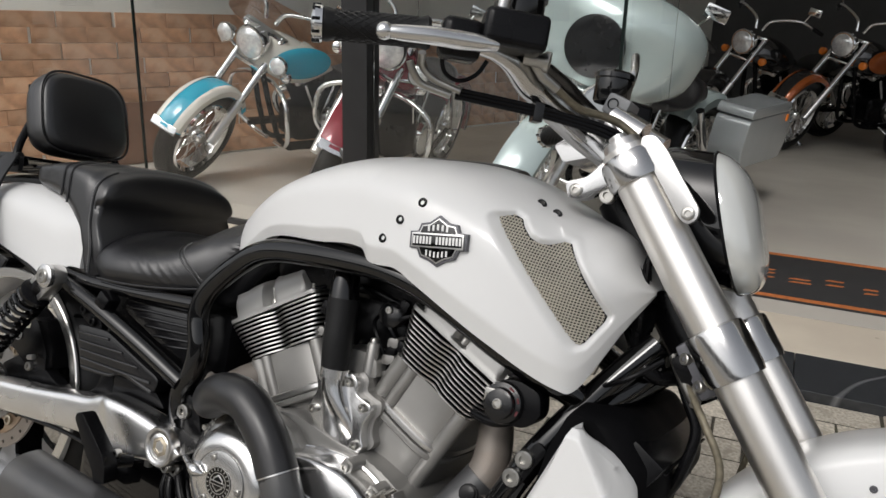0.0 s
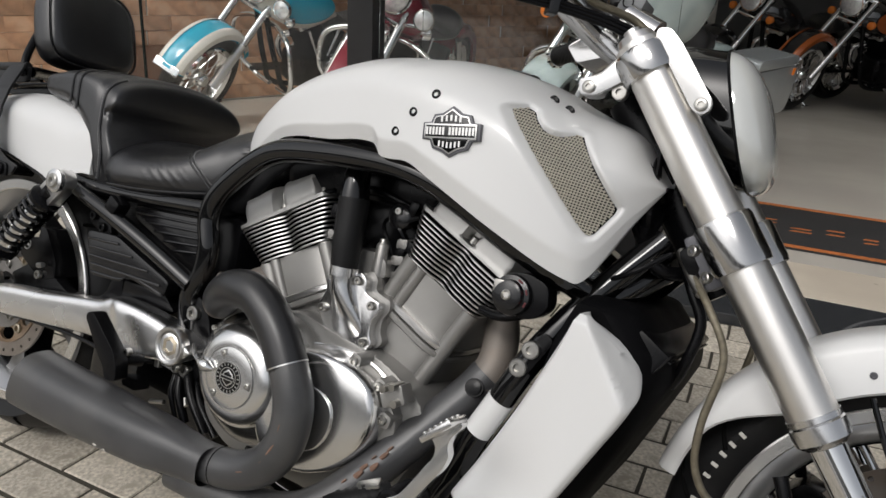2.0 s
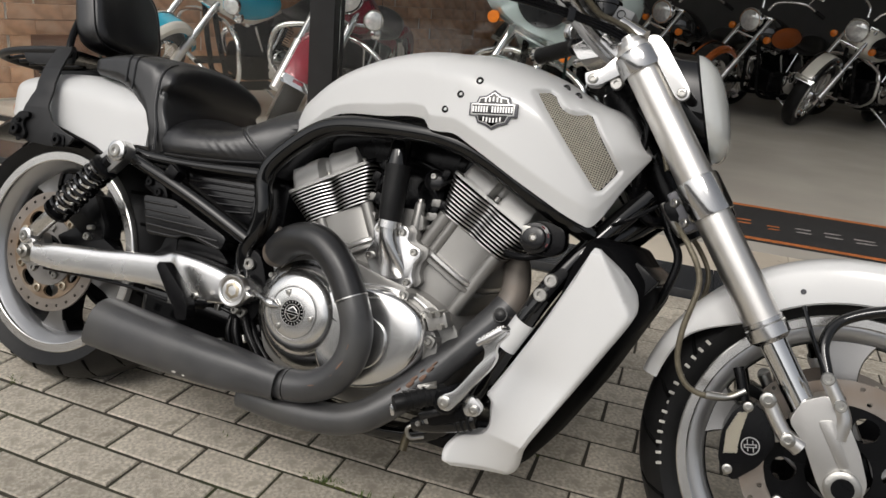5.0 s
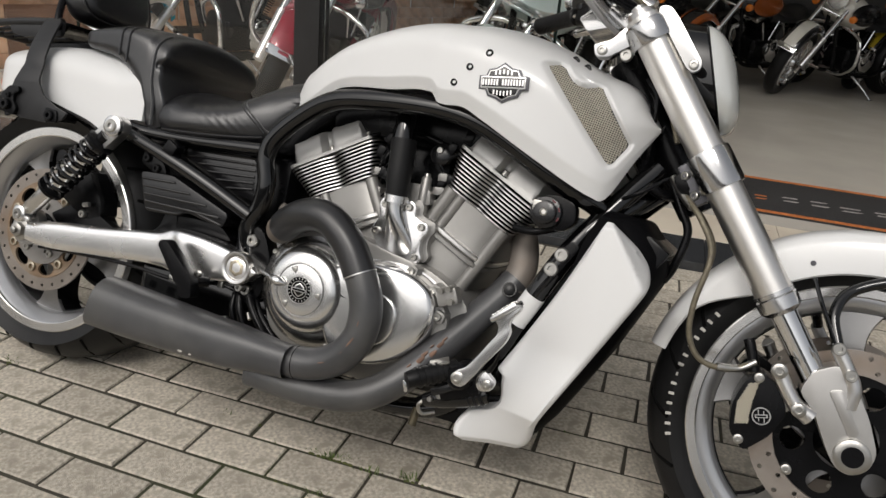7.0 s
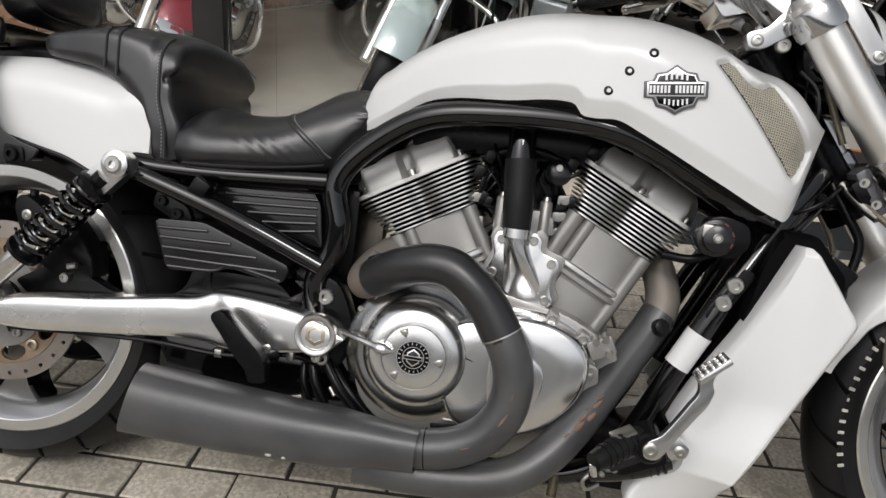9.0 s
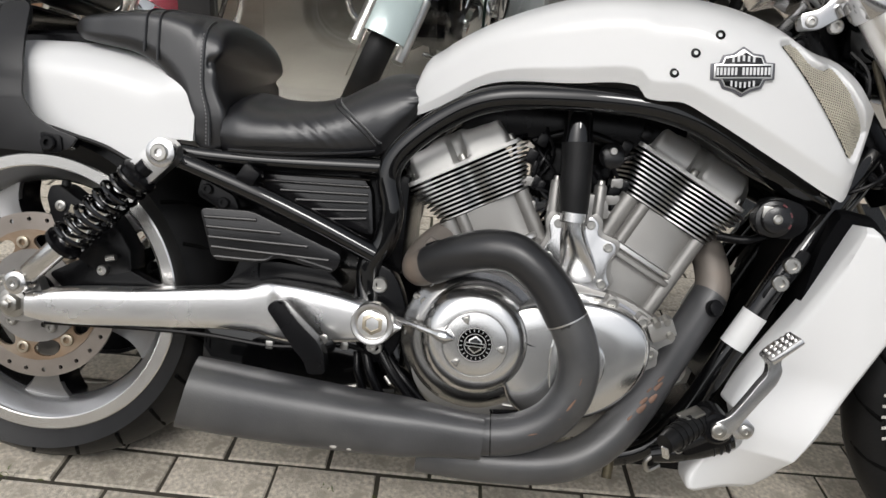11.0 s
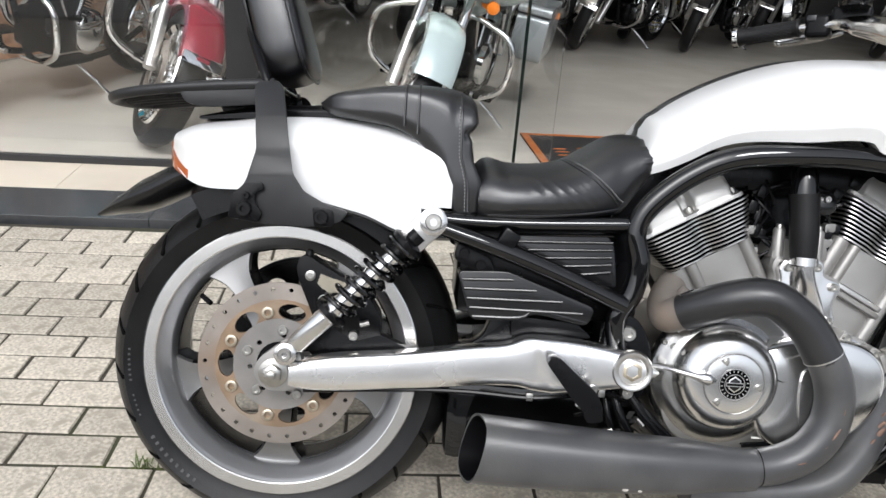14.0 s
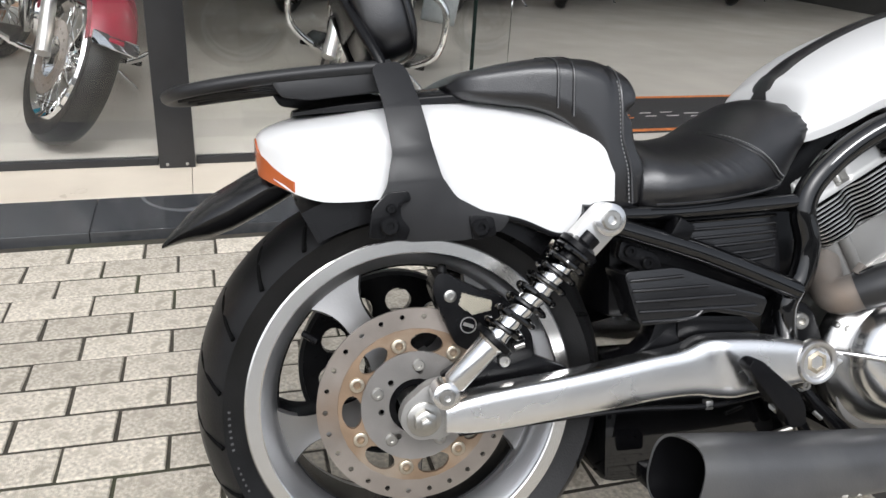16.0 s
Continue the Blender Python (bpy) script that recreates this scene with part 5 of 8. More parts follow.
for sgn in (-1, 1):
    st = part("fender_strut", folded(prism(round_outline(strut, 0.006, 3), sgn * 0.212, sgn * 0.2065, 0.0015), sgn), PLATE, bike, "satin black fender strut plate")
    hook = part("strut_hook", prism(round_outline([(-0.075, 0.570), (-0.070, 0.605), (-0.050, 0.626), (-0.024, 0.628), (-0.020, 0.616), (-0.034, 0.610), (-0.034, 0.595), (-0.022, 0.580), (-0.028, 0.564)], 0.005), sgn * 0.221, sgn * 0.212, 0.0015), SATIN, st)
    cap_bolt((-0.049, sgn * 0.221, 0.585), 0.012, 0.010, (0, sgn, 0), hook, SATIN)
    cap_bolt((-0.047, sgn * 0.221, 0.606), 0.006, 0.006, (0, sgn, 0), hook, SATIN)
    cap_bolt((0.070, sgn * 0.212, 0.579), 0.012, 0.010, (0, sgn, 0), st, SATIN)
    part("strut_lug", prism(round_outline([(0.055, 0.595), (0.088, 0.592), (0.092, 0.567), (0.06, 0.562)], 0.006), sgn * 0.216, sgn * 0.211, 0.001), SATIN, st)
    part("strut_spacer", tube([(0.07, sgn * 0.15, 0.579), (0.07, sgn * 0.207, 0.579)], 0.011, 10, 0), SATIN, st)
    part("strut_spacer", tube([(-0.049, sgn * 0.145, 0.60), (-0.049, sgn * 0.207, 0.585)], 0.011, 10, 0), SATIN, st)
    part("rack_arm", tube([(-0.035, sgn * 0.142, 0.782), (-0.04, sgn * 0.125, 0.780), (-0.05, sgn * 0.10, 0.778)], 0.008, 8), SATIN, bike)
    part("backrest_upright", tube([(-0.035, sgn * 0.13, 0.770), (-0.048, sgn * 0.122, 0.805), (-0.068, sgn * 0.098, 0.845), (-0.086, sgn * 0.07, 0.885)], 0.0085, 10), SATIN, bike)
# rack: pressed plate with a rolled rim and slots
bm = bmesh.new()
rim = [(-0.03, 0.125, 0.790), (-0.14, 0.125, 0.779), (-0.24, 0.118, 0.766), (-0.300, 0.095, 0.756), (-0.325, 0.05, 0.752), (-0.330, 0.0, 0.751)]
rim = rim + [(x, -y, z) for x, y, z in reversed(rim[:-1])]
part("rack_rim", tube(rim, 0.009, 10, 4, flat=1.0), PLATE, bike, "black luggage rack")
part("rack_plate", prism(round_outline([(-0.03, -0.115), (-0.18, -0.118), (-0.19, 0.118), (-0.03, 0.115)], 0.02), 0, 0.006, 0.002, plane="xy"), SATIN, bike).matrix_basis = pose(0, 0, 0.7895, 0, -5.6, 0)
part("rack_skirt", prism(round_outline([(-0.025, 0.790), (-0.025, 0.758), (-0.14, 0.744), (-0.175, 0.748), (-0.19, 0.772)], 0.008), -0.128, -0.119, 0.002), PLATE, bike)
part("rack_skirt", prism(round_outline([(-0.025, 0.790), (-0.025, 0.758), (-0.14, 0.744), (-0.175, 0.748), (-0.19, 0.772)], 0.008), 0.119, 0.128, 0.002), SATIN, bike)
for k in range(5):
    y = -0.08 + 0.04 * k
    part("rack_slat", tube([(-0.17, y, 0.772), (-0.25, y * 0.97, 0.762), (-0.318 + 0.02 * abs(y) / 0.08, y * 0.9, 0.752)], 0.0055, 8), SATIN, bike)
part("fender_bridge", body_loft(-0.16, 0.10, lerp_curve([(-0.16, 0.725), (0.10, 0.745)]), lerp_curve([(-0.16, 0.735), (-0.1, 0.752), (0.10, 0.772)]), lerp_curve([(-0.16, 0.10), (0.10, 0.125)]), 20, 0.3), SATIN, bike)
# backrest pad
bm = bmesh.new()
loops = []
prof = [(0.0, 0.30), (0.012, 0.62), (0.030, 0.85), (0.050, 0.97), (0.080, 1.0), (0.125, 0.97), (0.150, 0.88), (0.172, 0.68), (0.186, 0.40), (0.190, 0.15)]
for k in range(15):
    t = k / 14
    xx = -0.040 + 0.080 * t
    sc = 0.80 + 0.20 * math.sin(math.pi * t) ** 0.35
    ol = []
    for j in range(48):
        a = 2 * math.pi * j / 48
        ca, sa = math.cos(a), math.sin(a)
        y = 0.115 * sc * math.copysign(abs(ca) ** 0.5, ca) * (1 - 0.10 * (sa + 1) / 2)
        z = 0.093 * sc * math.copysign(abs(sa) ** 0.55, sa)
        ol.append((xx, y, z))
    loops.append(ol)
rings(bm, loops)
bm.transform(Matrix.Translation((-0.040, 0, 0.893)) @ Matrix.Rotation(radians(-17), 4, "Y"))
pad = part("backrest_pad", bm, LEATHER, bike, "black vinyl passenger backrest pad with piped seams")
for xx in (0.028,):
    pts = []
    for j in range(49):
        a = 2 * math.pi * j / 48
        ca, sa = math.cos(a), math.sin(a)
        p = Matrix.Translation((-0.040, 0, 0.893)) @ Matrix.Rotation(radians(-17), 4, "Y") @ Vector((xx, 0.1145 * math.copysign(abs(ca) ** 0.5, ca) * (1 - 0.10 * (sa + 1) / 2), 0.0925 * math.copysign(abs(sa) ** 0.55, sa)))
        pts.append(p)
    part("piping", tube(pts, 0.0028, 6, 0), LEATHER, pad)
part("backrest_plate", box((0.006, 0.17, 0.11), pose(-0.088, 0, 0.895, 0, -17, 0), 0.002), SATIN, bike)
# pillion pad
pil_low = lerp_curve([(0.046, 0.764), (0.052, 0.755), (0.070, 0.746), (0.120, 0.738), (0.170, 0.731), (0.205, 0.716), (0.235, 0.690), (0.258, 0.655), (0.270, 0.620), (0.277, 0.602), (0.290, 0.597), (0.312, 0.597), (0.320, 0.604), (0.324, 0.62)])
pil_top = lerp_curve([(0.046, 0.766), (0.06, 0.780), (0.103, 0.794), (0.189, 0.809), (0.250, 0.811), (0.285, 0.809), (0.303, 0.803), (0.314, 0.795), (0.320, 0.785), (0.324, 0.768)])
pil_half = lerp_curve([(0.046, 0.115), (0.07, 0.144), (0.12, 0.160), (0.19, 0.172), (0.25, 0.174), (0.29, 0.172), (0.312, 0.170), (0.320, 0.168), (0.324, 0.163)])
bm = body_loft(0.046, 0.324, pil_low, pil_top, pil_half, 90, 0.40, 6.0, 0.06, 60)
for v in bm.verts:
    # the cushion's nose hangs over a tucked-in waist
    f = ease((v.co.x - 0.299) / 0.014)
    g = math.exp(-((v.co.z - 0.727) / 0.0085) ** 2)
    nose = ease((v.co.z - 0.722) / 0.03) * (1 - 0.25 * ease((v.co.z - 0.77) / 0.03))
    v.co.y -= math.copysign(0.004 * g * f, v.co.y)
    v.co.x += f * (0.013 * nose - 0.010 * g)
    v.co.x -= 0.34 * max(0, v.co.x - 0.262) * ease((v.co.z - 0.64) / 0.06)
pillion = part("pillion_seat", bm, LEATHER, bike, "black vinyl pillion seat with stitched strap", angle=70)


def on_side(half, low, top, x, s, bite, power, lift=0.001):
    lo, hi = low(x), top(x)
    k = max(0, (s - bite) / (1 - bite))
    f = max(0, 1 - k ** power) ** 0.5
    return (x, -(half(x) * f + lift), lo + (hi - lo) * s)


def tuck(p):
    """Draws a point of the pillion's front back with its nose."""
    return p[0] - 0.34 * max(0, p[0] - 0.262) * ease((p[2] - 0.64) / 0.06), p[1], p[2]


for x in (0.190, 0.212):
    pts = [on_side(pil_half, pil_low, pil_top, x, s, 0.40, 6.0) for s in [0.10 + 0.88 * i / 16 for i in range(17)]]
    part("seam", tube(pts, 0.0022, 6, 2), LEATHER, pillion)
pts = [tuck(on_side(pil_half, pil_low, pil_top, 0.302 - 0.012 * s, s, 0.40, 6.0)) for s in [0.03 + 0.9 * i / 20 for i in range(21)]]
part("seam", tube(pts, 0.0022, 6, 2), LEATHER, pillion)
STITCH = mat("grey thread", (0.24, 0.24, 0.24), 0.8, 0, 0.1, 60, 0)
bm = bmesh.new()
line = catmull([tuck(on_side(pil_half, pil_low, pil_top, 0.297 - 0.012 * s, s, 0.40, 6.0, 0.0012)) for s in [0.03 + 0.8 * i / 20 for i in range(21)]], 3)
for a, b2 in zip(line[::2], line[1::2]):
    tube([a, b2], 0.0009, 5, 0, bm)
tagged(part("stitching", bm, STITCH, pillion), kind="stuff")
# rider seat
seat_low = lerp_curve([(0.318, 0.598), (0.336, 0.592), (0.40, 0.596), (0.469, 0.601), (0.540, 0.610), (0.562, 0.616), (0.60, 0.665), (0.628, 0.702)])
seat_top = lerp_curve([(0.318, 0.684), (0.33, 0.695), (0.372, 0.690), (0.43, 0.692), (0.480, 0.705), (0.520, 0.730), (0.552, 0.749), (0.585, 0.755), (0.612, 0.748), (0.628, 0.728)])
seat_half = lerp_curve([(0.318, 0.172), (0.35, 0.180), (0.43, 0.176), (0.50, 0.160), (0.56, 0.140), (0.60, 0.125), (0.628, 0.112)])
bm = body_loft(0.318, 0.628, seat_low, seat_top, seat_half, 130, 0.25, 2.6, 0.08, 60)
for v in bm.verts:
    x, z = v.co.x, v.co.z
    if abs(v.co.y) > 0.04:
        # soft pulls that run down and forward from the middle of the side, and gathers at the front end
        a = (x - 0.43) * 0.86 + (z - 0.655) * 0.51
        c = -(x - 0.43) * 0.51 + (z - 0.655) * 0.86
        d0 = 0.0
        for c0, a0, la, amp in ((0.010, -0.005, 0.030, 0.0030), (-0.004, 0.018, 0.038, 0.0038), (-0.019, 0.040, 0.034, 0.0034), (-0.031, 0.062, 0.026, 0.0024), (0.024, -0.03, 0.022, 0.0018)):
            cc = (x - 0.43 - a0) * 0.62 + (z - 0.652) * 0.78
            aa = (x - 0.43 - a0) * 0.78 - (z - 0.652) * 0.62
            d0 -= 0.42 * amp * math.exp(-(cc / 0.0042) ** 2 - (aa / (la * 1.6)) ** 2)
            d0 += 0.22 * amp * math.exp(-((cc - 0.009) / 0.006) ** 2 - (aa / la) ** 2)
        q = ease((x - 0.585) / 0.03)
        d0 += q * 0.0022 * math.sin(z * 330 + 40 * x) + q * 0.0012 * math.sin(z * 610 + 3)
        v.co.y += math.copysign(d0, v.co.y)
    v.co.z += 0.002 * ease((x - 0.585) / 0.03) * math.sin(v.co.y * 150) if z > 0.70 else 0
seat = part("rider_seat", bm, LEATHER, bike, "black vinyl rider seat with creases", angle=75)
for off, r0 in ((0.0, 0.0018), (0.006, 0.0013)):
    pts = [on_side(seat_half, seat_low, seat_top, 0.470 + off + 0.100 * (1 - s) ** 1.25, s, 0.25, 2.6, 0.0) for s in [0.12 + 0.86 * i / 24 for i in range(25)]]
    part("seam", tube(pts, r0, 6, 2), LEATHER, seat)
bm = bmesh.new()
line = catmull([on_side(seat_half, seat_low, seat_top, 0.479 + 0.100 * (1 - s) ** 1.25, s, 0.25, 2.6, 0.0006) for s in [0.12 + 0.80 * i / 20 for i in range(21)]], 3)
for a, b2 in zip(line[::2], line[1::2]):
    tube([a, b2], 0.0009, 5, 0, bm)
tagged(part("stitching", bm, STITCH, seat), kind="stuff")
pts = [on_side(seat_half, seat_low, seat_top, x, 0.06, 0.25, 2.6) for x in (0.335, 0.39, 0.45, 0.51, 0.555)]
part("seam", tube(pts, 0.002, 6, 3), LEATHER, seat)
part("seat_skirt", prism(round_outline([(0.55, 0.595), (0.60, 0.595), (0.655, 0.668), (0.70, 0.705), (0.69, 0.722), (0.62, 0.705), (0.57, 0.645)], 0.01), -0.098, 0.098, 0.006), SATIN, bike)
part("seat_pan", box((0.28, 0.29, 0.02), pose(0.44, 0, 0.590), 0.006), SATIN, bike)
# number plate carrier
bm = bmesh.new()
loops = []
for x, zc, hz, hy in ((-0.165, 0.638, 0.026, 0.08), (-0.20, 0.6255, 0.0355, 0.08), (-0.25, 0.5975, 0.034, 0.076), (-0.281, 0.583, 0.031, 0.073), (-0.315, 0.566, 0.018, 0.070), (-0.342, 0.548, 0.005, 0.066)):
    loops.append([(x, hy * math.cos(a), zc + hz * math.sin(a)) for a in (2 * math.pi * j / 16 for j in range(16))])
rings(bm, loops)
plate = part("plate_carrier", bm, PLASTIC, bike, "black plastic number plate carrier")
part("reflector", lathe([(0, 0.006), (0.002, 0.006), (0.003, 0.004)], (-0.280, -0.040, 0.6035), (-0.35, -0.4, 0.9), 12), mat("red reflector", (0.45, 0.02, 0.03), 0.2, 0, 0.1, 20, 0), plate, "small red reflector")


# ---- front end ----
AX = Vector((1.252, 0, 0.938))
AD = (Vector((1.712, 0, 0.310)) - AX).normalized()


def on_fork(d, y, off=0.0):
    """A place along the fork's line, d metres below the upper clamp, off metres ahead of it."""
    p = AX + AD * d + Vector((-AD.z, 0, AD.x)) * off
    return Vector((p.x, y, p.z))


FL = (Vector((1.712, 0, 0.310)) - AX).length
CASTLEG = mat("grey cast fork foot", (0.48, 0.47, 0.455), 0.40, 0.95, 0.08, 10, 0.06, 320)
for sgn in (-1, 1):
    y = sgn * 0.125
    fork = part("fork_leg", tube([on_fork(-0.006, y), on_fork(0.525, y)], 0.0305, 32, 0), FORKALU, bike, "brushed aluminium upside-down fork leg")
    part("fork_cap", lathe([(0, 0.0305), (0.0, 0.027), (-0.012, 0.024), (-0.014, 0.012), (-0.022, 0.012), (-0.023, 0.0)], on_fork(-0.006, y), AD, 28), ALU, fork)
    part("fork_collar", lathe([(0.505, 0.031), (0.508, 0.034), (0.520, 0.034), (0.528, 0.0335), (0.532, 0.029), (0.536, 0.024)], on_fork(0, y), AD, 32), POLISHED, fork)
    part("fork_seal", lathe([(0.498, 0.0312), (0.498, 0.0325), (0.505, 0.0325), (0.505, 0.0312)], on_fork(0, y), AD, 32, closed=True), POLISHED, fork)
    part("slider", tube([on_fork(0.525, y), on_fork(FL - 0.06, y)], 0.0215, 28, 0), CHROME, fork, "chrome fork slider")
    # axle carrier
    yo, yi = sgn * 0.152, sgn * 0.098
    car = part("axle_carrier", prism(round_outline([(1.628, 0.428), (1.662, 0.448), (1.690, 0.425), (1.722, 0.372), (1.742, 0.325), (1.735, 0.296), (1.712, 0.282), (1.690, 0.288), (1.672, 0.312), (1.642, 0.366), (1.615, 0.392)], 0.012), yo, yi, 0.009, segs=3), CASTLEG, fork, "cast aluminium axle carrier")
    part("carrier_web", prism(round_outline([(1.655, 0.405), (1.675, 0.412), (1.712, 0.350), (1.700, 0.338)], 0.007), yo + sgn * 0.003, yo - sgn * 0.01, 0.003), CASTLEG, car)
    part("axle_end", lathe([(0, 0.027), (0.008, 0.027), (0.010, 0.024), (0.010, 0.016), (-0.004, 0.014), (-0.004, 0)], (1.708, yo, 0.314), (0, sgn, 0), 28), BOLT, car)
    # black disc level with the rim paints the shade of the axle's hollow
    part("axle_hollow_shade", lathe([(0, 0.0165), (0.006, 0.0165), (0.006, 0.0)], (1.708, yo + sgn * 0.0045, 0.314), (0, sgn, 0), 20), SATIN, car)
    part("caliper_arm", tube([(1.640, sgn * 0.142, 0.355), (1.612, sgn * 0.146, 0.372), (1.578, sgn * 0.146, 0.418)], [0.016, 0.0125, 0.012], 14), ALU, car)
    part("fender_arm", tube([(1.690, sgn * 0.142, 0.385), (1.688, sgn * 0.146, 0.420), (1.655, sgn * 0.146, 0.472)], [0.014, 0.0115, 0.011], 14), ALU, car)
    for x, z, r in ((1.580, 0.417, 0.0125), (1.620, 0.364, 0.0115), (1.655, 0.472, 0.010), (1.680, 0.436, 0.0095)):
        cap_bolt((x, sgn * 0.157, z), r, 0.007, (0, sgn, 0), car)
    # caliper
    cal = part("front_caliper", prism(round_outline([(1.528, 0.300), (1.524, 0.345), (1.535, 0.384), (1.556, 0.405), (1.588, 0.392), (1.607, 0.350), (1.590, 0.308), (1.556, 0.272)], 0.010), sgn * 0.144, sgn * 0.07, 0.008, segs=3), SATIN, bike, "black front brake caliper with a mesh panel")
    caliper_mesh([(1.533, 0.312), (1.530, 0.350), (1.541, 0.384), (1.558, 0.390), (1.554, 0.350), (1.555, 0.318)], sgn, sgn * 0.1442, cal)
    part("caliper_emblem", lathe([(0, 0.0145), (0.001, 0.0145), (0.001, 0.0125), (0, 0.0125)], (1.571, sgn * 0.144, 0.336), (0, sgn, 0), 28, closed=True), ALU, cal)
    part("caliper_emblem_bar", box((0.0195, 0.001, 0.0058), pose(1.571, sgn * 0.1448, 0.336, 0, -15, 0)), ALU, cal)
    part("caliper_emblem_field", box((0.015, 0.001, 0.0028), pose(1.571, sgn * 0.1452, 0.336, 0, -15, 0)), SATIN, cal)
    for dx in (-0.0042, 0.0042):
        part("caliper_emblem_mark", box((0.0016, 0.001, 0.019), pose(1.571 + dx, sgn * 0.1446, 0.336, 0, -15, 0)), ALU, cal)
    cap_bolt((1.555, sgn * 0.144, 0.396), 0.008, 0.004, (0, sgn, 0), cal)
    cap_bolt((1.545, sgn * 0.144, 0.290), 0.008, 0.004, (0, sgn, 0), cal)
    part("banjo", tube([(1.548, sgn * 0.12, 0.400), (1.535, sgn * 0.115, 0.435), (1.528, sgn * 0.112, 0.45)], 0.009, 10), SATIN, cal)
    # clamps
    lower_c = part("lower_clamp", lathe([(0.245, 0.0315), (0.247, 0.036), (0.252, 0.0375), (0.305, 0.0375), (0.312, 0.036), (0.313, 0.0315)], on_fork(0, y), AD, 36), MIRRORALU, bike, "polished lower fork clamp")
    part("clamp_ear", box((0.028, 0.045, 0.075), Matrix.Translation(on_fork(0.285, sgn * 0.098, -0.040)) @ Matrix.Rotation(radians(-36), 4, "Y"), 0.007), ENAMEL, lower_c)
    for d in (0.268, 0.305):
        cap_bolt(on_fork(d, sgn * 0.118, -0.046), 0.008, 0.006, (-0.6, sgn * 0.8, 0), lower_c)
    upper_c = part("upper_clamp", lathe([(0.002, 0.0312), (0.004, 0.037), (0.010, 0.039), (0.036, 0.039), (0.042, 0.037), (0.043, 0.0312)], on_fork(0, y), AD, 36), MIRRORALU, bike, "polished upper fork clamp")
    part("clamp_tongue", prism(round_outline([(1.170, 0.895), (1.178, 0.872), (1.200, 0.874), (1.245, 0.905), (1.262, 0.925), (1.238, 0.945), (1.215, 0.925), (1.200, 0.905)], 0.008), sgn * 0.112, sgn * 0.085, 0.005), MIRRORALU, upper_c)
    cap_bolt((1.188, sgn * 0.112, 0.885), 0.009, 0.005, (0, sgn, 0), upper_c)
    cap_bolt((1.229, sgn * 0.098, 0.884), 0.011, 0.008, (0, sgn, 0), upper_c)
    part("lamp_bracket", prism(round_outline([(1.274, 0.962), (1.291, 0.9645), (1.309, 0.947), (1.3605, 0.880), (1.3600, 0.867), (1.3500, 0.8595), (1.3385, 0.8655), (1.291, 0.928), (1.276, 0.944)], 0.007), sgn * 0.150, sgn * 0.139, 0.004), ALU, upper_c, "brushed aluminium headlight bracket")
    cap_bolt((1.3485, sgn * 0.150, 0.873), 0.0085, 0.004, (0, sgn, 0), upper_c)
    part("bar_riser", tube([on_fork(-0.03, sgn * 0.06, 0.02), on_fork(-0.075, sgn * 0.06, -0.005)], 0.021, 18, 0), MIRRORALU, upper_c)
bridge = part("clamp_bridge", prism([(1.150, -0.07), (1.165, -0.10), (1.24, -0.115), (1.285, -0.10), (1.30, -0.05), (1.30, 0.05), (1.285, 0.10), (1.24, 0.115), (1.165, 0.10), (1.150, 0.07)], 0, 0.03, 0.008, plane="xy"), MIRRORALU, bike, "polished upper fork bridge")
bridge.matrix_basis = Matrix.Translation((1.225, 0, 0.922)) @ Matrix.Rotation(radians(36), 4, "Y") @ Matrix.Translation((-1.225, 0, 0))
part("lower_bridge", box((0.075, 0.24, 0.045), Matrix.Translation(on_fork(0.28, 0, -0.03)) @ Matrix.Rotation(radians(-36), 4, "Y"), 0.012), SATIN, bike)
part("steering_head", tube([on_fork(0.02, 0, -0.055), on_fork(0.33, 0, -0.055)], 0.036, 20, 0), SATIN, bike)
part("riser_block", prism(round_outline([(1.124, 0.948), (1.166, 0.979), (1.212, 0.966), (1.214, 0.938), (1.180, 0.936), (1.143, 0.925)], 0.006), -0.062, 0.062, 0.005, segs=3), MIRRORALU, bike, "polished handlebar riser block")
# headlight
def lamp_ring(x, ry, rz, zc, tilt):
    """One oval section of the lamp; tilt leans its top back."""
    ring = []
    for k in range(56):
        a = 2 * math.pi * k / 56
        ca, sa = math.cos(a), math.sin(a)
        h = math.copysign(abs(sa) ** 0.86, sa)
        ring.append((x - tilt * h * rz, ry * math.copysign(abs(ca) ** 0.72, ca), zc + rz * h))
    return ring


bm = bmesh.new()
rings(bm, [lamp_ring(*q) for q in ((1.262, 0.02, 0.02, 0.905, 0.1), (1.268, 0.055, 0.055, 0.900, 0.1), (1.285, 0.078, 0.076, 0.892, 0.15), (1.31, 0.090, 0.086, 0.885, 0.22), (1.345, 0.095, 0.091, 0.879, 0.29), (1.377, 0.096, 0.0925, 0.8765, 0.32))])
lamp = part("headlight", bm, BLACK, bike, "gloss black oval headlight shell")
bm = bmesh.new()
loops = [lamp_ring(1.377, 0.097, 0.0935, 0.8765, 0.32)]
for k in range(1, 12):
    q = math.pi / 2 * k / 11.4
    loops.append(lamp_ring(1.379 + 0.041 * math.sin(q) ** 1.1, 0.0965 * math.cos(q) ** 0.62, 0.0930 * math.cos(q) ** 0.62, 0.8765, 0.32))
rings(bm, loops)
# opaque lens; lighter patches in its colour imitate reflections in the glass
LENS = mat("opaque headlight lens with painted reflections", (0.54, 0.555, 0.535), 0.07, 0.25, 0.07, 5, 0, coat=0.6, alt=(0.66, 0.67, 0.65), altscale=4)
part("lens", bm, LENS, lamp, "pale opaque headlight lens, reflections put into its colour")
part("lens_rim", tube(loops[0] + [loops[0][0]], 0.002, 8, 0), SATIN, lamp)
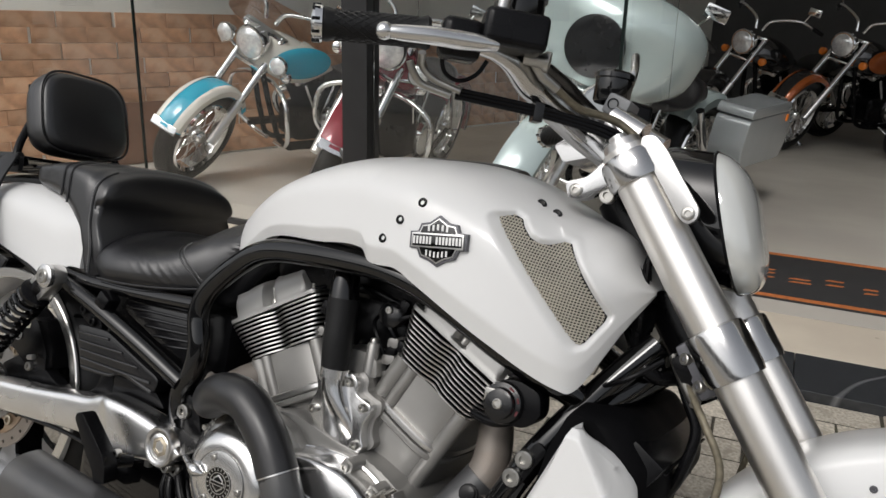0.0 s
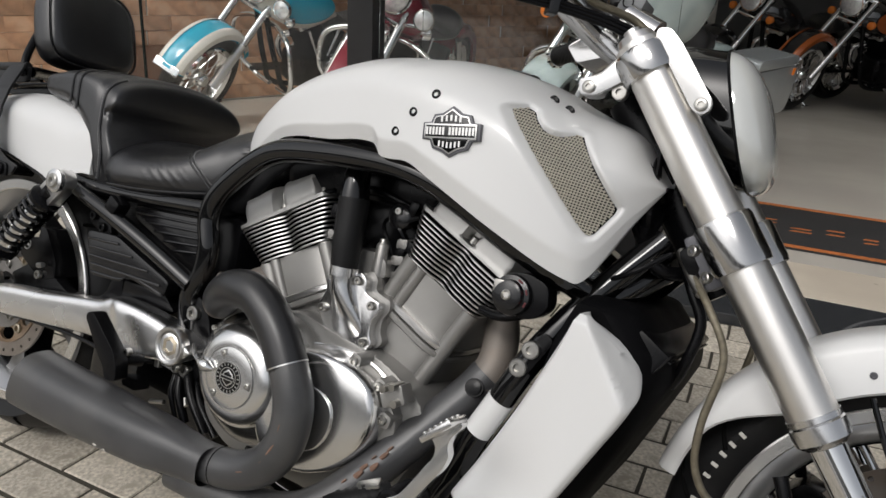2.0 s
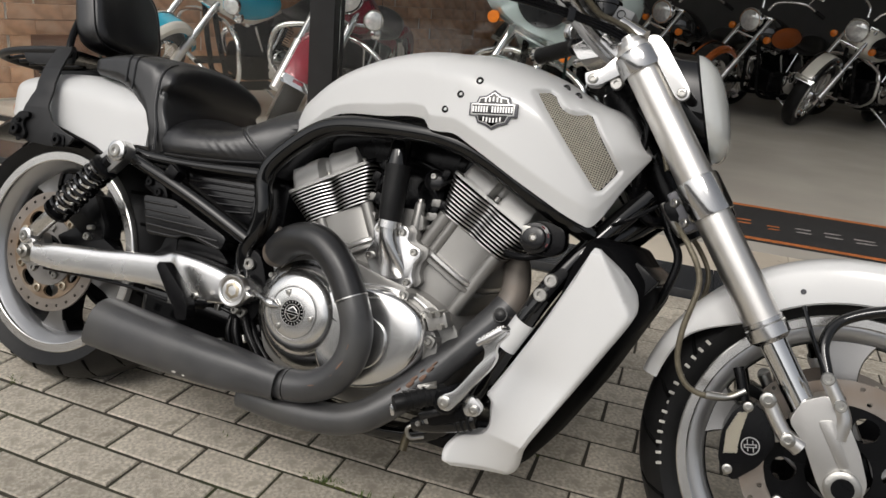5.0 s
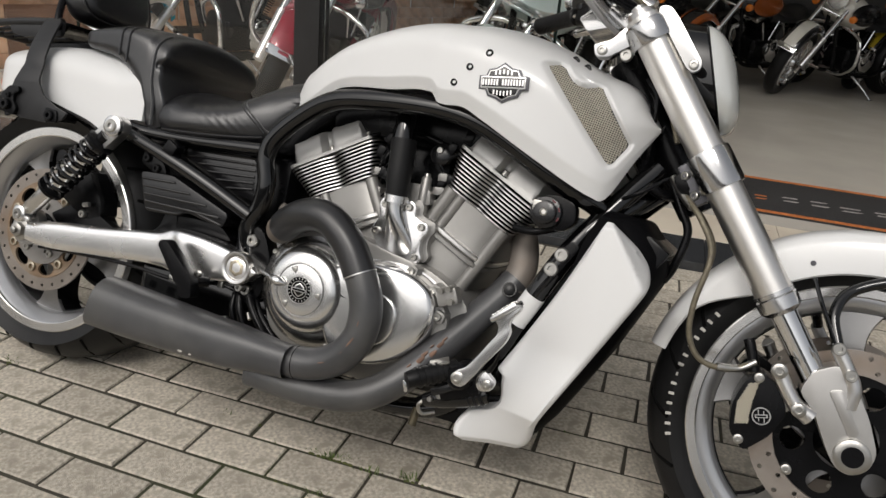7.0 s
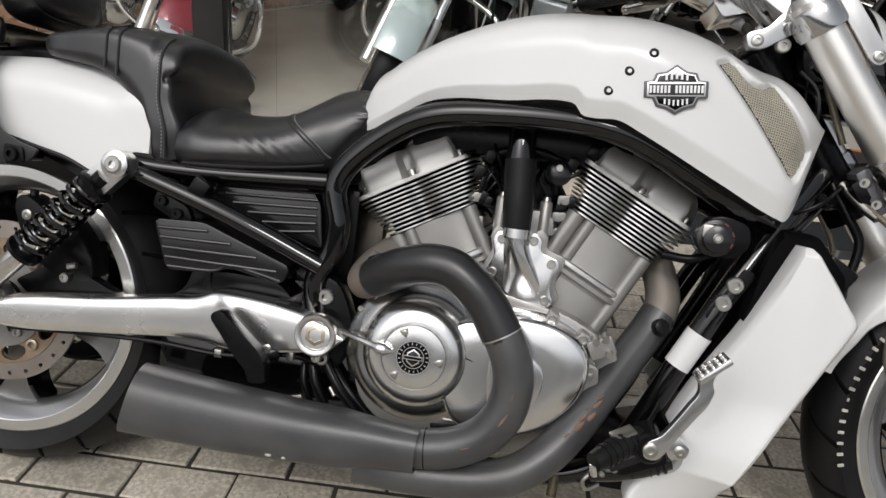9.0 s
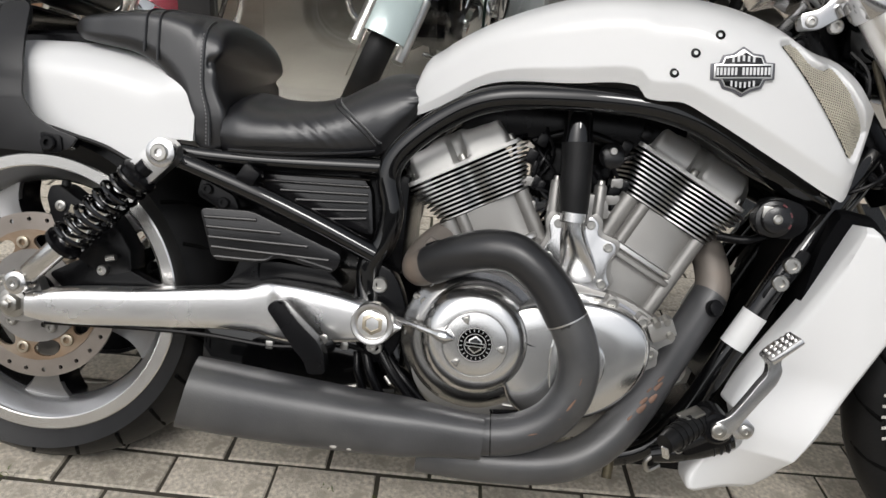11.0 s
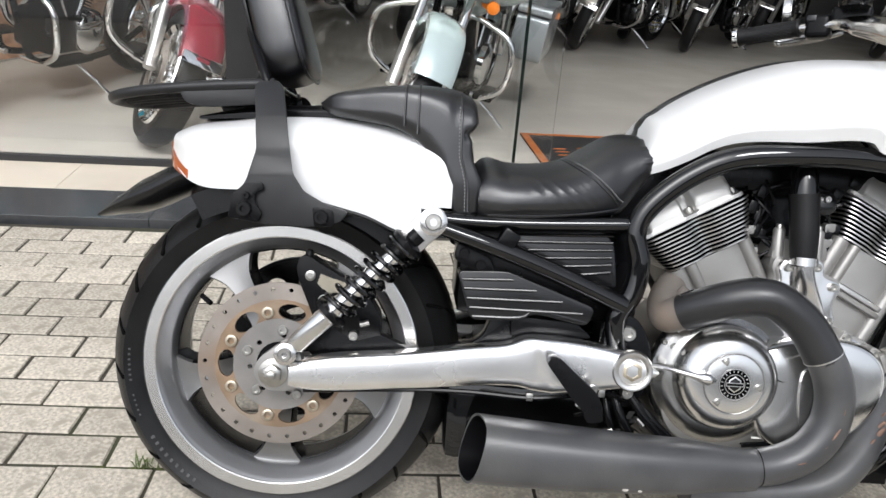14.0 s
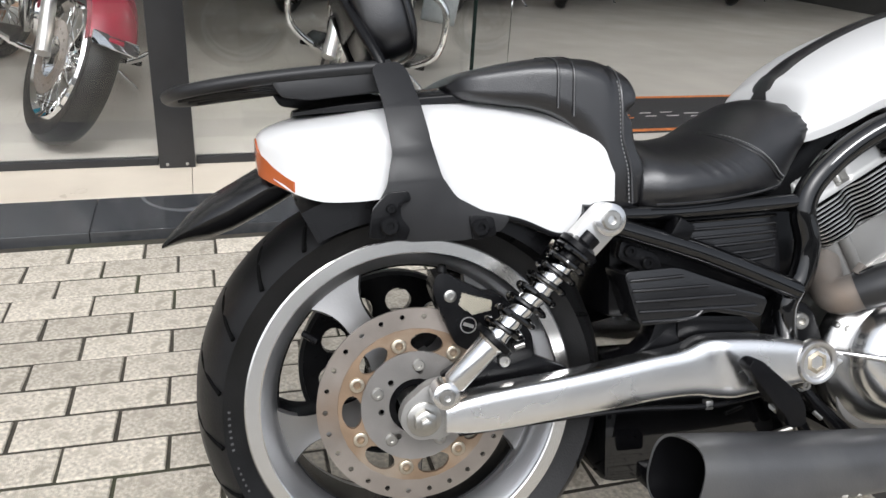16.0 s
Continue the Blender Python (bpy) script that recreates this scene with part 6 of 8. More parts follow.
# handlebar, grips, levers
for sgn in (-1, 1):
    bar = [(1.215, sgn * 0.035, 0.945), (1.172, sgn * 0.070, 0.975), (1.140, sgn * 0.125, 1.004), (1.118, sgn * 0.185, 1.024), (1.095, sgn * 0.25, 1.040), (1.00, sgn * 0.33, 1.034)]
    hb = part("handlebar", tube(bar, [0.036, 0.040, 0.042, 0.036, 0.020, 0.0125], 26, flat=0.60), MIRRORALU, bike, "polished cast handlebar arm")
    g0, g1 = Vector((1.035, sgn * 0.305, 1.037)), Vector((0.918, sgn * 0.392, 1.020))
    gd = (g1 - g0).normalized()
    grip = part("grip", lathe([(0.0, 0.0185), (0.004, 0.021), (0.012, 0.0185), (0.118, 0.0185), (0.125, 0.0205), (0.130, 0.0205)], g0, gd, 28), RUBBER, hb, "knurled black rubber grip")
    bm = bmesh.new()
    for i in range(14):
        for tw in (-1, 1):
            pts = [g0 + gd * (0.016 + 0.1 * t) + (gd.orthogonal().normalized() * math.cos(2 * math.pi * i / 14 + tw * t * 3.4) + gd.cross(gd.orthogonal().normalized()) * math.sin(2 * math.pi * i / 14 + tw * t * 3.4)) * 0.0186 for t in [k / 10 for k in range(11)]]
            tube(pts, 0.0008, 4, 0, bm)
    tagged(part("knurling", bm, RUBBER, grip), kind="stuff")
    endc = part("grip_end", lathe([(0.130, 0.0175), (0.131, 0.022), (0.140, 0.023), (0.144, 0.019), (0.145, 0.012), (0.142, 0.011), (0.142, 0)], g0, gd, 28), CHROME, grip, "chrome and black grip end")
    for i in range(9):
        a = 2 * math.pi * i / 9
        q = gd.orthogonal().normalized()
        p = g0 + gd * 0.1385 + (q * math.cos(a) + gd.cross(q) * math.sin(a)) * 0.0218
        part("end_slot", box((0.004, 0.004, 0.010), Matrix.Translation(p) @ gd.to_track_quat("Z", "Y").to_matrix().to_4x4(), 0.001), SATIN, endc)
    sw = part("switch_housing", box((0.052, 0.045, 0.05), Matrix.Translation((1.066, sgn * 0.283, 1.036)) @ Matrix.Rotation(sgn * radians(-37), 4, "Z"), 0.012, segs=3), SATIN, hb, "black switch housing")
    part("switch_button", box((0.02, 0.012, 0.014), Matrix.Translation((1.045, sgn * 0.275, 1.052)) @ Matrix.Rotation(sgn * radians(-37), 4, "Z"), 0.003), PLASTIC, sw)
    mc = part("master_cylinder", box((0.080, 0.055, 0.045), Matrix.Translation((1.125, sgn * 0.258, 1.055)) @ Matrix.Rotation(sgn * radians(-35), 4, "Z"), 0.010, segs=3), SATIN, hb, "black master cylinder")
    part("reservoir", lathe([(0.0, 0.030), (0.004, 0.033), (0.040, 0.033), (0.042, 0.036), (0.050, 0.036), (0.054, 0.032), (0.054, 0.0)], (1.105, sgn * 0.215, 1.068), (0, 0, 1), 28), BLACK, mc)
    lv = [(1.024, sgn * 0.385, 1.016), (1.042, sgn * 0.372, 1.018), (1.067, sgn * 0.35, 1.022), (1.088, sgn * 0.322, 1.026), (1.107, sgn * 0.30, 1.029), (1.119, sgn * 0.285, 1.031)]
    lever = part("lever", tube(lv, [0.0075, 0.0095, 0.0105, 0.0115, 0.010, 0.007], 16, 5), POLISHED, hb, "polished lever with a ball end")
    bm = bmesh.new()
    bmesh.ops.create_uvsphere(bm, u_segments=18, v_segments=12, radius=0.0105, matrix=Matrix.Translation(lv[0]))
    part("lever_ball", bm, POLISHED, lever)
    part("mirror_stem", tube([(1.110, sgn * 0.268, 1.075), (1.115, sgn * 0.285, 1.14), (1.09, sgn * 0.36, 1.19)], 0.008, 12), POLISHED, hb)
part("banjo_bolt", lathe([(0, 0.010), (0.022, 0.010), (0.026, 0.013), (0.032, 0.013), (0.033, 0.008)], (1.128, -0.22, 1.036), (0.9, 0.3, -0.1), 16), BOLT, bike)
BRAID = mat("braided brake hose", (0.16, 0.14, 0.10), 0.35, 0.4, 0.2, 120, 0.3, 900)
part("brake_hose", tube([(1.135, -0.215, 1.038), (1.149, -0.200, 1.015), (1.162, -0.180, 1.006), (1.183, -0.145, 0.990), (1.208, -0.110, 0.988), (1.232, -0.088, 0.980), (1.268, -0.075, 0.945), (1.305, -0.07, 0.85), (1.345, -0.08, 0.75)], 0.0055, 10), BRAID, bike, "braided brake hose")
part("hose_fitting", tube([(1.135, -0.216, 1.037), (1.149, -0.200, 1.016), (1.162, -0.181, 1.006)], 0.0075, 10, 0), BOLT, bike)
part("throttle_cable", tube([(1.019, -0.29, 1.017), (1.013, -0.275, 1.003), (1.028, -0.26, 0.989), (1.058, -0.245, 0.980)], 0.005, 10), BOLT, bike)
part("throttle_cable", tube([(1.004, -0.292, 1.005), (1.007, -0.285, 0.993), (1.014, -0.27, 0.981), (1.047, -0.25, 0.973)], 0.005, 10), BOLT, bike)
for k in range(3):
    dz = 0.0048 * k
    part("control_cable", tube([(1.052, -0.247, 0.982 - dz), (1.093, -0.22, 0.981 - dz), (1.14, -0.18, 0.980 - dz), (1.177, -0.15, 0.977 - dz), (1.212, -0.115, 0.974 - dz * 1.2), (1.245, -0.085, 0.960 - dz * 1.2), (1.28, -0.06, 0.91), (1.29, -0.05, 0.80)], 0.0034, 10), SATIN, bike, "black control cable")
part("cable_clip", box((0.014, 0.022, 0.026), pose(1.140, -0.180, 0.973, 0, 0, 40), 0.003), PLASTIC, bike)
part("switch_wire", tube([(1.035, -0.27, 1.023), (1.038, -0.26, 1.001), (1.055, -0.25, 0.993), (1.073, -0.24, 1.004), (1.083, -0.235, 1.024)], 0.003, 8), SATIN, bike)
MIRROR = mat("mirror glass", (0.9, 0.9, 0.9), 0.02, 1.0, 0, 5, 0)
mir = part("mirror_shell", prism(smooth_outline([(-0.05, -0.02), (0.0, -0.036), (0.05, -0.025), (0.062, 0.01), (0.03, 0.04), (-0.03, 0.038), (-0.065, 0.012)], 5), 0, 0.016, 0.004), POLISHED, bike, "polished rear-view mirror")
mir.matrix_basis = Matrix.Translation((1.038, 0.360, 1.090)) @ Matrix.Rotation(radians(62), 4, "Z") @ Matrix.Rotation(radians(-30), 4, "Y")
part("mirror_glass", prism(smooth_outline([(-0.045, -0.017), (0.0, -0.032), (0.045, -0.021), (0.056, 0.01), (0.027, 0.035), (-0.027, 0.033), (-0.058, 0.011)], 5), -0.0015, 0.002), MIRROR, mir)
mir2 = copy_thing(mir, Matrix.Translation((1.035, -0.42, 1.24)) @ Matrix.Rotation(radians(118), 4, "Z"))
# front fender over the wheel
bm = bmesh.new()
loops = []
for i in range(60):
    t = i / 59
    a = radians(167 - 135 * t)
    skirt = 0.012 + 0.045 * ease((t - 0.10) / 0.18) * (1 - 0.8 * ease((t - 0.85) / 0.15))
    hw = 0.083 - 0.03 * (1 - ease(t / 0.10)) - 0.02 * ease((t - 0.88) / 0.12)
    ro = 0.347
    arc = []
    for y, dr in ((-1.0, -skirt - 0.014), (-1.0, -0.022), (-0.93, -0.010), (-0.75, -0.003), (-0.4, 0.0), (0, 0.001), (0.4, 0.0), (0.75, -0.003), (0.93, -0.010), (1.0, -0.022), (1.0, -skirt - 0.014)):
        arc.append((y * hw, ro + dr))
    arc += [(y * 0.955, r - 0.003) for y, r in reversed(arc)]
    loops.append([(WB + r * math.cos(a), y, FA + r * math.sin(a)) for y, r in arc])
rings(bm, loops)
ff = part("front_fender", bm, WHITE, bike, "white front fender")
for a in (112, 88):
    p = (WB + 0.297 * math.cos(radians(a)), -0.082, FA + 0.297 * math.sin(radians(a)))
    cap_bolt(p, 0.0045, 0.003, parent=ff, material=ENAMEL, name="fender_bolt")
for sgn in (-1, 1):
    part("fender_bracket", tube([(1.655, sgn * 0.135, 0.475), (1.642, sgn * 0.12, 0.52), (1.660, sgn * 0.10, 0.560), (1.72, sgn * 0.09, 0.590), (1.78, sgn * 0.088, 0.595)], 0.009, 12), BLACK, bike)
    part("hose_stay", tube([(1.650, sgn * 0.140, 0.478), (1.622, sgn * 0.13, 0.53), (1.602, sgn * 0.12, 0.572)], 0.0035, 8), BLACK, bike)
    part("front_brake_hose", tube([(1.375, sgn * 0.11, 0.665), (1.412, sgn * 0.15, 0.629), (1.441, sgn * 0.155, 0.575), (1.432, sgn * 0.155, 0.494), (1.435, sgn * 0.15, 0.439), (1.460, sgn * 0.145, 0.402), (1.505, sgn * 0.135, 0.395), (1.540, sgn * 0.125, 0.412)], 0.0049, 12), BRAID, bike, "braided brake hose")
    part("hose_end", tube([(1.488, sgn * 0.14, 0.396), (1.522, sgn * 0.13, 0.400), (1.546, sgn * 0.122, 0.416)], [0.007, 0.006, 0.007], 10), BOLT, bike)
    part("hose_ferrule", tube([(1.352, sgn * 0.085, 0.69), (1.378, sgn * 0.112, 0.660), (1.395, sgn * 0.130, 0.645)], 0.0078, 10), BOLT, bike)
part("front_hose_inner", tube([(1.345, -0.06, 0.69), (1.375, -0.075, 0.640), (1.395, -0.08, 0.60), (1.385, -0.08, 0.54), (1.372, -0.07, 0.51)], 0.0075, 10), SATIN, bike)
part("wire_loop", tube([(1.27, -0.12, 0.632), (1.31, -0.13, 0.655), (1.345, -0.11, 0.685)], 0.0035, 8), SATIN, bike)
part("wire_loom", tube([(1.30, -0.02, 0.74), (1.30, -0.08, 0.69), (1.33, -0.09, 0.66), (1.36, -0.05, 0.66)], 0.010, 10), SATIN, bike)
rnd = random.Random(3)
for i in range(10):
    z = rnd.uniform(0.66, 0.88)
    part("wire", tube([(1.27, rnd.uniform(-.08, .02), z), (1.295, -0.085, z - 0.03), (1.30, rnd.uniform(-.09, -.05), z - 0.08), (1.30, -0.03, z - 0.13)], rnd.uniform(.003, .006), 6, 4), SATIN, bike)

# ---- radiator, shrouds, lower scoop ----
part("radiator", box((0.05, 0.30, 0.36), pose(1.262, 0, 0.42, 0, 32, 0), 0.006), SATIN, bike, "black radiator")
for k in range(1, 26, 2):
    part("radiator_fin", box((0.004, 0.27, 0.002), Matrix.Translation((1.290 + 0.0072 * (k - 13), 0, 0.405 + 0.0121 * (k - 13)))), PLASTIC, bike)
for sgn in (-1, 1):
    left = lerp_curve([(0.165, 1.097), (0.172, 1.090), (0.190, 1.086), (0.214, 1.097), (0.226, 1.109), (0.232, 1.133), (0.246, 1.151), (0.285, 1.150), (0.296, 1.147), (0.303, 1.1385), (0.314, 1.142), (0.345, 1.157), (0.46, 1.215), (0.594, 1.274)])
    right = lerp_curve([(0.165, 1.198), (0.178, 1.210), (0.234, 1.229), (0.30, 1.262), (0.38, 1.303), (0.44, 1.333), (0.478, 1.352), (0.497, 1.359), (0.515, 1.357), (0.55, 1.338), (0.575, 1.308), (0.594, 1.284)])

    def shroud_y(x, z):
        # flares out towards its front corner; the upper facet and the foot fold inwards
        d = (x - 1.354) * 0.805 + (z - 0.495) * 0.593
        foot = min(1, max(0, (0.243 - z) / 0.072))
        lead = max(0, min(1, (x - 1.09) / 0.12))
        return 0.180 + 0.052 * ease((x - 1.14) / 0.16) - 3.0 * max(0, d) * ease(d / 0.010) - 0.062 * foot * lead + 0.016 * foot * (1 - lead) + 0.020 * ease((0.37 - z) / 0.11)
    bm = bmesh.new()
    loops = []
    N = 150
    for k in range(N + 1):
        z = 0.165 + 0.429 * k / N
        a, b2 = left(z), right(z)
        rim = 0.012 * (1 - ease(min(k, N - k) / 3.5))
        row = [(a, shroud_y(a, z) - 0.055, z), (a, shroud_y(a, z) - 0.012 - rim, z)]
        for dx, dy in ((0.002, 0.006), (0.006, 0.002)):
            row.append((a + dx, shroud_y(a + dx, z) - dy - rim, z))
        for u in [0.07 + 0.86 * q / 21 for q in range(22)]:
            x = a + (b2 - a) * u
            row.append((x, shroud_y(x, z) - rim, z))
        for dx, dy in ((0.006, 0.002), (0.002, 0.006)):
            row.append((b2 - dx, shroud_y(b2 - dx, z) - dy - rim, z))
        row += [(b2, shroud_y(b2, z) - 0.012 - rim, z), (b2, shroud_y(b2, z) - 0.020, z)]
        loops.append([(x, sgn * y, zz) for x, y, zz in row])
    rings(bm, loops)
    part("radiator_shroud", bm, WHITE, bike, "white moulded radiator shroud", angle=50)
# the black duct round the radiator, broad in the middle and drawn back to the shrouds
bm = bmesh.new()
loops = []
for y, f in ((-0.172, 0.0), (-0.165, 0.35), (-0.150, 0.70), (-0.125, 0.94), (-0.08, 1.0), (0.0, 1.0), (0.08, 1.0), (0.125, 0.98), (0.150, 0.90), (0.165, 0.6), (0.172, 0.2)):
    ol = []
    for (xa, za), (xb, zb) in zip(((1.255, 0.602), (1.290, 0.598), (1.318, 0.565), (1.318, 0.52), (1.300, 0.48), (1.255, 0.35), (1.190, 0.23), (1.165, 0.175)), ((1.262, 0.616), (1.322, 0.608), (1.376, 0.548), (1.378, 0.520), (1.362, 0.48), (1.304, 0.345), (1.240, 0.222), (1.204, 0.170))):
        ol.append((xa + (xb - xa) * f, za + (zb - za) * f))
    ol = ol + [(1.135, 0.185), (1.20, 0.36), (1.235, 0.55)]
    loops.append([(x, y * (0.66 + 0.34 * ease((z - 0.17) / 0.15)), z) for x, z in round_outline(ol, 0.008, 2)])
rings(bm, loops)
part("scoop", bm, DUCTSHADE, bike, "satin black radiator scoop")
part("belly_pan", prism(round_outline([(1.165, 0.185), (1.10, 0.165), (0.98, 0.165), (0.97, 0.19), (1.10, 0.23), (1.165, 0.25)], 0.012), -0.12, 0.12, 0.01), SATIN, bike)
# horn-like ignition switch by the front cylinder
ign = part("ignition_switch", lathe([(-0.02, 0.027), (0.004, 0.029), (0.010, 0.027), (0.012, 0.021), (0.022, 0.020), (0.024, 0.016), (0.024, 0.0)], (1.162, -0.165, 0.588), (0, -1, 0.05), 36), PLASTIC, bike, "black ignition switch")
part("ignition_lock", lathe([(0.024, 0.007), (0.026, 0.007), (0.027, 0.0055), (0.0245, 0.004), (0.0245, 0)], (1.162, -0.165, 0.588), (0, -1, 0.05), 20), BOLT, ign)
part("switch_bracket", prism(round_outline([(1.145, 0.615), (1.175, 0.622), (1.210, 0.612), (1.215, 0.58), (1.195, 0.56), (1.155, 0.56)], 0.012), -0.166, -0.13, 0.004), SATIN, bike)
MARKRED = mat("faded red switch print", (0.14, 0.03, 0.035), 0.6, 0, 0.2, 60, 0)
for a in (0.5, 1.2, 1.9):
    part("switch_mark", box((0.007, 0.001, 0.0025), Matrix.Translation((1.162 + 0.0245 * math.sin(a), -0.1765, 0.588 + 0.0245 * math.cos(a))) @ Matrix.Rotation(a, 4, "Y")), MARKRED, ign)
part("switch_tab", box((0.02, 0.004, 0.018), pose(1.15, -0.185, 0.598), 0.002), BOLT, ign)
part("knock_bracket", tube([(1.10, -0.12, 0.55), (1.14, -0.135, 0.550), (1.18, -0.13, 0.565)], 0.007, 10), SATIN, bike)

# ---- foot controls ----
outline = [(1.090, 0.284), (1.108, 0.281), (1.122, 0.299), (1.1305, 0.3141), (1.1504, 0.3464), (1.1640, 0.368), (1.1696, 0.3874), (1.1660, 0.399), (1.1690, 0.412), (1.1800, 0.4290), (1.1740, 0.4360), (1.1560, 0.4260), (1.1400, 0.4085), (1.1425, 0.4020), (1.1490, 0.394), (1.1490, 0.380), (1.1400, 0.365), (1.1259, 0.3400), (1.1100, 0.3160), (1.0930, 0.304)]
part("brake_pedal", prism(smooth_outline(outline, 3), -0.284, -0.268, 0.005, segs=3), POLISHED, bike, "polished curved brake pedal")
pad_at = pose(1.160, -0.292, 0.423, 0, -44, 0)
pp = part("pedal_pad", box((0.050, 0.046, 0.009), pad_at, 0.003), POLISHED, bike, "studded pedal pad")
for i in range(5):
    for j in range(3):
        q = pad_at @ Vector((-0.018 + 0.009 * i, -0.014 + 0.014 * j, 0.0055))
        part("stud", box((0.0045, 0.006, 0.004), Matrix.Translation(q) @ Matrix.Rotation(radians(-44), 4, "Y"), 0.001), POLISHED, pp)
pivot = part("pedal_pivot", lathe([(-0.05, 0.022), (0.008, 0.022), (0.012, 0.018), (0.012, 0)], (1.098, -0.270, 0.2938), (0, -1, 0), 28), SATIN, bike)
cap_bolt((1.098, -0.283, 0.2938), 0.0105, 0.005, parent=pivot)
stay = part("pedal_stay", prism(round_outline([(1.118, 0.300), (1.136, 0.312), (1.157, 0.296), (1.152, 0.279), (1.130, 0.275)], 0.008), -0.258, -0.244, 0.004), POLISHED, bike)
cap_bolt((1.1430, -0.258, 0.2895), 0.008, 0.004, parent=stay)
peg = part("front_foot_peg", tube([(1.086, -0.255, 0.303), (1.060, -0.278, 0.291), (1.034, -0.300, 0.279), (1.022, -0.310, 0.273)], [0.015, 0.0165, 0.0165, 0.014], 14, 4), RUBBER, bike, "black rubber front foot peg")
axis = Vector((-0.064, -0.055, -0.030)).normalized()
for k in range(6):
    at = Vector((1.078, -0.262, 0.2993)) + axis * (0.011 * k)
    part("peg_rib", lathe([(0, 0.0155), (0, 0.0182), (0.005, 0.0182), (0.005, 0.0155)], at, axis, 14, closed=True), RUBBER, peg)
part("peg_plate", box((0.034, 0.022, 0.005), pose(1.060, -0.274, 0.3085, 12, -24, 20), 0.002), BOLT, peg)
part("peg_end", box((0.006, 0.010, 0.018), pose(1.0225, -0.316, 0.2640, 0, -20, 40), 0.0025), COVERALU, peg, "pale alloy end of the foot peg")
part("peg_bracket", box((0.075, 0.05, 0.050), pose(1.090, -0.225, 0.272, 0, -25, 0), 0.010), SATIN, bike)
part("bracket_rib", box((0.050, 0.012, 0.014), pose(1.072, -0.254, 0.262, 0, -30, 0), 0.003), PLASTIC, bike)
mcyl = part("brake_cylinder", tube([(1.030, -0.215, 0.222), (1.060, -0.222, 0.234), (1.100, -0.222, 0.248), (1.136, -0.215, 0.264)], [0.013, 0.0165, 0.018, 0.0185], 18), BLACK, bike, "black rear brake cylinder")
for x, z in ((1.108, 0.252), (1.118, 0.256), (1.128, 0.260)):
    part("boot_fold", lathe([(-0.003, 0.0180), (0, 0.0205), (0.003, 0.0180)], (x, -0.220, z), (1, 0.1, 0.42), 16), RUBBER, mcyl)
part("cylinder_pipe", tube([(1.034, -0.22, 0.226), (1.020, -0.222, 0.212), (1.026, -0.215, 0.196), (1.045, -0.20, 0.200)], 0.0036, 8), BOLT, bike)
cap_bolt((1.060, -0.238, 0.243), 0.006, 0.005, parent=mcyl)
cap_bolt((1.044, -0.236, 0.232), 0.005, 0.005, parent=mcyl)
part("drain_hose", tube([(0.985, -0.125, 0.175), (0.984, -0.127, 0.158), (0.983, -0.130, 0.140)], [0.007, 0.0085, 0.0085], 10), mat("old brass fitting", (0.10, 0.085, 0.055), 0.4, 0.6, 0.4, 60, 0.3), bike)
part("rear_foot_peg", prism(round_outline([(0.4385, 0.377), (0.444, 0.388), (0.457, 0.3885), (0.5185, 0.337), (0.530, 0.318), (0.534, 0.290), (0.508, 0.286), (0.500, 0.306), (0.484, 0.321)], 0.007), -0.258, -0.232, 0.006, segs=3), SATIN, bike, "folded black passenger foot peg")
part("rear_peg_mount", tube([(0.525, -0.20, 0.318), (0.512, -0.232, 0.318)], 0.011, 12, 0), SATIN, bike)
cap_bolt((0.520, -0.228, 0.334), 0.007, 0.006, parent=bike)
part("rear_peg_bolt", tube([(0.498, -0.232, 0.312), (0.512, -0.226, 0.302)], 0.0075, 10, 0), BOLT, bike)
part("side_stand", tube([(0.80, 0.14, 0.20), (0.72, 0.22, 0.16), (0.66, 0.30, 0.095)], 0.012, 12), SATIN, bike)
for a, b, r in (((0.572, -0.150, 0.312), (0.612, -0.165, 0.226), 0.0085), ((0.592, -0.158, 0.318), (0.668, -0.172, 0.226), 0.008), ((0.608, -0.150, 0.302), (0.688, -0.168, 0.226), 0.0065), ((0.560, -0.150, 0.300), (0.585, -0.160, 0.226), 0.006)):
    mid = (Vector(a) + Vector(b)) / 2 + Vector((-0.006, -0.006, 0.004))
    part("breather_hose", tube([a, mid, b], r, 10, 5), SATIN, bike)
part("hose_clip", tube([(0.612, -0.172, 0.272), (0.622, -0.178, 0.262)], 0.0035, 8, 0), BOLT, bike)
# bright metal bar standing in for a glint of light low on the side
part("side_glint", tube([(0.534, -0.175, 0.243), (0.570, -0.178, 0.253)], 0.0042, 8, 0), BOLT, bike)
coil = [(0.782 + 0.077 * k / 260, -0.196 + 0.0036 * math.cos(k * 0.62), 0.2464 + 0.008 * k / 260 + 0.0036 * math.sin(k * 0.62)) for k in range(261)]
part("stand_spring", tube(coil, 0.0011, 5, 0), SATIN, bike, "small black coil spring")

clock = part("gauge_pod", box((0.036, 0.05, 0.030), pose(1.208, -0.045, 1.012, 0, 20, 0), 0.006), mat("grey switch plastic", (0.16, 0.165, 0.17), 0.45, 0, 0.1, 30, 0.1), bike, "grey switch pod on the bar clamp")
part("pod_ring", lathe([(0, 0.008), (0.0015, 0.008), (0.0015, 0.0066), (0, 0.0066)], (1.204, -0.0705, 1.014), (0, -1, 0), 20, closed=True), SATIN, clock)


# ---- the pavement ----
SHOP = pose(0, 0, 0, 0, 0, 5.3)
PAVE = pose(0, 0, 0, 0, 0, 3.2)


def put(ob, m):
    ob.matrix_basis = m
    return ob


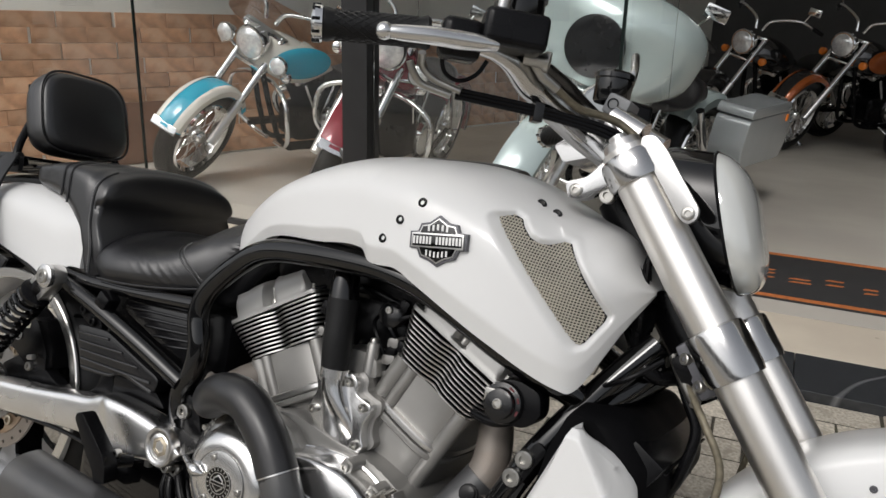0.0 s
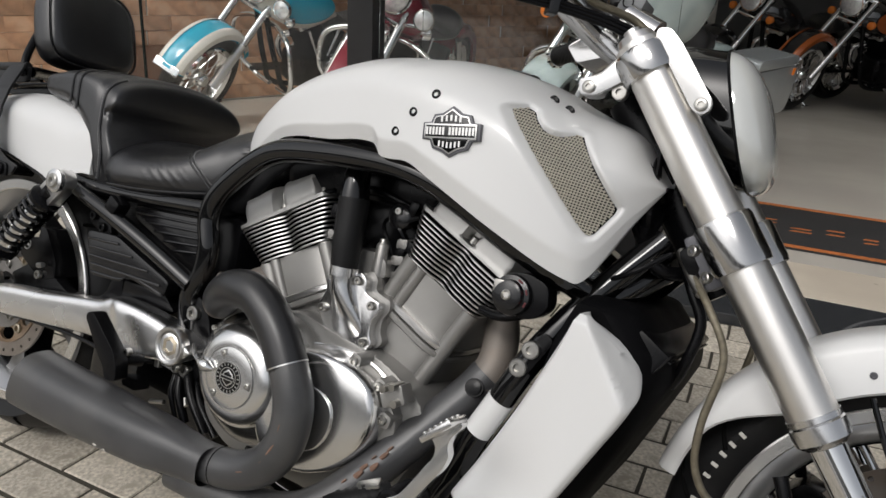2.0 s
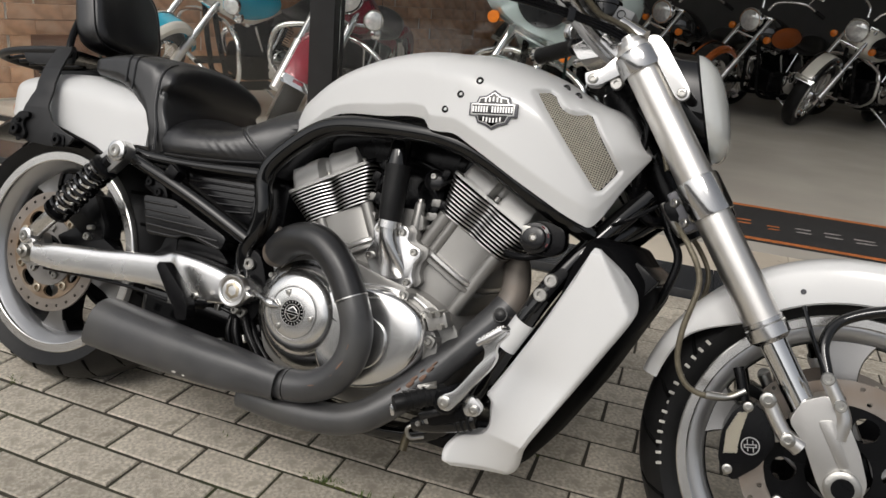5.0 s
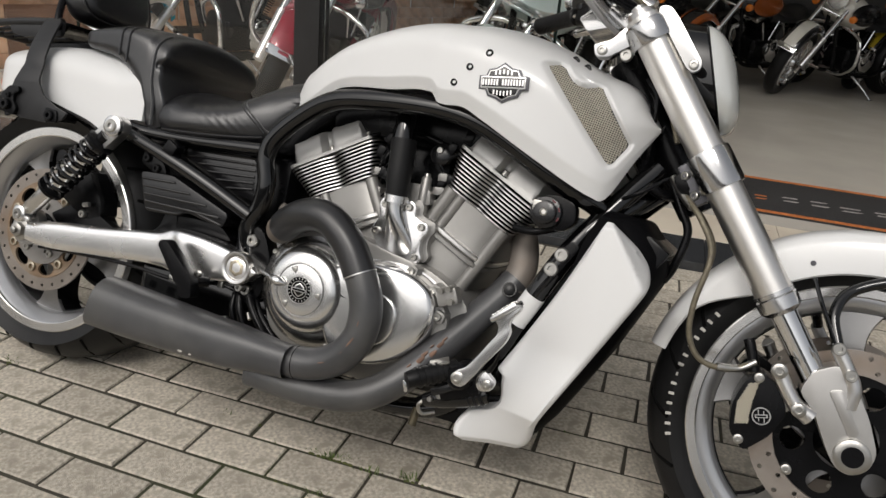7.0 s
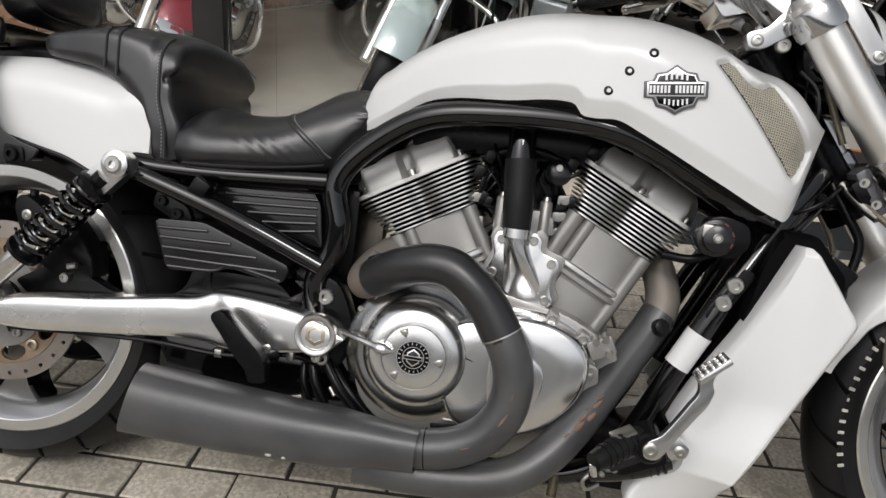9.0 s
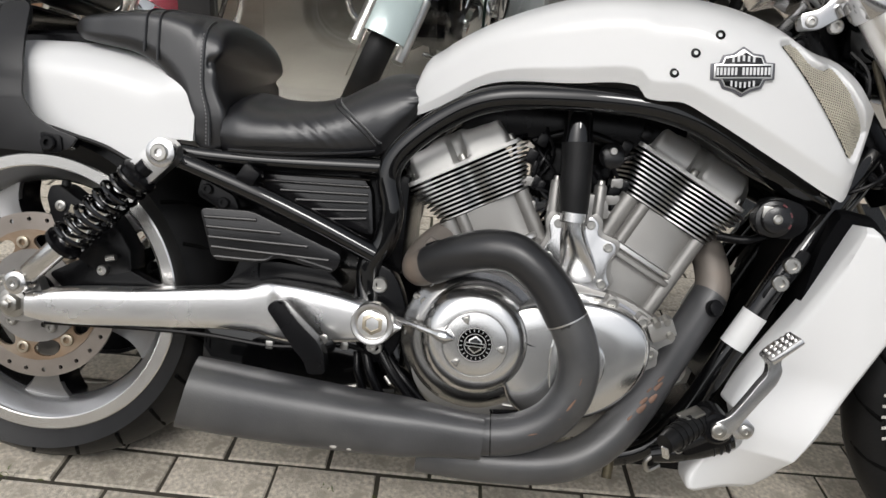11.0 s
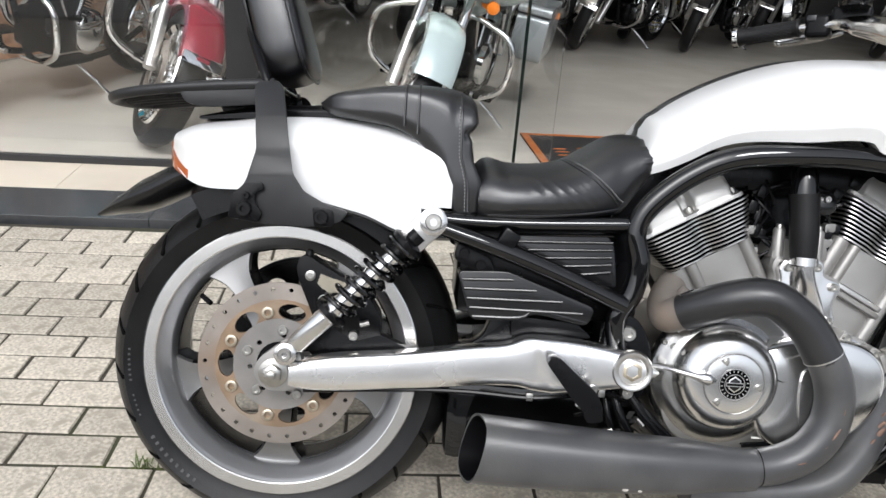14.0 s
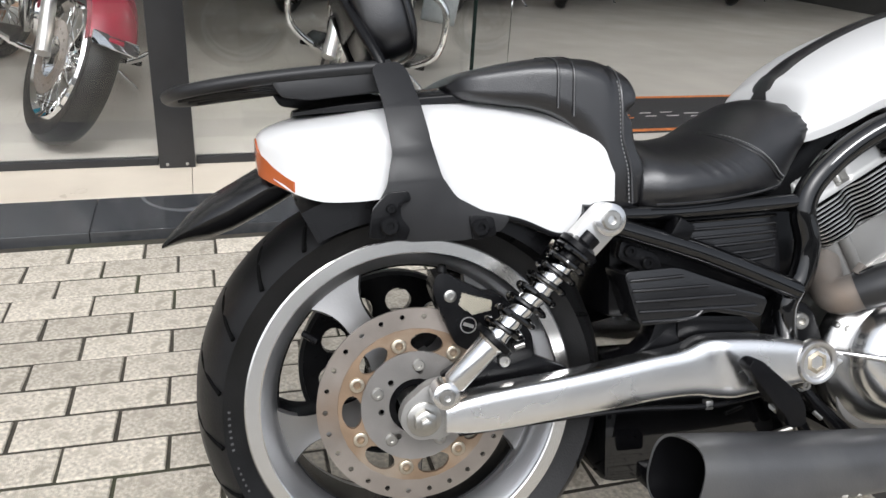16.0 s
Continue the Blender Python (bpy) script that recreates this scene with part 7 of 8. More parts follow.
SOIL = mat("joint sand and soil", (0.045, 0.039, 0.029), 0.95, 0, 0.35, 25, 0.6, 300, alt=(0.042, 0.048, 0.02), altscale=2.2)
bm = bmesh.new()
bm.faces.new([bm.verts.new(p) for p in ((-150, -150, -0.0045), (150, -150, -0.0045), (150, 150, -0.0045), (-150, 150, -0.0045))])
tagged(part("ground", bm, SOIL, smooth=False), "sandy soil showing in the joints of the paving", "ground", kind="structure")

PAVER = mat("grey concrete paver", (0.490, 0.446, 0.373), 0.86, 0, 0.34, 110, 1.0, 420, spec=0.25, alt=(0.355, 0.318, 0.258), altscale=22, rand=0.15)
ROW, LEN = 0.1055, 0.198


def paver_place(k, r):
    """Middle of the block k along row r; the rows were laid slightly bowed."""
    a, b = max(-7, min(9, k)), max(-7, min(14, r))
    return Vector((0.0062 + 0.1918 * k - 0.01115 * r + 0.00021 * a * a + 0.00088 * a * b + 0.00039 * b * b,
                   0.1962 + 0.01123 * k + 0.1038 * r + 0.00046 * a * a + 0.00071 * a * b + 0.00026 * b * b, 0))


def paver_mesh(seed):
    r = random.Random(seed)
    bm = bmesh.new()
    a, b, h = (LEN - 0.0075) / 2, (ROW - 0.0095) / 2, 0.0
    lo = []
    mid = []
    top = []
    for sx, sy in ((-1, -1), (1, -1), (1, 1), (-1, 1)):
        jx, jy = r.uniform(-0.0012, 0.0012), r.uniform(-0.0012, 0.0012)
        lo.append((sx * a + jx, sy * b + jy, -0.02))
        mid.append((sx * a + jx, sy * b + jy, h - 0.0028))
        top.append((sx * (a - 0.0026) + jx, sy * (b - 0.0026) + jy, h + r.uniform(-0.0006, 0.0006)))
    rings(bm, [lo, mid, top], True, False)
    bm.faces.new([v for v in bm.verts][-4:])
    return bm


paver_meshes = []
for s in range(6):
    bm = paver_mesh(s)
    bmesh.ops.recalc_face_normals(bm, faces=bm.faces)
    me = bpy.data.meshes.new("paver")
    bm.to_mesh(me)
    bm.free()
    me.materials.append(PAVER)
    paver_meshes.append(me)
pavement = tagged(new("pavement"), "grey concrete block paving laid in running bond", "pavement", kind="structure")
rnd = random.Random(11)
rest = bmesh.new()
pieces = []
for row in range(-28, 16):
    for k in range(-32, 36):
        kk, rr = k + 0.5 + (0.5 if row % 2 else 0), row + 0.5
        c = paver_place(kk, rr)
        along = paver_place(kk + 0.5, rr) - paver_place(kk - 0.5, rr)
        u, v = c.x, c.y
        if (SHOP.inverted() @ c).y > 1.53:
            continue
        near = -1.35 < u < 1.75 and -0.45 < v < 1.6
        pitch = (paver_place(kk, rr + 0.5) - paver_place(kk, rr - 0.5)).y
        m = Matrix.Translation((u + rnd.uniform(-.0008, .0008), v + rnd.uniform(-.0008, .0008), rnd.uniform(-0.0016, 0.0012))) @ Euler((rnd.gauss(0, 0.004), rnd.gauss(0, 0.004), math.atan2(along.y, along.x) + rnd.gauss(0, 0.004))).to_matrix().to_4x4() @ Matrix.Diagonal((along.length / LEN, pitch / ROW, 1, 1))
        if near:
            pieces.append((m, rnd.randrange(6)))
        elif -5.6 < u < 6.2 and v > -2.7:
            b0 = paver_mesh(rnd.randrange(6))
            b0.transform(m)
            me = bpy.data.meshes.new("join")
            b0.to_mesh(me)
            b0.free()
            rest.from_mesh(me)
            bpy.data.meshes.remove(me)
tagged(part("outer_pavers", rest, PAVER, pavement, smooth=False), kind="stuff")

GRANITE = mat("dark polished granite", (0.035, 0.037, 0.04), 0.16, 0, 0.25, 30, 0.03, 500, alt=(0.055, 0.057, 0.06), altscale=1.6)
gn, gl = GRANITE.node_tree.nodes, GRANITE.node_tree.links
vein, peak, over = gn.new("ShaderNodeTexNoise"), gn.new("ShaderNodeValToRGB"), gn.new("ShaderNodeMixRGB")
vein.inputs["Scale"].default_value, vein.inputs["Detail"].default_value, vein.inputs["Distortion"].default_value = 1.1, 1.0, 0.5
gl.new([q for q in gn if q.type == "TEX_COORD"][0].outputs["Object"], vein.inputs["Vector"])
peak.color_ramp.elements[0].position, peak.color_ramp.elements[1].position = 0.578, 0.592
peak.color_ramp.elements[0].color, peak.color_ramp.elements[1].color = (0, 0, 0, 1), (0, 0, 0, 1)
peak.color_ramp.elements.new(0.585).color = (0.55, 0.55, 0.55, 1)
gl.new(vein.outputs["Fac"], peak.inputs["Fac"])
base = gn["Principled BSDF"].inputs["Base Color"]
gl.new(base.links[0].from_socket, over.inputs[1])
over.inputs[2].default_value = (0.26, 0.26, 0.265, 1)
gl.new(peak.outputs["Color"], over.inputs[0])
gl.new(over.outputs[0], base)
CREAMTILE = mat("cream threshold tile", (0.62, 0.55, 0.45), 0.30, 0, 0.06, 5, 0.05, 300, alt=(0.56, 0.49, 0.40), altscale=2.0)
FLOOR = mat("beige showroom floor", (0.49, 0.46, 0.41), 0.24, 0, 0.06, 2, 0.02, 200, alt=(0.455, 0.425, 0.38), altscale=0.9)
FRAMEBLACK = mat("black powder-coated steel", (0.018, 0.018, 0.019), 0.4, 0, 0.15, 12, 0.1, 300)
kerb = tagged(new("threshold"), "dark granite and cream tile threshold of the showroom", "threshold", kind="structure")
kerb.matrix_basis = SHOP
for i in range(14):
    u = -4.2 + 0.72 * i
    part("granite_slab", prism([(u + 0.001, 1.515), (u + 0.719, 1.515), (u + 0.719, 1.807), (u + 0.001, 1.807)], -0.02, 0.030, 0.0015, plane="xy", segs=1), GRANITE, kerb, smooth=False)
    part("cream_tile", prism([(u + 0.301, 1.810), (u + 1.019, 1.810), (u + 1.019, 2.175), (u + 0.301, 2.175)], -0.02, 0.030, 0.001, plane="xy", segs=1), CREAMTILE, kerb, smooth=False)
floor = tagged(put(part("floor", prism([(-5, 2.177), (9, 2.177), (9, 12), (-5, 12)], -0.02, 0.0295, plane="xy"), FLOOR, smooth=False), SHOP), "smooth beige tiled showroom floor", "floor", kind="structure")

# ---- showroom shell ----
# assumed window top, out of view; its height shades the left of the showroom
LINTEL = 2.65
PLASTER = mat("white painted wall", (0.72, 0.71, 0.66), 0.8, 0, 0.05, 3, 0.1, 200)
DARKWALL = mat("charcoal back wall", (0.055, 0.054, 0.052), 0.7, 0, 0.2, 3, 0.1, 200)
tagged(put(part("wall_back", prism([(-5, 10.2), (9, 10.2), (9, 10.4), (-5, 10.4)], 0, 4.9, plane="xy"), DARKWALL, smooth=False), SHOP), "charcoal painted back wall of the showroom", "wall", kind="structure")
tagged(put(part("wall_east", prism([(7.5, 2.1), (7.7, 2.1), (7.7, 10.4), (7.5, 10.4)], 0, 4.9, plane="xy"), DARKWALL, smooth=False), SHOP), "charcoal side wall of the showroom", "wall", kind="structure")
tagged(put(part("ceiling", prism([(-5, 1.9), (9, 1.9), (9, 10.4), (-5, 10.4)], 4.8, 5.0, plane="xy"), mat("white ceiling", (0.74, 0.74, 0.72), 0.8), smooth=False), SHOP), "plain white showroom ceiling", "ceiling", kind="structure")
# both upper walls are unseen: low blocks daylight, high lets it in
tagged(put(part("wall_front", prism([(-6, 2.05), (0.812, 2.05), (0.812, 2.25), (-6, 2.25)], LINTEL, 6.2, plane="xy"), PLASTER, smooth=False), SHOP), "unseen wall above the shop window, set low to block daylight", "wall", kind="structure")
tagged(put(part("wall_over_door", prism([(0.813, 2.05), (9, 2.05), (9, 2.25), (0.813, 2.25)], 4.6, 6.2, plane="xy"), PLASTER, smooth=False), SHOP), "unseen wall above the wide showroom entrance, set high for daylight", "wall", kind="structure")
# brick-tiled side wall
WALLW = Matrix.Translation((-2.78, 3.55, 0)) @ Matrix.Rotation(radians(-17), 4, "Z")
wall = tagged(put(part("wall_west", prism([(-0.2, -3.0), (0, -3.0), (0, 7.5), (-0.2, 7.5)], 0.0, 4.9, plane="xy"), PLASTER, smooth=False), WALLW), "side wall with brown brick tiles below white paint", "wall", kind="structure")
BRICK = mat("brown brick tile", (0.47, 0.265, 0.155), 0.75, 0, 0.28, 14, 0.5, 160, alt=(0.56, 0.36, 0.235), altscale=6, rand=0.22)
brick_meshes = []
for s in range(4):
    r = random.Random(s)
    bm = box((0.012 + r.uniform(0, 0.004), 0.345, 0.0985), Matrix.Translation((0.004, 0, 0)), 0.003, segs=1)
    me = bpy.data.meshes.new("brick")
    bm.to_mesh(me)
    bm.free()
    me.materials.append(BRICK)
    brick_meshes.append(me)

# ---- shop front ----
GLASS = glassy("shop window glass", (0.985, 0.993, 0.99))
GEDGE = mat("dark green glass edge", (0.006, 0.012, 0.010), 0.15, 0, 0.1, 20, 0)


def window(name, u0, u1, edges):
    w = tagged(new(name), "tall clear shop window pane with a dark bottom channel", "window", kind="structure")
    w.matrix_basis = SHOP
    pane = part("pane", prism([(u0, 2.148), (u1, 2.148), (u1, 2.158), (u0, 2.158)], 0.05, LINTEL, plane="xy"), GLASS, w, smooth=False)
    pane.visible_shadow = False
    part("bottom_channel", prism([(u0, 2.135), (u1, 2.135), (u1, 2.171), (u0, 2.171)], 0.0296, 0.058, 0.002, plane="xy"), FRAMEBLACK, w)
    for e in edges:
        part("glass_edge", prism([(e - 0.006, 2.1455), (e + 0.006, 2.1455), (e + 0.006, 2.1605), (e - 0.006, 2.1605)], 0.058, LINTEL, plane="xy"), GEDGE, w, smooth=False)
    return w


window("window_1", -3.25, -1.690, ())
window("window_2", -1.682, -0.418, (-1.686,))
window("window_3", -0.282, 0.800, (0.804,))
door_g = tagged(new("glass_door"), "clear sliding glass door standing open behind the window", "door", kind="structure")
door_g.matrix_basis = SHOP
p = part("pane", prism([(-0.10, 2.215), (0.985, 2.215), (0.985, 2.225), (-0.10, 2.225)], 0.04, LINTEL - 0.004, plane="xy"), GLASS, door_g, smooth=False)
p.visible_shadow = False
for u, nm in ((-0.35, "window_post"), (-3.3, "window_post")):
    post = tagged(put(part(nm, prism([(u - 0.064, 2.095), (u + 0.064, 2.095), (u + 0.064, 2.21), (u - 0.064, 2.21)], 0.030, LINTEL, 0.003, plane="xy"), FRAMEBLACK), SHOP), "black steel post between the shop windows", "post", kind="structure")
    for du in (-0.035, 0.035):
        part("foot_screw", lathe([(0, 0.006), (0.003, 0.006), (0.004, 0.004)], (u + du, 2.095, 0.045), (0, -1, 0), 10), BOLT, post)

# ---- door mat ----
MATF = mat("black coir mat", (0.022, 0.021, 0.021), 0.95, 0, 0.4, 60, 0.8, 500)
ORANGE = mat("burnt orange mat fibre", (0.42, 0.13, 0.03), 0.95, 0, 0.3, 50, 0.8, 500)
GREYF = mat("worn grey mat print", (0.30, 0.28, 0.27), 0.95, 0, 0.3, 50, 0.8, 500)
doormat = tagged(put(part("door_mat", prism([(1.00, 2.33), (3.30, 2.33), (3.30, 3.00), (1.00, 3.00)], 0.030, 0.040, 0.002, plane="xy"), MATF), SHOP), "black entrance mat with burnt orange border and worn print", "mat")
for o in ([(1.00, 2.33), (3.30, 2.33), (3.30, 2.365), (1.00, 2.365)], [(1.00, 2.965), (3.30, 2.965), (3.30, 3.00), (1.00, 3.00)], [(1.00, 2.365), (1.04, 2.365), (1.04, 2.965), (1.00, 2.965)], [(3.26, 2.365), (3.30, 2.365), (3.30, 2.965), (3.26, 2.965)]):
    part("mat_border", prism(o, 0.040, 0.0425, 0.001, plane="xy"), ORANGE, doormat)
rnd = random.Random(9)
for k in range(15):
    u = 1.15 + 0.135 * k
    w = 0.030 + 0.02 * rnd.random()
    v = 2.645 + rnd.uniform(-0.03, 0.03)
    for n in range(3 if k < 3 else 2):
        vv = v + 0.055 * (n - 1) + rnd.uniform(-0.008, 0.008)
        part("mat_print_bar", prism(round_outline([(u - w, vv - 0.009), (u + w * rnd.uniform(0.4, 1), vv - 0.007), (u + w, vv + 0.008), (u - w * rnd.uniform(0.4, 1), vv + 0.009)], 0.005), 0.040, 0.0415, plane="xy"), ORANGE if k < 6 else GREYF, doormat)
# dark low panel and things beside the brick wall
WOOD = mat("dark brown wooden board", (0.12, 0.055, 0.03), 0.5, 0, 0.3, 4, 0.2, 120)
tagged(put(part("low_board", box((0.03, 0.9, 0.42), Matrix.Translation((0.05, -0.62, 0.245)), 0.005), WOOD), WALLW), "dark brown board leaning against the brick wall", "board")

# ---- weeds in the joints ----
GREEN = mat("weed blades", (0.085, 0.12, 0.03), 0.7, 0, 0.3, 40, 0)
MOSS = mat("moss in the joints", (0.075, 0.085, 0.022), 0.95, 0, 0.4, 60, 0.8, 400)
WEEDS = ((-0.298, 0.181, 26, 0.03), (-0.059, -0.008, 10, 0.015), (0.795, 0.051, 14, 0.012), (0.885, 0.036, 16, 0.018), (0.959, 0.057, 16, 0.018), (0.831, -0.073, 14, 0.015), (0.501, 0.064, 8, 0.010), (0.788, 0.040, 22, 0.006), (0.825, 0.060, 18, 0.006), (0.752, 0.046, 12, 0.006), (1.215, 0.385, 12, 0.007))
rnd = random.Random(5)
bm = bmesh.new()
for cx, cy, n, h in WEEDS:
    for i in range(n):
        a, s = rnd.uniform(0, 6.28), rnd.uniform(0.4, 1.0)
        bx, by = cx + rnd.gauss(0, 0.012), cy + rnd.gauss(0, 0.005)
        tip = Vector((bx + math.cos(a) * h * s * 1.1, by + math.sin(a) * h * s * 1.1, h * s * 0.8))
        base = Vector((bx, by, -0.008))
        mid = base.lerp(tip, 0.5) + Vector((0, 0, h * 0.25))
        side = Vector((-math.sin(a), math.cos(a), 0)) * 0.0014
        v = [bm.verts.new(q) for q in (base - side, base + side, mid + side, mid - side, tip)]
        bm.faces.new(v[:4])
        bm.faces.new((v[3], v[2], v[4]))
tagged(part("weeds", bm, GREEN, smooth=False), "small green grass tufts growing in the paving joints", "weeds", kind="stuff")
bm = bmesh.new()
for cx, cy, n, h in WEEDS:
    for i in range(n // 2):
        t = rnd.gauss(0, 0.055)
        p = PAVE.to_3x3() @ Vector((t, rnd.gauss(0, 0.002), 0))
        bmesh.ops.create_icosphere(bm, subdivisions=1, radius=1, matrix=Matrix.Translation((cx + p.x, cy + p.y, -0.005)) @ Matrix.Diagonal((rnd.uniform(.004, .010), rnd.uniform(.003, .005), 0.004, 1)))
tagged(part("moss", bm, MOSS), "green moss along the paving joints", "moss", kind="stuff")

# ---- unseen far side behind the walk, added for light and reflections ----
BLOCKGREY = mat("grey of the reflection block", (0.45, 0.44, 0.42), 0.85, 0, 0.25, 0.8, 0.2, 30)
DARKPANE = mat("dark pane of the reflection block", (0.02, 0.022, 0.025), 0.08, 0, 0.2, 3, 0)
# made-up block with dark panes, sized for what the metal and paint reflect
opposite = tagged(part("opposite_building", prism([(-26, -19.0), (28, -19.0), (28, -16.2), (-26, -16.2)], 0, 3.4, plane="xy"), BLOCKGREY, smooth=False), "unseen grey block added to shape the reflections", "building", kind="structure")
for k in range(13):
    for zf in (0.9,):
        part("reflection_pane", box((1.6, 0.06, 1.5), pose(-24 + 4 * k, -16.2, zf + 0.8), 0.01), DARKPANE, opposite)
# unseen street, made pale so that the metal's lower sides reflect more light
PALESTREET = mat("pale reflecting street", (0.30, 0.29, 0.27), 0.9, 0, 0.2, 4, 0.5, 120)
tagged(part("road", prism([(-60, -18.2), (60, -18.2), (60, -2.9), (-60, -2.9)], -0.05, -0.002, plane="xy"), PALESTREET, smooth=False), "unseen pale street added to brighten the metal's reflections", "road", kind="structure")


# ---- motorcycles inside the showroom ----
PAINTS = {
    "turquoise": mat("turquoise paint", (0.02, 0.36, 0.52), 0.2, 0, 0.05, 5, 0.02, 200, coat=0.8),
    "ivory": mat("ivory paint", (0.72, 0.70, 0.63), 0.2, 0, 0.04, 5, 0.02, 200, coat=0.8),
    "wine": mat("wine red paint", (0.20, 0.015, 0.03), 0.2, 0.1, 0.1, 5, 0.02, 200, coat=0.8),
    "mint": mat("pale mint silver paint", (0.44, 0.52, 0.51), 0.22, 0.25, 0.05, 5, 0.02, 200, coat=0.8),
    "silver": mat("silver grey paint", (0.40, 0.43, 0.44), 0.25, 0.4, 0.05, 5, 0.02, 200, coat=0.6),
    "black": mat("deep black paint", (0.010, 0.010, 0.011), 0.15, 0, 0.1, 5, 0.02, 200, coat=0.8),
    "copper": mat("copper orange paint", (0.40, 0.10, 0.02), 0.25, 0.3, 0.1, 5, 0.02, 200, coat=0.8),
    "yellow": mat("yellow paint", (0.60, 0.42, 0.03), 0.25, 0, 0.1, 5, 0.02, 200, coat=0.8),
}
LAMPGLASS = mat("round lamp glass", (0.75, 0.76, 0.76), 0.08, 0.5, 0.2, 40, 0.05, 120, coat=0.5)
DARKLAMP = mat("dark smoked lamp bowl", (0.10, 0.085, 0.085), 0.12, 0.6, 0.3, 12, 0, coat=0.6)
INDICATOR = mat("orange indicator lens", (0.75, 0.20, 0.02), 0.15, 0, 0.05, 20, 0)


def cruiser(paint, trim, label, steer=22, fairing=False, bags=False, lamps=True, guard=True, screen=False, fork_out=0.0, fender=None, group="motorcycles in the showroom"):
    """A parked cruiser, x ahead, built upright on z = 0, leaning when placed."""
    root = tagged(new("cruiser_motorcycle"), label, "motorcycle", group)
    A, B = PAINTS[paint], PAINTS[trim]
    fx, rr = 1.62 + fork_out, 0.325
    st = Matrix.Translation((fx - 0.05, 0, rr)) @ Matrix.Rotation(radians(steer), 4, Vector((-0.46, 0, 0.635))) @ Matrix.Translation((0.05 - fx, 0, -rr))

    def add(name, bm, m, lab="", turn=False, parent=None):
        if turn:
            bm.transform(st)
        return part(name, bm, m, parent or root, lab)

    def a_wheel(x, half, turn, name):
        w = add(name, lathe([(-half, rr - 0.095), (-half * 0.8, rr - 0.085), (half * 0.8, rr - 0.085), (half, rr - 0.095), (half * 0.7, rr - 0.115), (-half * 0.7, rr - 0.115)], (x, 0, rr), "y", 48, closed=True), CHROME, turn=turn)
        add("tyre", lathe([(-half * 0.7, rr - 0.09), (-half, rr - 0.06), (-half * 0.95, rr - 0.025), (-half * 0.5, rr - 0.004), (0, rr), (half * 0.5, rr - 0.004), (half * 0.95, rr - 0.025), (half, rr - 0.06), (half * 0.7, rr - 0.09)], (x, 0, rr), "y", 48, closed=True), RUBBER, turn=turn, parent=w)
        add("hub", lathe([(-half * 0.9, 0.03), (-half * 0.5, 0.045), (half * 0.5, 0.045), (half * 0.9, 0.03)], (x, 0, rr), "y", 20), CHROME, turn=turn, parent=w)
        bm = bmesh.new()
        for i in range(36):
            a = 2 * math.pi * i / 36
            b = a + (0.35 if i % 2 else -0.35)
            s = 1 if i % 4 < 2 else -1
            tube([(x + 0.04 * math.cos(a), s * half * 0.5, rr + 0.04 * math.sin(a)), (x + (rr - 0.11) * math.cos(b), 0, rr + (rr - 0.11) * math.sin(b))], 0.0022, 5, 0, bm)
        tagged(add("wire_spokes", bm, CHROME, turn=turn, parent=w), kind="stuff")
        return w
    fw = a_wheel(fx, 0.058, True, "front_wheel")
    add("brake_disc", drilled(0.08, 0.145, -0.078, 0.005, [(0.08, 0.145, 18, 0.006, 0, 0)], (fx, rr)), STEEL, turn=True, parent=fw)
    a_wheel(0.02, 0.075, False, "rear_wheel")
    # fork, clamps, lamps, bars: turned with the wheel
    hx, hz = fx - 0.46 - fork_out * 0.4, 0.96
    for s in (-1, 1):
        add("fork_tube", tube([(fx - 0.005, s * 0.105, rr), (fx - 0.005 - (fx - hx) * 0.40, s * 0.105, rr + (hz - rr) * 0.40)], 0.028, 16, 0), ALU, turn=True)
        add("fork_tube", tube([(fx - 0.005 - (fx - hx) * 0.38, s * 0.105, rr + (hz - rr) * 0.38), (hx, s * 0.105, hz)], 0.022, 16, 0), CHROME, turn=True)
        add("handlebar", tube([(hx - 0.02, s * 0.03, hz + 0.05), (hx - 0.04, s * 0.08, hz + 0.14), (hx - 0.10, s * 0.28, hz + 0.20), (hx - 0.24, s * 0.38, hz + 0.15)], 0.0125, 12), CHROME, turn=True)
        add("grip", tube([(hx - 0.20, s * 0.36, hz + 0.165), (hx - 0.30, s * 0.41, hz + 0.125)], 0.019, 12, 0), RUBBER, turn=True)
        add("mirror", box((0.02, 0.11, 0.065), Matrix.Translation((hx - 0.14, s * 0.36, hz + 0.30)), 0.015), CHROME, turn=True)
        add("mirror_stem", tube([(hx - 0.14, s * 0.30, hz + 0.20), (hx - 0.13, s * 0.34, hz + 0.28)], 0.006, 8, 0), CHROME, turn=True)
        add("indicator", lathe([(0, 0.012), (0.004, 0.030), (0.035, 0.032), (0.043, 0.022), (0.046, 0)], (hx + 0.06, s * (0.25 if lamps else 0.19), hz - 0.17), "x", 18), INDICATOR if not lamps else CHROME, turn=True)
        if lamps:
            add("spot_lamp", lathe([(-0.08, 0.0), (-0.075, 0.03), (-0.02, 0.058), (0.0, 0.060), (0.006, 0.056)], (hx + 0.14, s * 0.205, hz - 0.10), "x", 28), CHROME, turn=True)
            add("spot_glass", lathe([(0.003, 0.055), (0.012, 0.045), (0.018, 0.0)], (hx + 0.14, s * 0.205, hz - 0.10), "x", 28), LAMPGLASS, turn=True)
            add("lamp_bar", tube([(hx + 0.08, 0, hz - 0.17), (hx + 0.09, s * 0.10, hz - 0.18), (hx + 0.09, s * 0.20, hz - 0.15)], 0.012, 10), CHROME, turn=True)
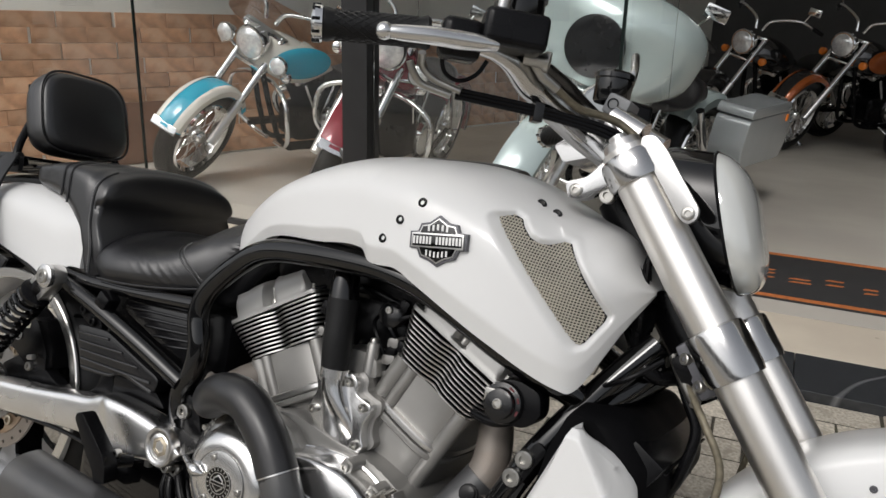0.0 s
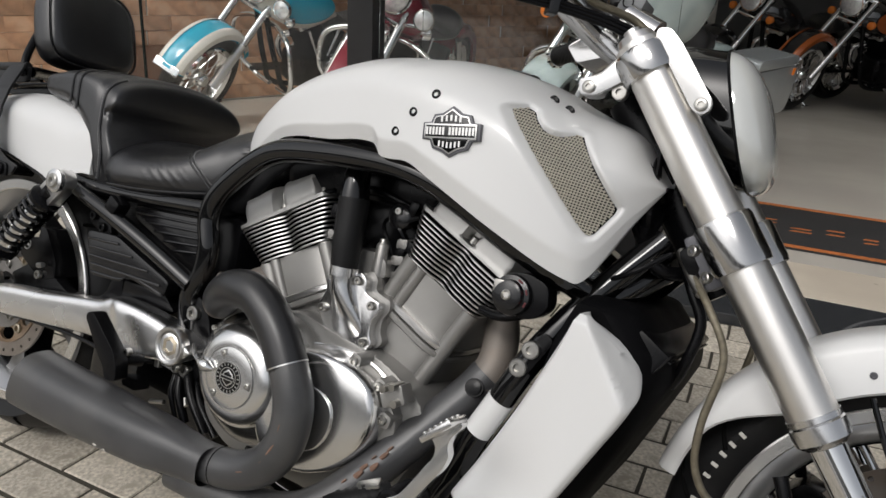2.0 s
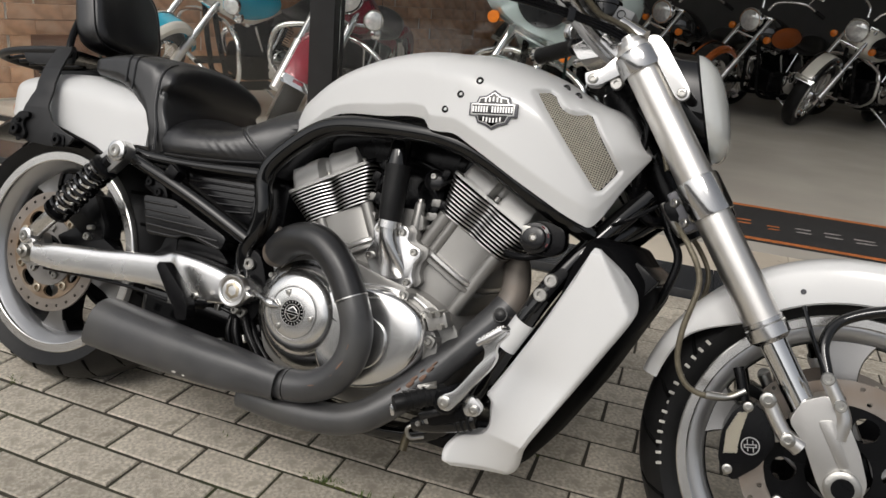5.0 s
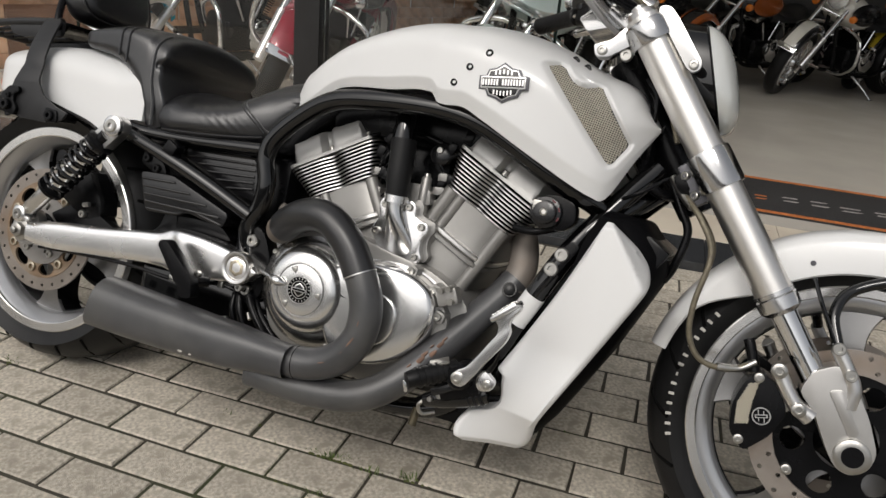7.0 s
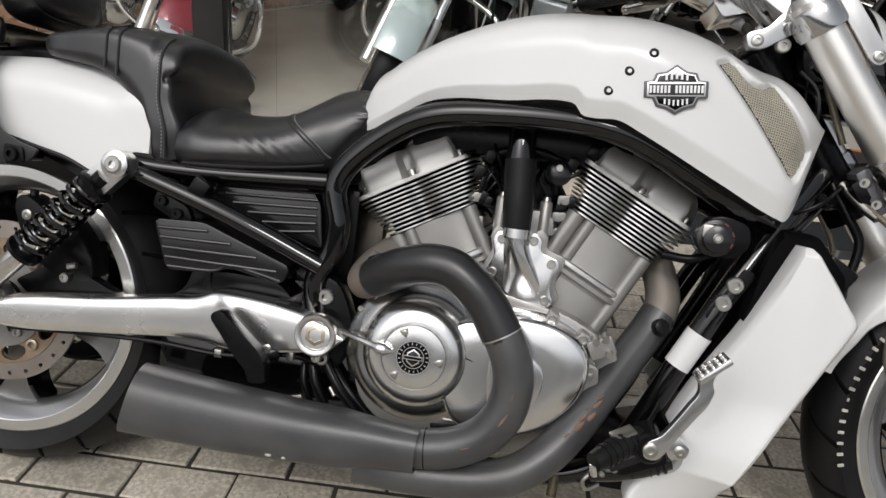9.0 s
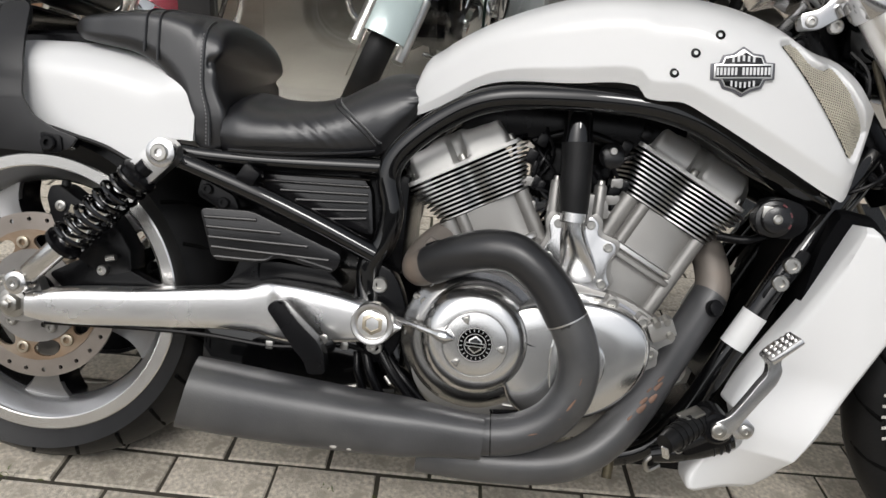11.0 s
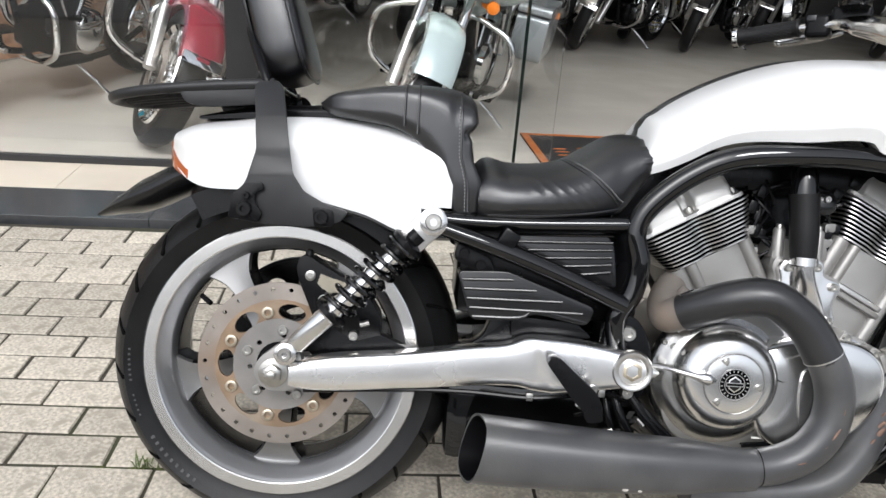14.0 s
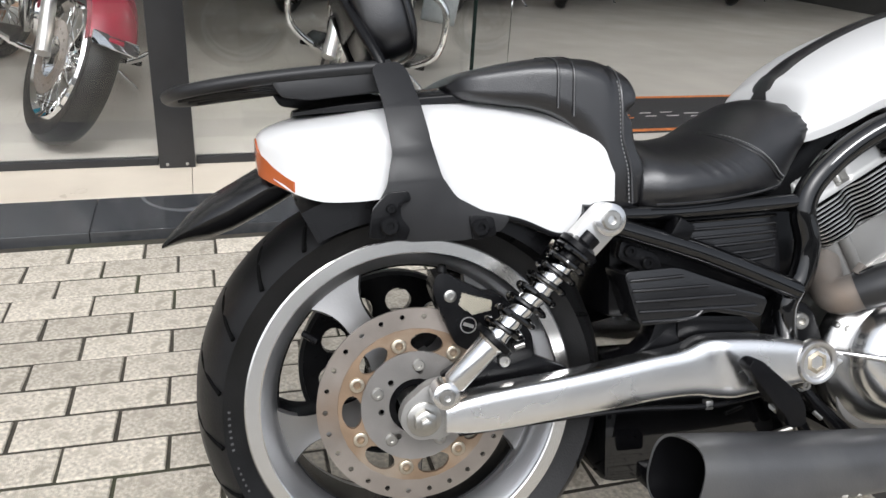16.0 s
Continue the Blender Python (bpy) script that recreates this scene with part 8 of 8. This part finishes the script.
    add("fork_bridge", box((0.06, 0.26, 0.03), Matrix.Translation((hx + 0.0, 0, hz - 0.005)), 0.01), CHROME, turn=True)
    add("fork_bridge", box((0.06, 0.26, 0.03), Matrix.Translation((hx + 0.12, 0, hz - 0.19)), 0.01), CHROME, turn=True)
    if not fairing:
        add("nacelle", lathe([(-0.16, 0.02), (-0.14, 0.06), (-0.06, 0.098), (0.0, 0.108), (0.012, 0.100)], (hx + 0.17, 0, hz - 0.05), (1, 0, -0.06), 32), CHROME, turn=True)
        add("headlight_glass", lathe([(0.006, 0.097), (0.02, 0.085), (0.032, 0.05), (0.036, 0.0)], (hx + 0.17, 0, hz - 0.05), (1, 0, -0.06), 32), LAMPGLASS, turn=True)
    else:
        bm = bmesh.new()
        loops = []
        for x, w, z0, z1 in ((0.27, 0.12, -0.06, 0.12), (0.25, 0.26, -0.14, 0.20), (0.18, 0.36, -0.18, 0.26), (0.08, 0.42, -0.17, 0.29), (-0.02, 0.42, -0.12, 0.28)):
            zc, h = (z0 + z1) / 2, (z1 - z0) / 2
            loops.append([(hx + x - 0.05 * math.cos(a) ** 2, w * math.copysign(abs(math.cos(a)) ** 0.7, math.cos(a)), hz + zc + h * math.copysign(abs(math.sin(a)) ** 0.75, math.sin(a))) for a in (2 * math.pi * j / 40 for j in range(40))])
        rings(bm, loops)
        add("fairing", bm, A, "pale silver fairing", turn=True)
        add("lamp_bezel", lathe([(-0.01, 0.12), (0.012, 0.135), (0.02, 0.125), (0.02, 0.10)], (hx + 0.255, 0, hz + 0.03), "x", 32), SATIN, turn=True)
        add("fairing_lamp", lathe([(0.004, 0.105), (-0.01, 0.095), (-0.03, 0.06), (-0.035, 0.0)], (hx + 0.262, 0, hz + 0.03), "x", 32), DARKLAMP, "dark lamp bowl with chrome rings", turn=True)
        for r in (0.098, 0.055):
            add("lamp_ring", lathe([(0, r), (0.006, r), (0.006, r - 0.008), (0, r - 0.008)], (hx + 0.256 - (0.098 - r) * 0.5, 0, hz + 0.03), "x", 32, closed=True), CHROME, turn=True)
        for s in (-1, 1):
            add("fairing_indicator", lathe([(0, 0.03), (0.02, 0.03), (0.028, 0.0)], (hx + 0.20, s * 0.20, hz - 0.17), "x", 18), INDICATOR, turn=True)
            add("speaker", lathe([(0, 0.07), (0.006, 0.07), (0.008, 0.06), (0.002, 0.0)], (hx - 0.03, s * 0.25, hz + 0.05), (-1, 0, 0), 24), SATIN, turn=True)
    if screen:
        bm = bmesh.new()
        loops = []
        for i in range(9):
            t = i / 8
            loops.append([(hx + 0.20 - 0.24 * t - 0.10 * abs(y) ** 2, y * (0.26 + 0.05 * math.sin(math.pi * t)), hz + 0.05 + 0.50 * t) for y in [-1 + 2 * j / 12 for j in range(13)]])
        rings(bm, loops, False)
        add("windscreen", bm, GLASS, turn=True).visible_shadow = False
    # front fender with a tip trim
    bm = bmesh.new()
    loops = []
    for i in range(30):
        a = radians(158 - 130 * i / 29)
        hw = 0.088
        arc = [(-1, -0.055), (-0.97, -0.02), (-0.75, -0.005), (-0.3, 0.004), (0.3, 0.004), (0.75, -0.005), (0.97, -0.02), (1, -0.055)]
        arc = [(y * hw, 0.372 + d) for y, d in arc] + [(y * hw * 0.95, 0.366 + d) for y, d in reversed(arc)]
        loops.append([(fx + r * math.cos(a), y, rr + r * math.sin(a)) for y, r in arc])
    rings(bm, loops)
    ff = add("front_fender", bm, PAINTS[fender] if fender else A, turn=True)
    if trim != paint:
        for s in (-1, 1):
            bm = bmesh.new()
            loops = []
            for i in range(30):
                a = radians(150 - 121 * i / 29)
                loops.append([(fx + r * math.cos(a), s * y, rr + r * math.sin(a)) for y, r in ((0.0895, 0.318), (0.0885, 0.352), (0.072, 0.3695), (0.060, 0.3745), (0.050, 0.3755))])
            rings(bm, loops, False)
            add("fender_panel", bm, A if fender else B, turn=True, parent=ff)
    if not fairing:
        add("fender_tip", box((0.012, 0.17, 0.05), Matrix.Translation((fx + 0.372 * math.cos(radians(29)), 0, rr + 0.372 * math.sin(radians(29)) - 0.005)) @ Matrix.Rotation(radians(-29), 4, "Y"), 0.006), CHROME, turn=True, parent=ff)
    # tank, seat, engine, exhaust
    t_low = lerp_curve([(0.70, 0.70), (0.9, 0.655), (1.1, 0.67), (1.27, 0.76)])
    t_top = lerp_curve([(0.70, 0.75), (0.85, 0.87), (1.05, 0.945), (1.2, 0.935), (1.27, 0.86)])
    t_half = lerp_curve([(0.70, 0.08), (0.85, 0.155), (1.05, 0.19), (1.2, 0.155), (1.27, 0.08)])
    tk = add("tank", body_loft(0.70, 1.27, t_low, t_top, t_half, 24, 0.3, 2.2, 0.3, 14), A)
    if trim != paint:
        for s in (-1, 1):
            add("tank_panel", lathe([(0, 0.16), (0.012, 0.14), (0.02, 0.10), (0.022, 0.0)], (0, 0, 0), (0, s, 0), 32), B, parent=tk).matrix_basis = Matrix.Translation((1.00, s * 0.173, 0.79)) @ Matrix.Diagonal((1.35, 1, 0.62, 1))
    add("seat", body_loft(0.22, 0.76, lerp_curve([(0.22, 0.66), (0.76, 0.62)]), lerp_curve([(0.22, 0.78), (0.36, 0.80), (0.45, 0.72), (0.6, 0.70), (0.76, 0.77)]), lerp_curve([(0.22, 0.12), (0.5, 0.17), (0.76, 0.08)]), 24, 0.3, 2.5, 0.2, 12), LEATHER)
    bm = bmesh.new()
    loops = []
    for i in range(24):
        a = radians(190 - 150 * i / 23)
        arc = [(-0.10, 0.29), (-0.105, 0.34), (-0.08, 0.368), (0, 0.376), (0.08, 0.368), (0.105, 0.34), (0.10, 0.29), (0.094, 0.29), (0.098, 0.336), (0.075, 0.36), (0, 0.369), (-0.075, 0.36), (-0.098, 0.336), (-0.094, 0.29)]
        loops.append([(0.02 + r * math.cos(a), y, rr + r * math.sin(a)) for y, r in arc])
    rings(bm, loops)
    add("rear_fender", bm, A)
    eng = add("engine_case", box((0.42, 0.26, 0.22), Matrix.Translation((0.76, 0, 0.36)), 0.05, segs=3), SATIN)
    for s in (-1, 1):
        add("case_cover", lathe([(0, 0.115), (0.03, 0.112), (0.045, 0.09), (0.05, 0)], (0.70 if s > 0 else 0.80, s * 0.13, 0.37), (0, s, 0), 32), CHROME, parent=eng)
        add("footboard", box((0.30, 0.10, 0.025), Matrix.Translation((0.98, s * 0.25, 0.28)), 0.01), SATIN)
        if guard:
            add("engine_guard", tube([(1.16, s * 0.04, 0.66), (1.18, s * 0.16, 0.66), (1.20, s * 0.32, 0.60), (1.20, s * 0.36, 0.50), (1.17, s * 0.34, 0.36), (1.10, s * 0.20, 0.26), (1.08, s * 0.05, 0.24)], 0.016, 14), CHROME, lab="chrome engine guard")
        add("down_tube", tube([(1.22, s * 0.05, 0.76), (1.12, s * 0.08, 0.40), (1.0, s * 0.10, 0.22), (0.5, s * 0.12, 0.22), (0.2, s * 0.12, 0.34)], 0.018, 12), SATIN)
        add("rear_shock_cover", tube([(0.1, s * 0.13, 0.36), (0.28, s * 0.13, 0.62)], 0.024, 12, 0), CHROME)
    for lean in (-22, 24):
        m = Matrix.Translation((0.76, 0, 0.36)) @ Matrix.Rotation(radians(lean), 4, "Y")
        bm = bmesh.new()
        for i in range(9):
            box((0.15 + 0.003 * i, 0.17, 0.006), m @ Matrix.Translation((0, 0, 0.14 + 0.017 * i)), 0.0, bm)
        box((0.11, 0.12, 0.17), m @ Matrix.Translation((0, 0, 0.20)), 0.0, bm)
        tagged(add("finned_cylinder", bm, SATIN, parent=eng), kind="stuff")
        add("rocker_box", box((0.16, 0.15, 0.06), m @ Matrix.Translation((0, 0, 0.325)), 0.02, segs=3), CHROME, parent=eng)
        for s in (-1, 1):
            add("pushrod_tube", tube([m @ Vector((0.03, s * 0.105, 0.06)), m @ Vector((0.03, s * 0.10, 0.30))], 0.011, 10, 0), CHROME, parent=eng)
    add("air_cleaner", lathe([(0, 0.10), (0.05, 0.10), (0.06, 0.085), (0.062, 0)], (0.78, -0.12, 0.60), (0, -1, 0), 32), CHROME)
    for k in range(2):
        add("exhaust_pipe", tube([(0.86 - 0.2 * k, -0.10, 0.56), (0.95 - 0.22 * k, -0.19, 0.50), (0.90 - 0.2 * k, -0.20, 0.36), (0.70, -0.20, 0.27 + 0.05 * k), (0.3, -0.21, 0.25 + 0.07 * k)], 0.024, 14), CHROME)
    add("muffler", tube([(0.42, -0.21, 0.26), (0.1, -0.22, 0.26), (-0.35, -0.22, 0.27)], [0.035, 0.045, 0.045], 18, 4), CHROME)
    add("side_stand", tube([(0.80, 0.13, 0.22), (0.74, 0.26, 0.12), (0.70, 0.335, 0.048)], 0.011, 10), CHROME)
    add("stand_foot", box((0.07, 0.035, 0.008), Matrix.Translation((0.70, 0.345, 0.045)), 0.003), SATIN)
    if bags:
        for s in (-1, 1):
            bag = add("saddlebag", prism(round_outline([(-0.32, 0.37), (0.20, 0.36), (0.24, 0.47), (0.23, 0.63), (-0.30, 0.65), (-0.36, 0.53)], 0.04), s * 0.20, s * 0.40, 0.03, segs=3), PAINTS["silver"], "pale silver hard saddlebag")
            add("bag_lid", prism(round_outline([(-0.305, 0.655), (0.235, 0.635), (0.225, 0.69), (-0.26, 0.71)], 0.03), s * 0.197, s * 0.403, 0.025, segs=3), PAINTS["silver"], parent=bag)
            add("bag_reflector", box((0.02, 0.012, 0.04), Matrix.Translation((-0.26, s * 0.402, 0.615)), 0.003), INDICATOR, parent=bag)
    return root


def park(ob, x, y, heading, lean=8):
    """Stands it on the showroom floor: its front wheel's foot at x, y, facing heading degrees from +x."""
    m = Matrix.Translation((x, y, 0.030)) @ Matrix.Rotation(radians(heading), 4, "Z") @ Matrix.Rotation(radians(-lean), 4, "X") @ Matrix.Translation((-1.62, 0, 0))
    ob.matrix_basis = m
    return ob


blue = park(cruiser("ivory", "turquoise", "turquoise and ivory cruiser with chrome lamps and spoked wheels", 30, screen=True, fender="turquoise"), -2.22, 2.60, -107, 12)
red = park(cruiser("wine", "wine", "wine red cruiser with chrome spot lamps and fender tip", 22), -1.03, 2.39, -80, 13)
mint = park(cruiser("mint", "mint", "pale mint touring motorcycle with fairing and hard saddlebags", 24, fairing=True, bags=True, lamps=False), 0.07, 2.40, -104, 9)
dark = park(cruiser("black", "black", "black chopper with long chrome fork and round headlight", 14, lamps=False, guard=False, fork_out=0.12), 0.05, 6.35, -122)
for x, y, h in ((2.9, 7.3, -125), (4.0, 8.4, -125), (-1.3, 7.0, -110), (5.3, 8.0, -125)):
    park(copy_thing(dark, Matrix()), x, y, h)
orange = park(cruiser("black", "copper", "black and copper orange chopper with long chrome fork", 14, lamps=False, guard=False, fork_out=0.12), 0.80, 6.60, -126)
grey = park(cruiser("ivory", "black", "white and black cruiser with engine guard", 22, lamps=False), 1.62, 6.75, -128)
yellow = park(cruiser("yellow", "black", "yellow and black cruiser with round headlight", 22, lamps=False), 2.35, 7.9, -128)

# ---- pieces of the wall and the pavement ----
rnd = random.Random(21)
for row in range(10):
    for k in range(21):
        y = -2.6 + 0.351 * k + (0.1755 if row % 2 else 0) + rnd.uniform(-.01, .01)
        o = new("brick", brick_meshes[rnd.randrange(4)])
        o.parent = wall
        o.matrix_basis = Matrix.Translation((rnd.uniform(0, 0.005), y, 0.045 + 0.050 + 0.1 * row - (0.004 if row == 9 else 0)))
for i, (m, k) in enumerate(pieces):
    o = new("paver", paver_meshes[k])
    o.parent = pavement
    o.matrix_basis = m
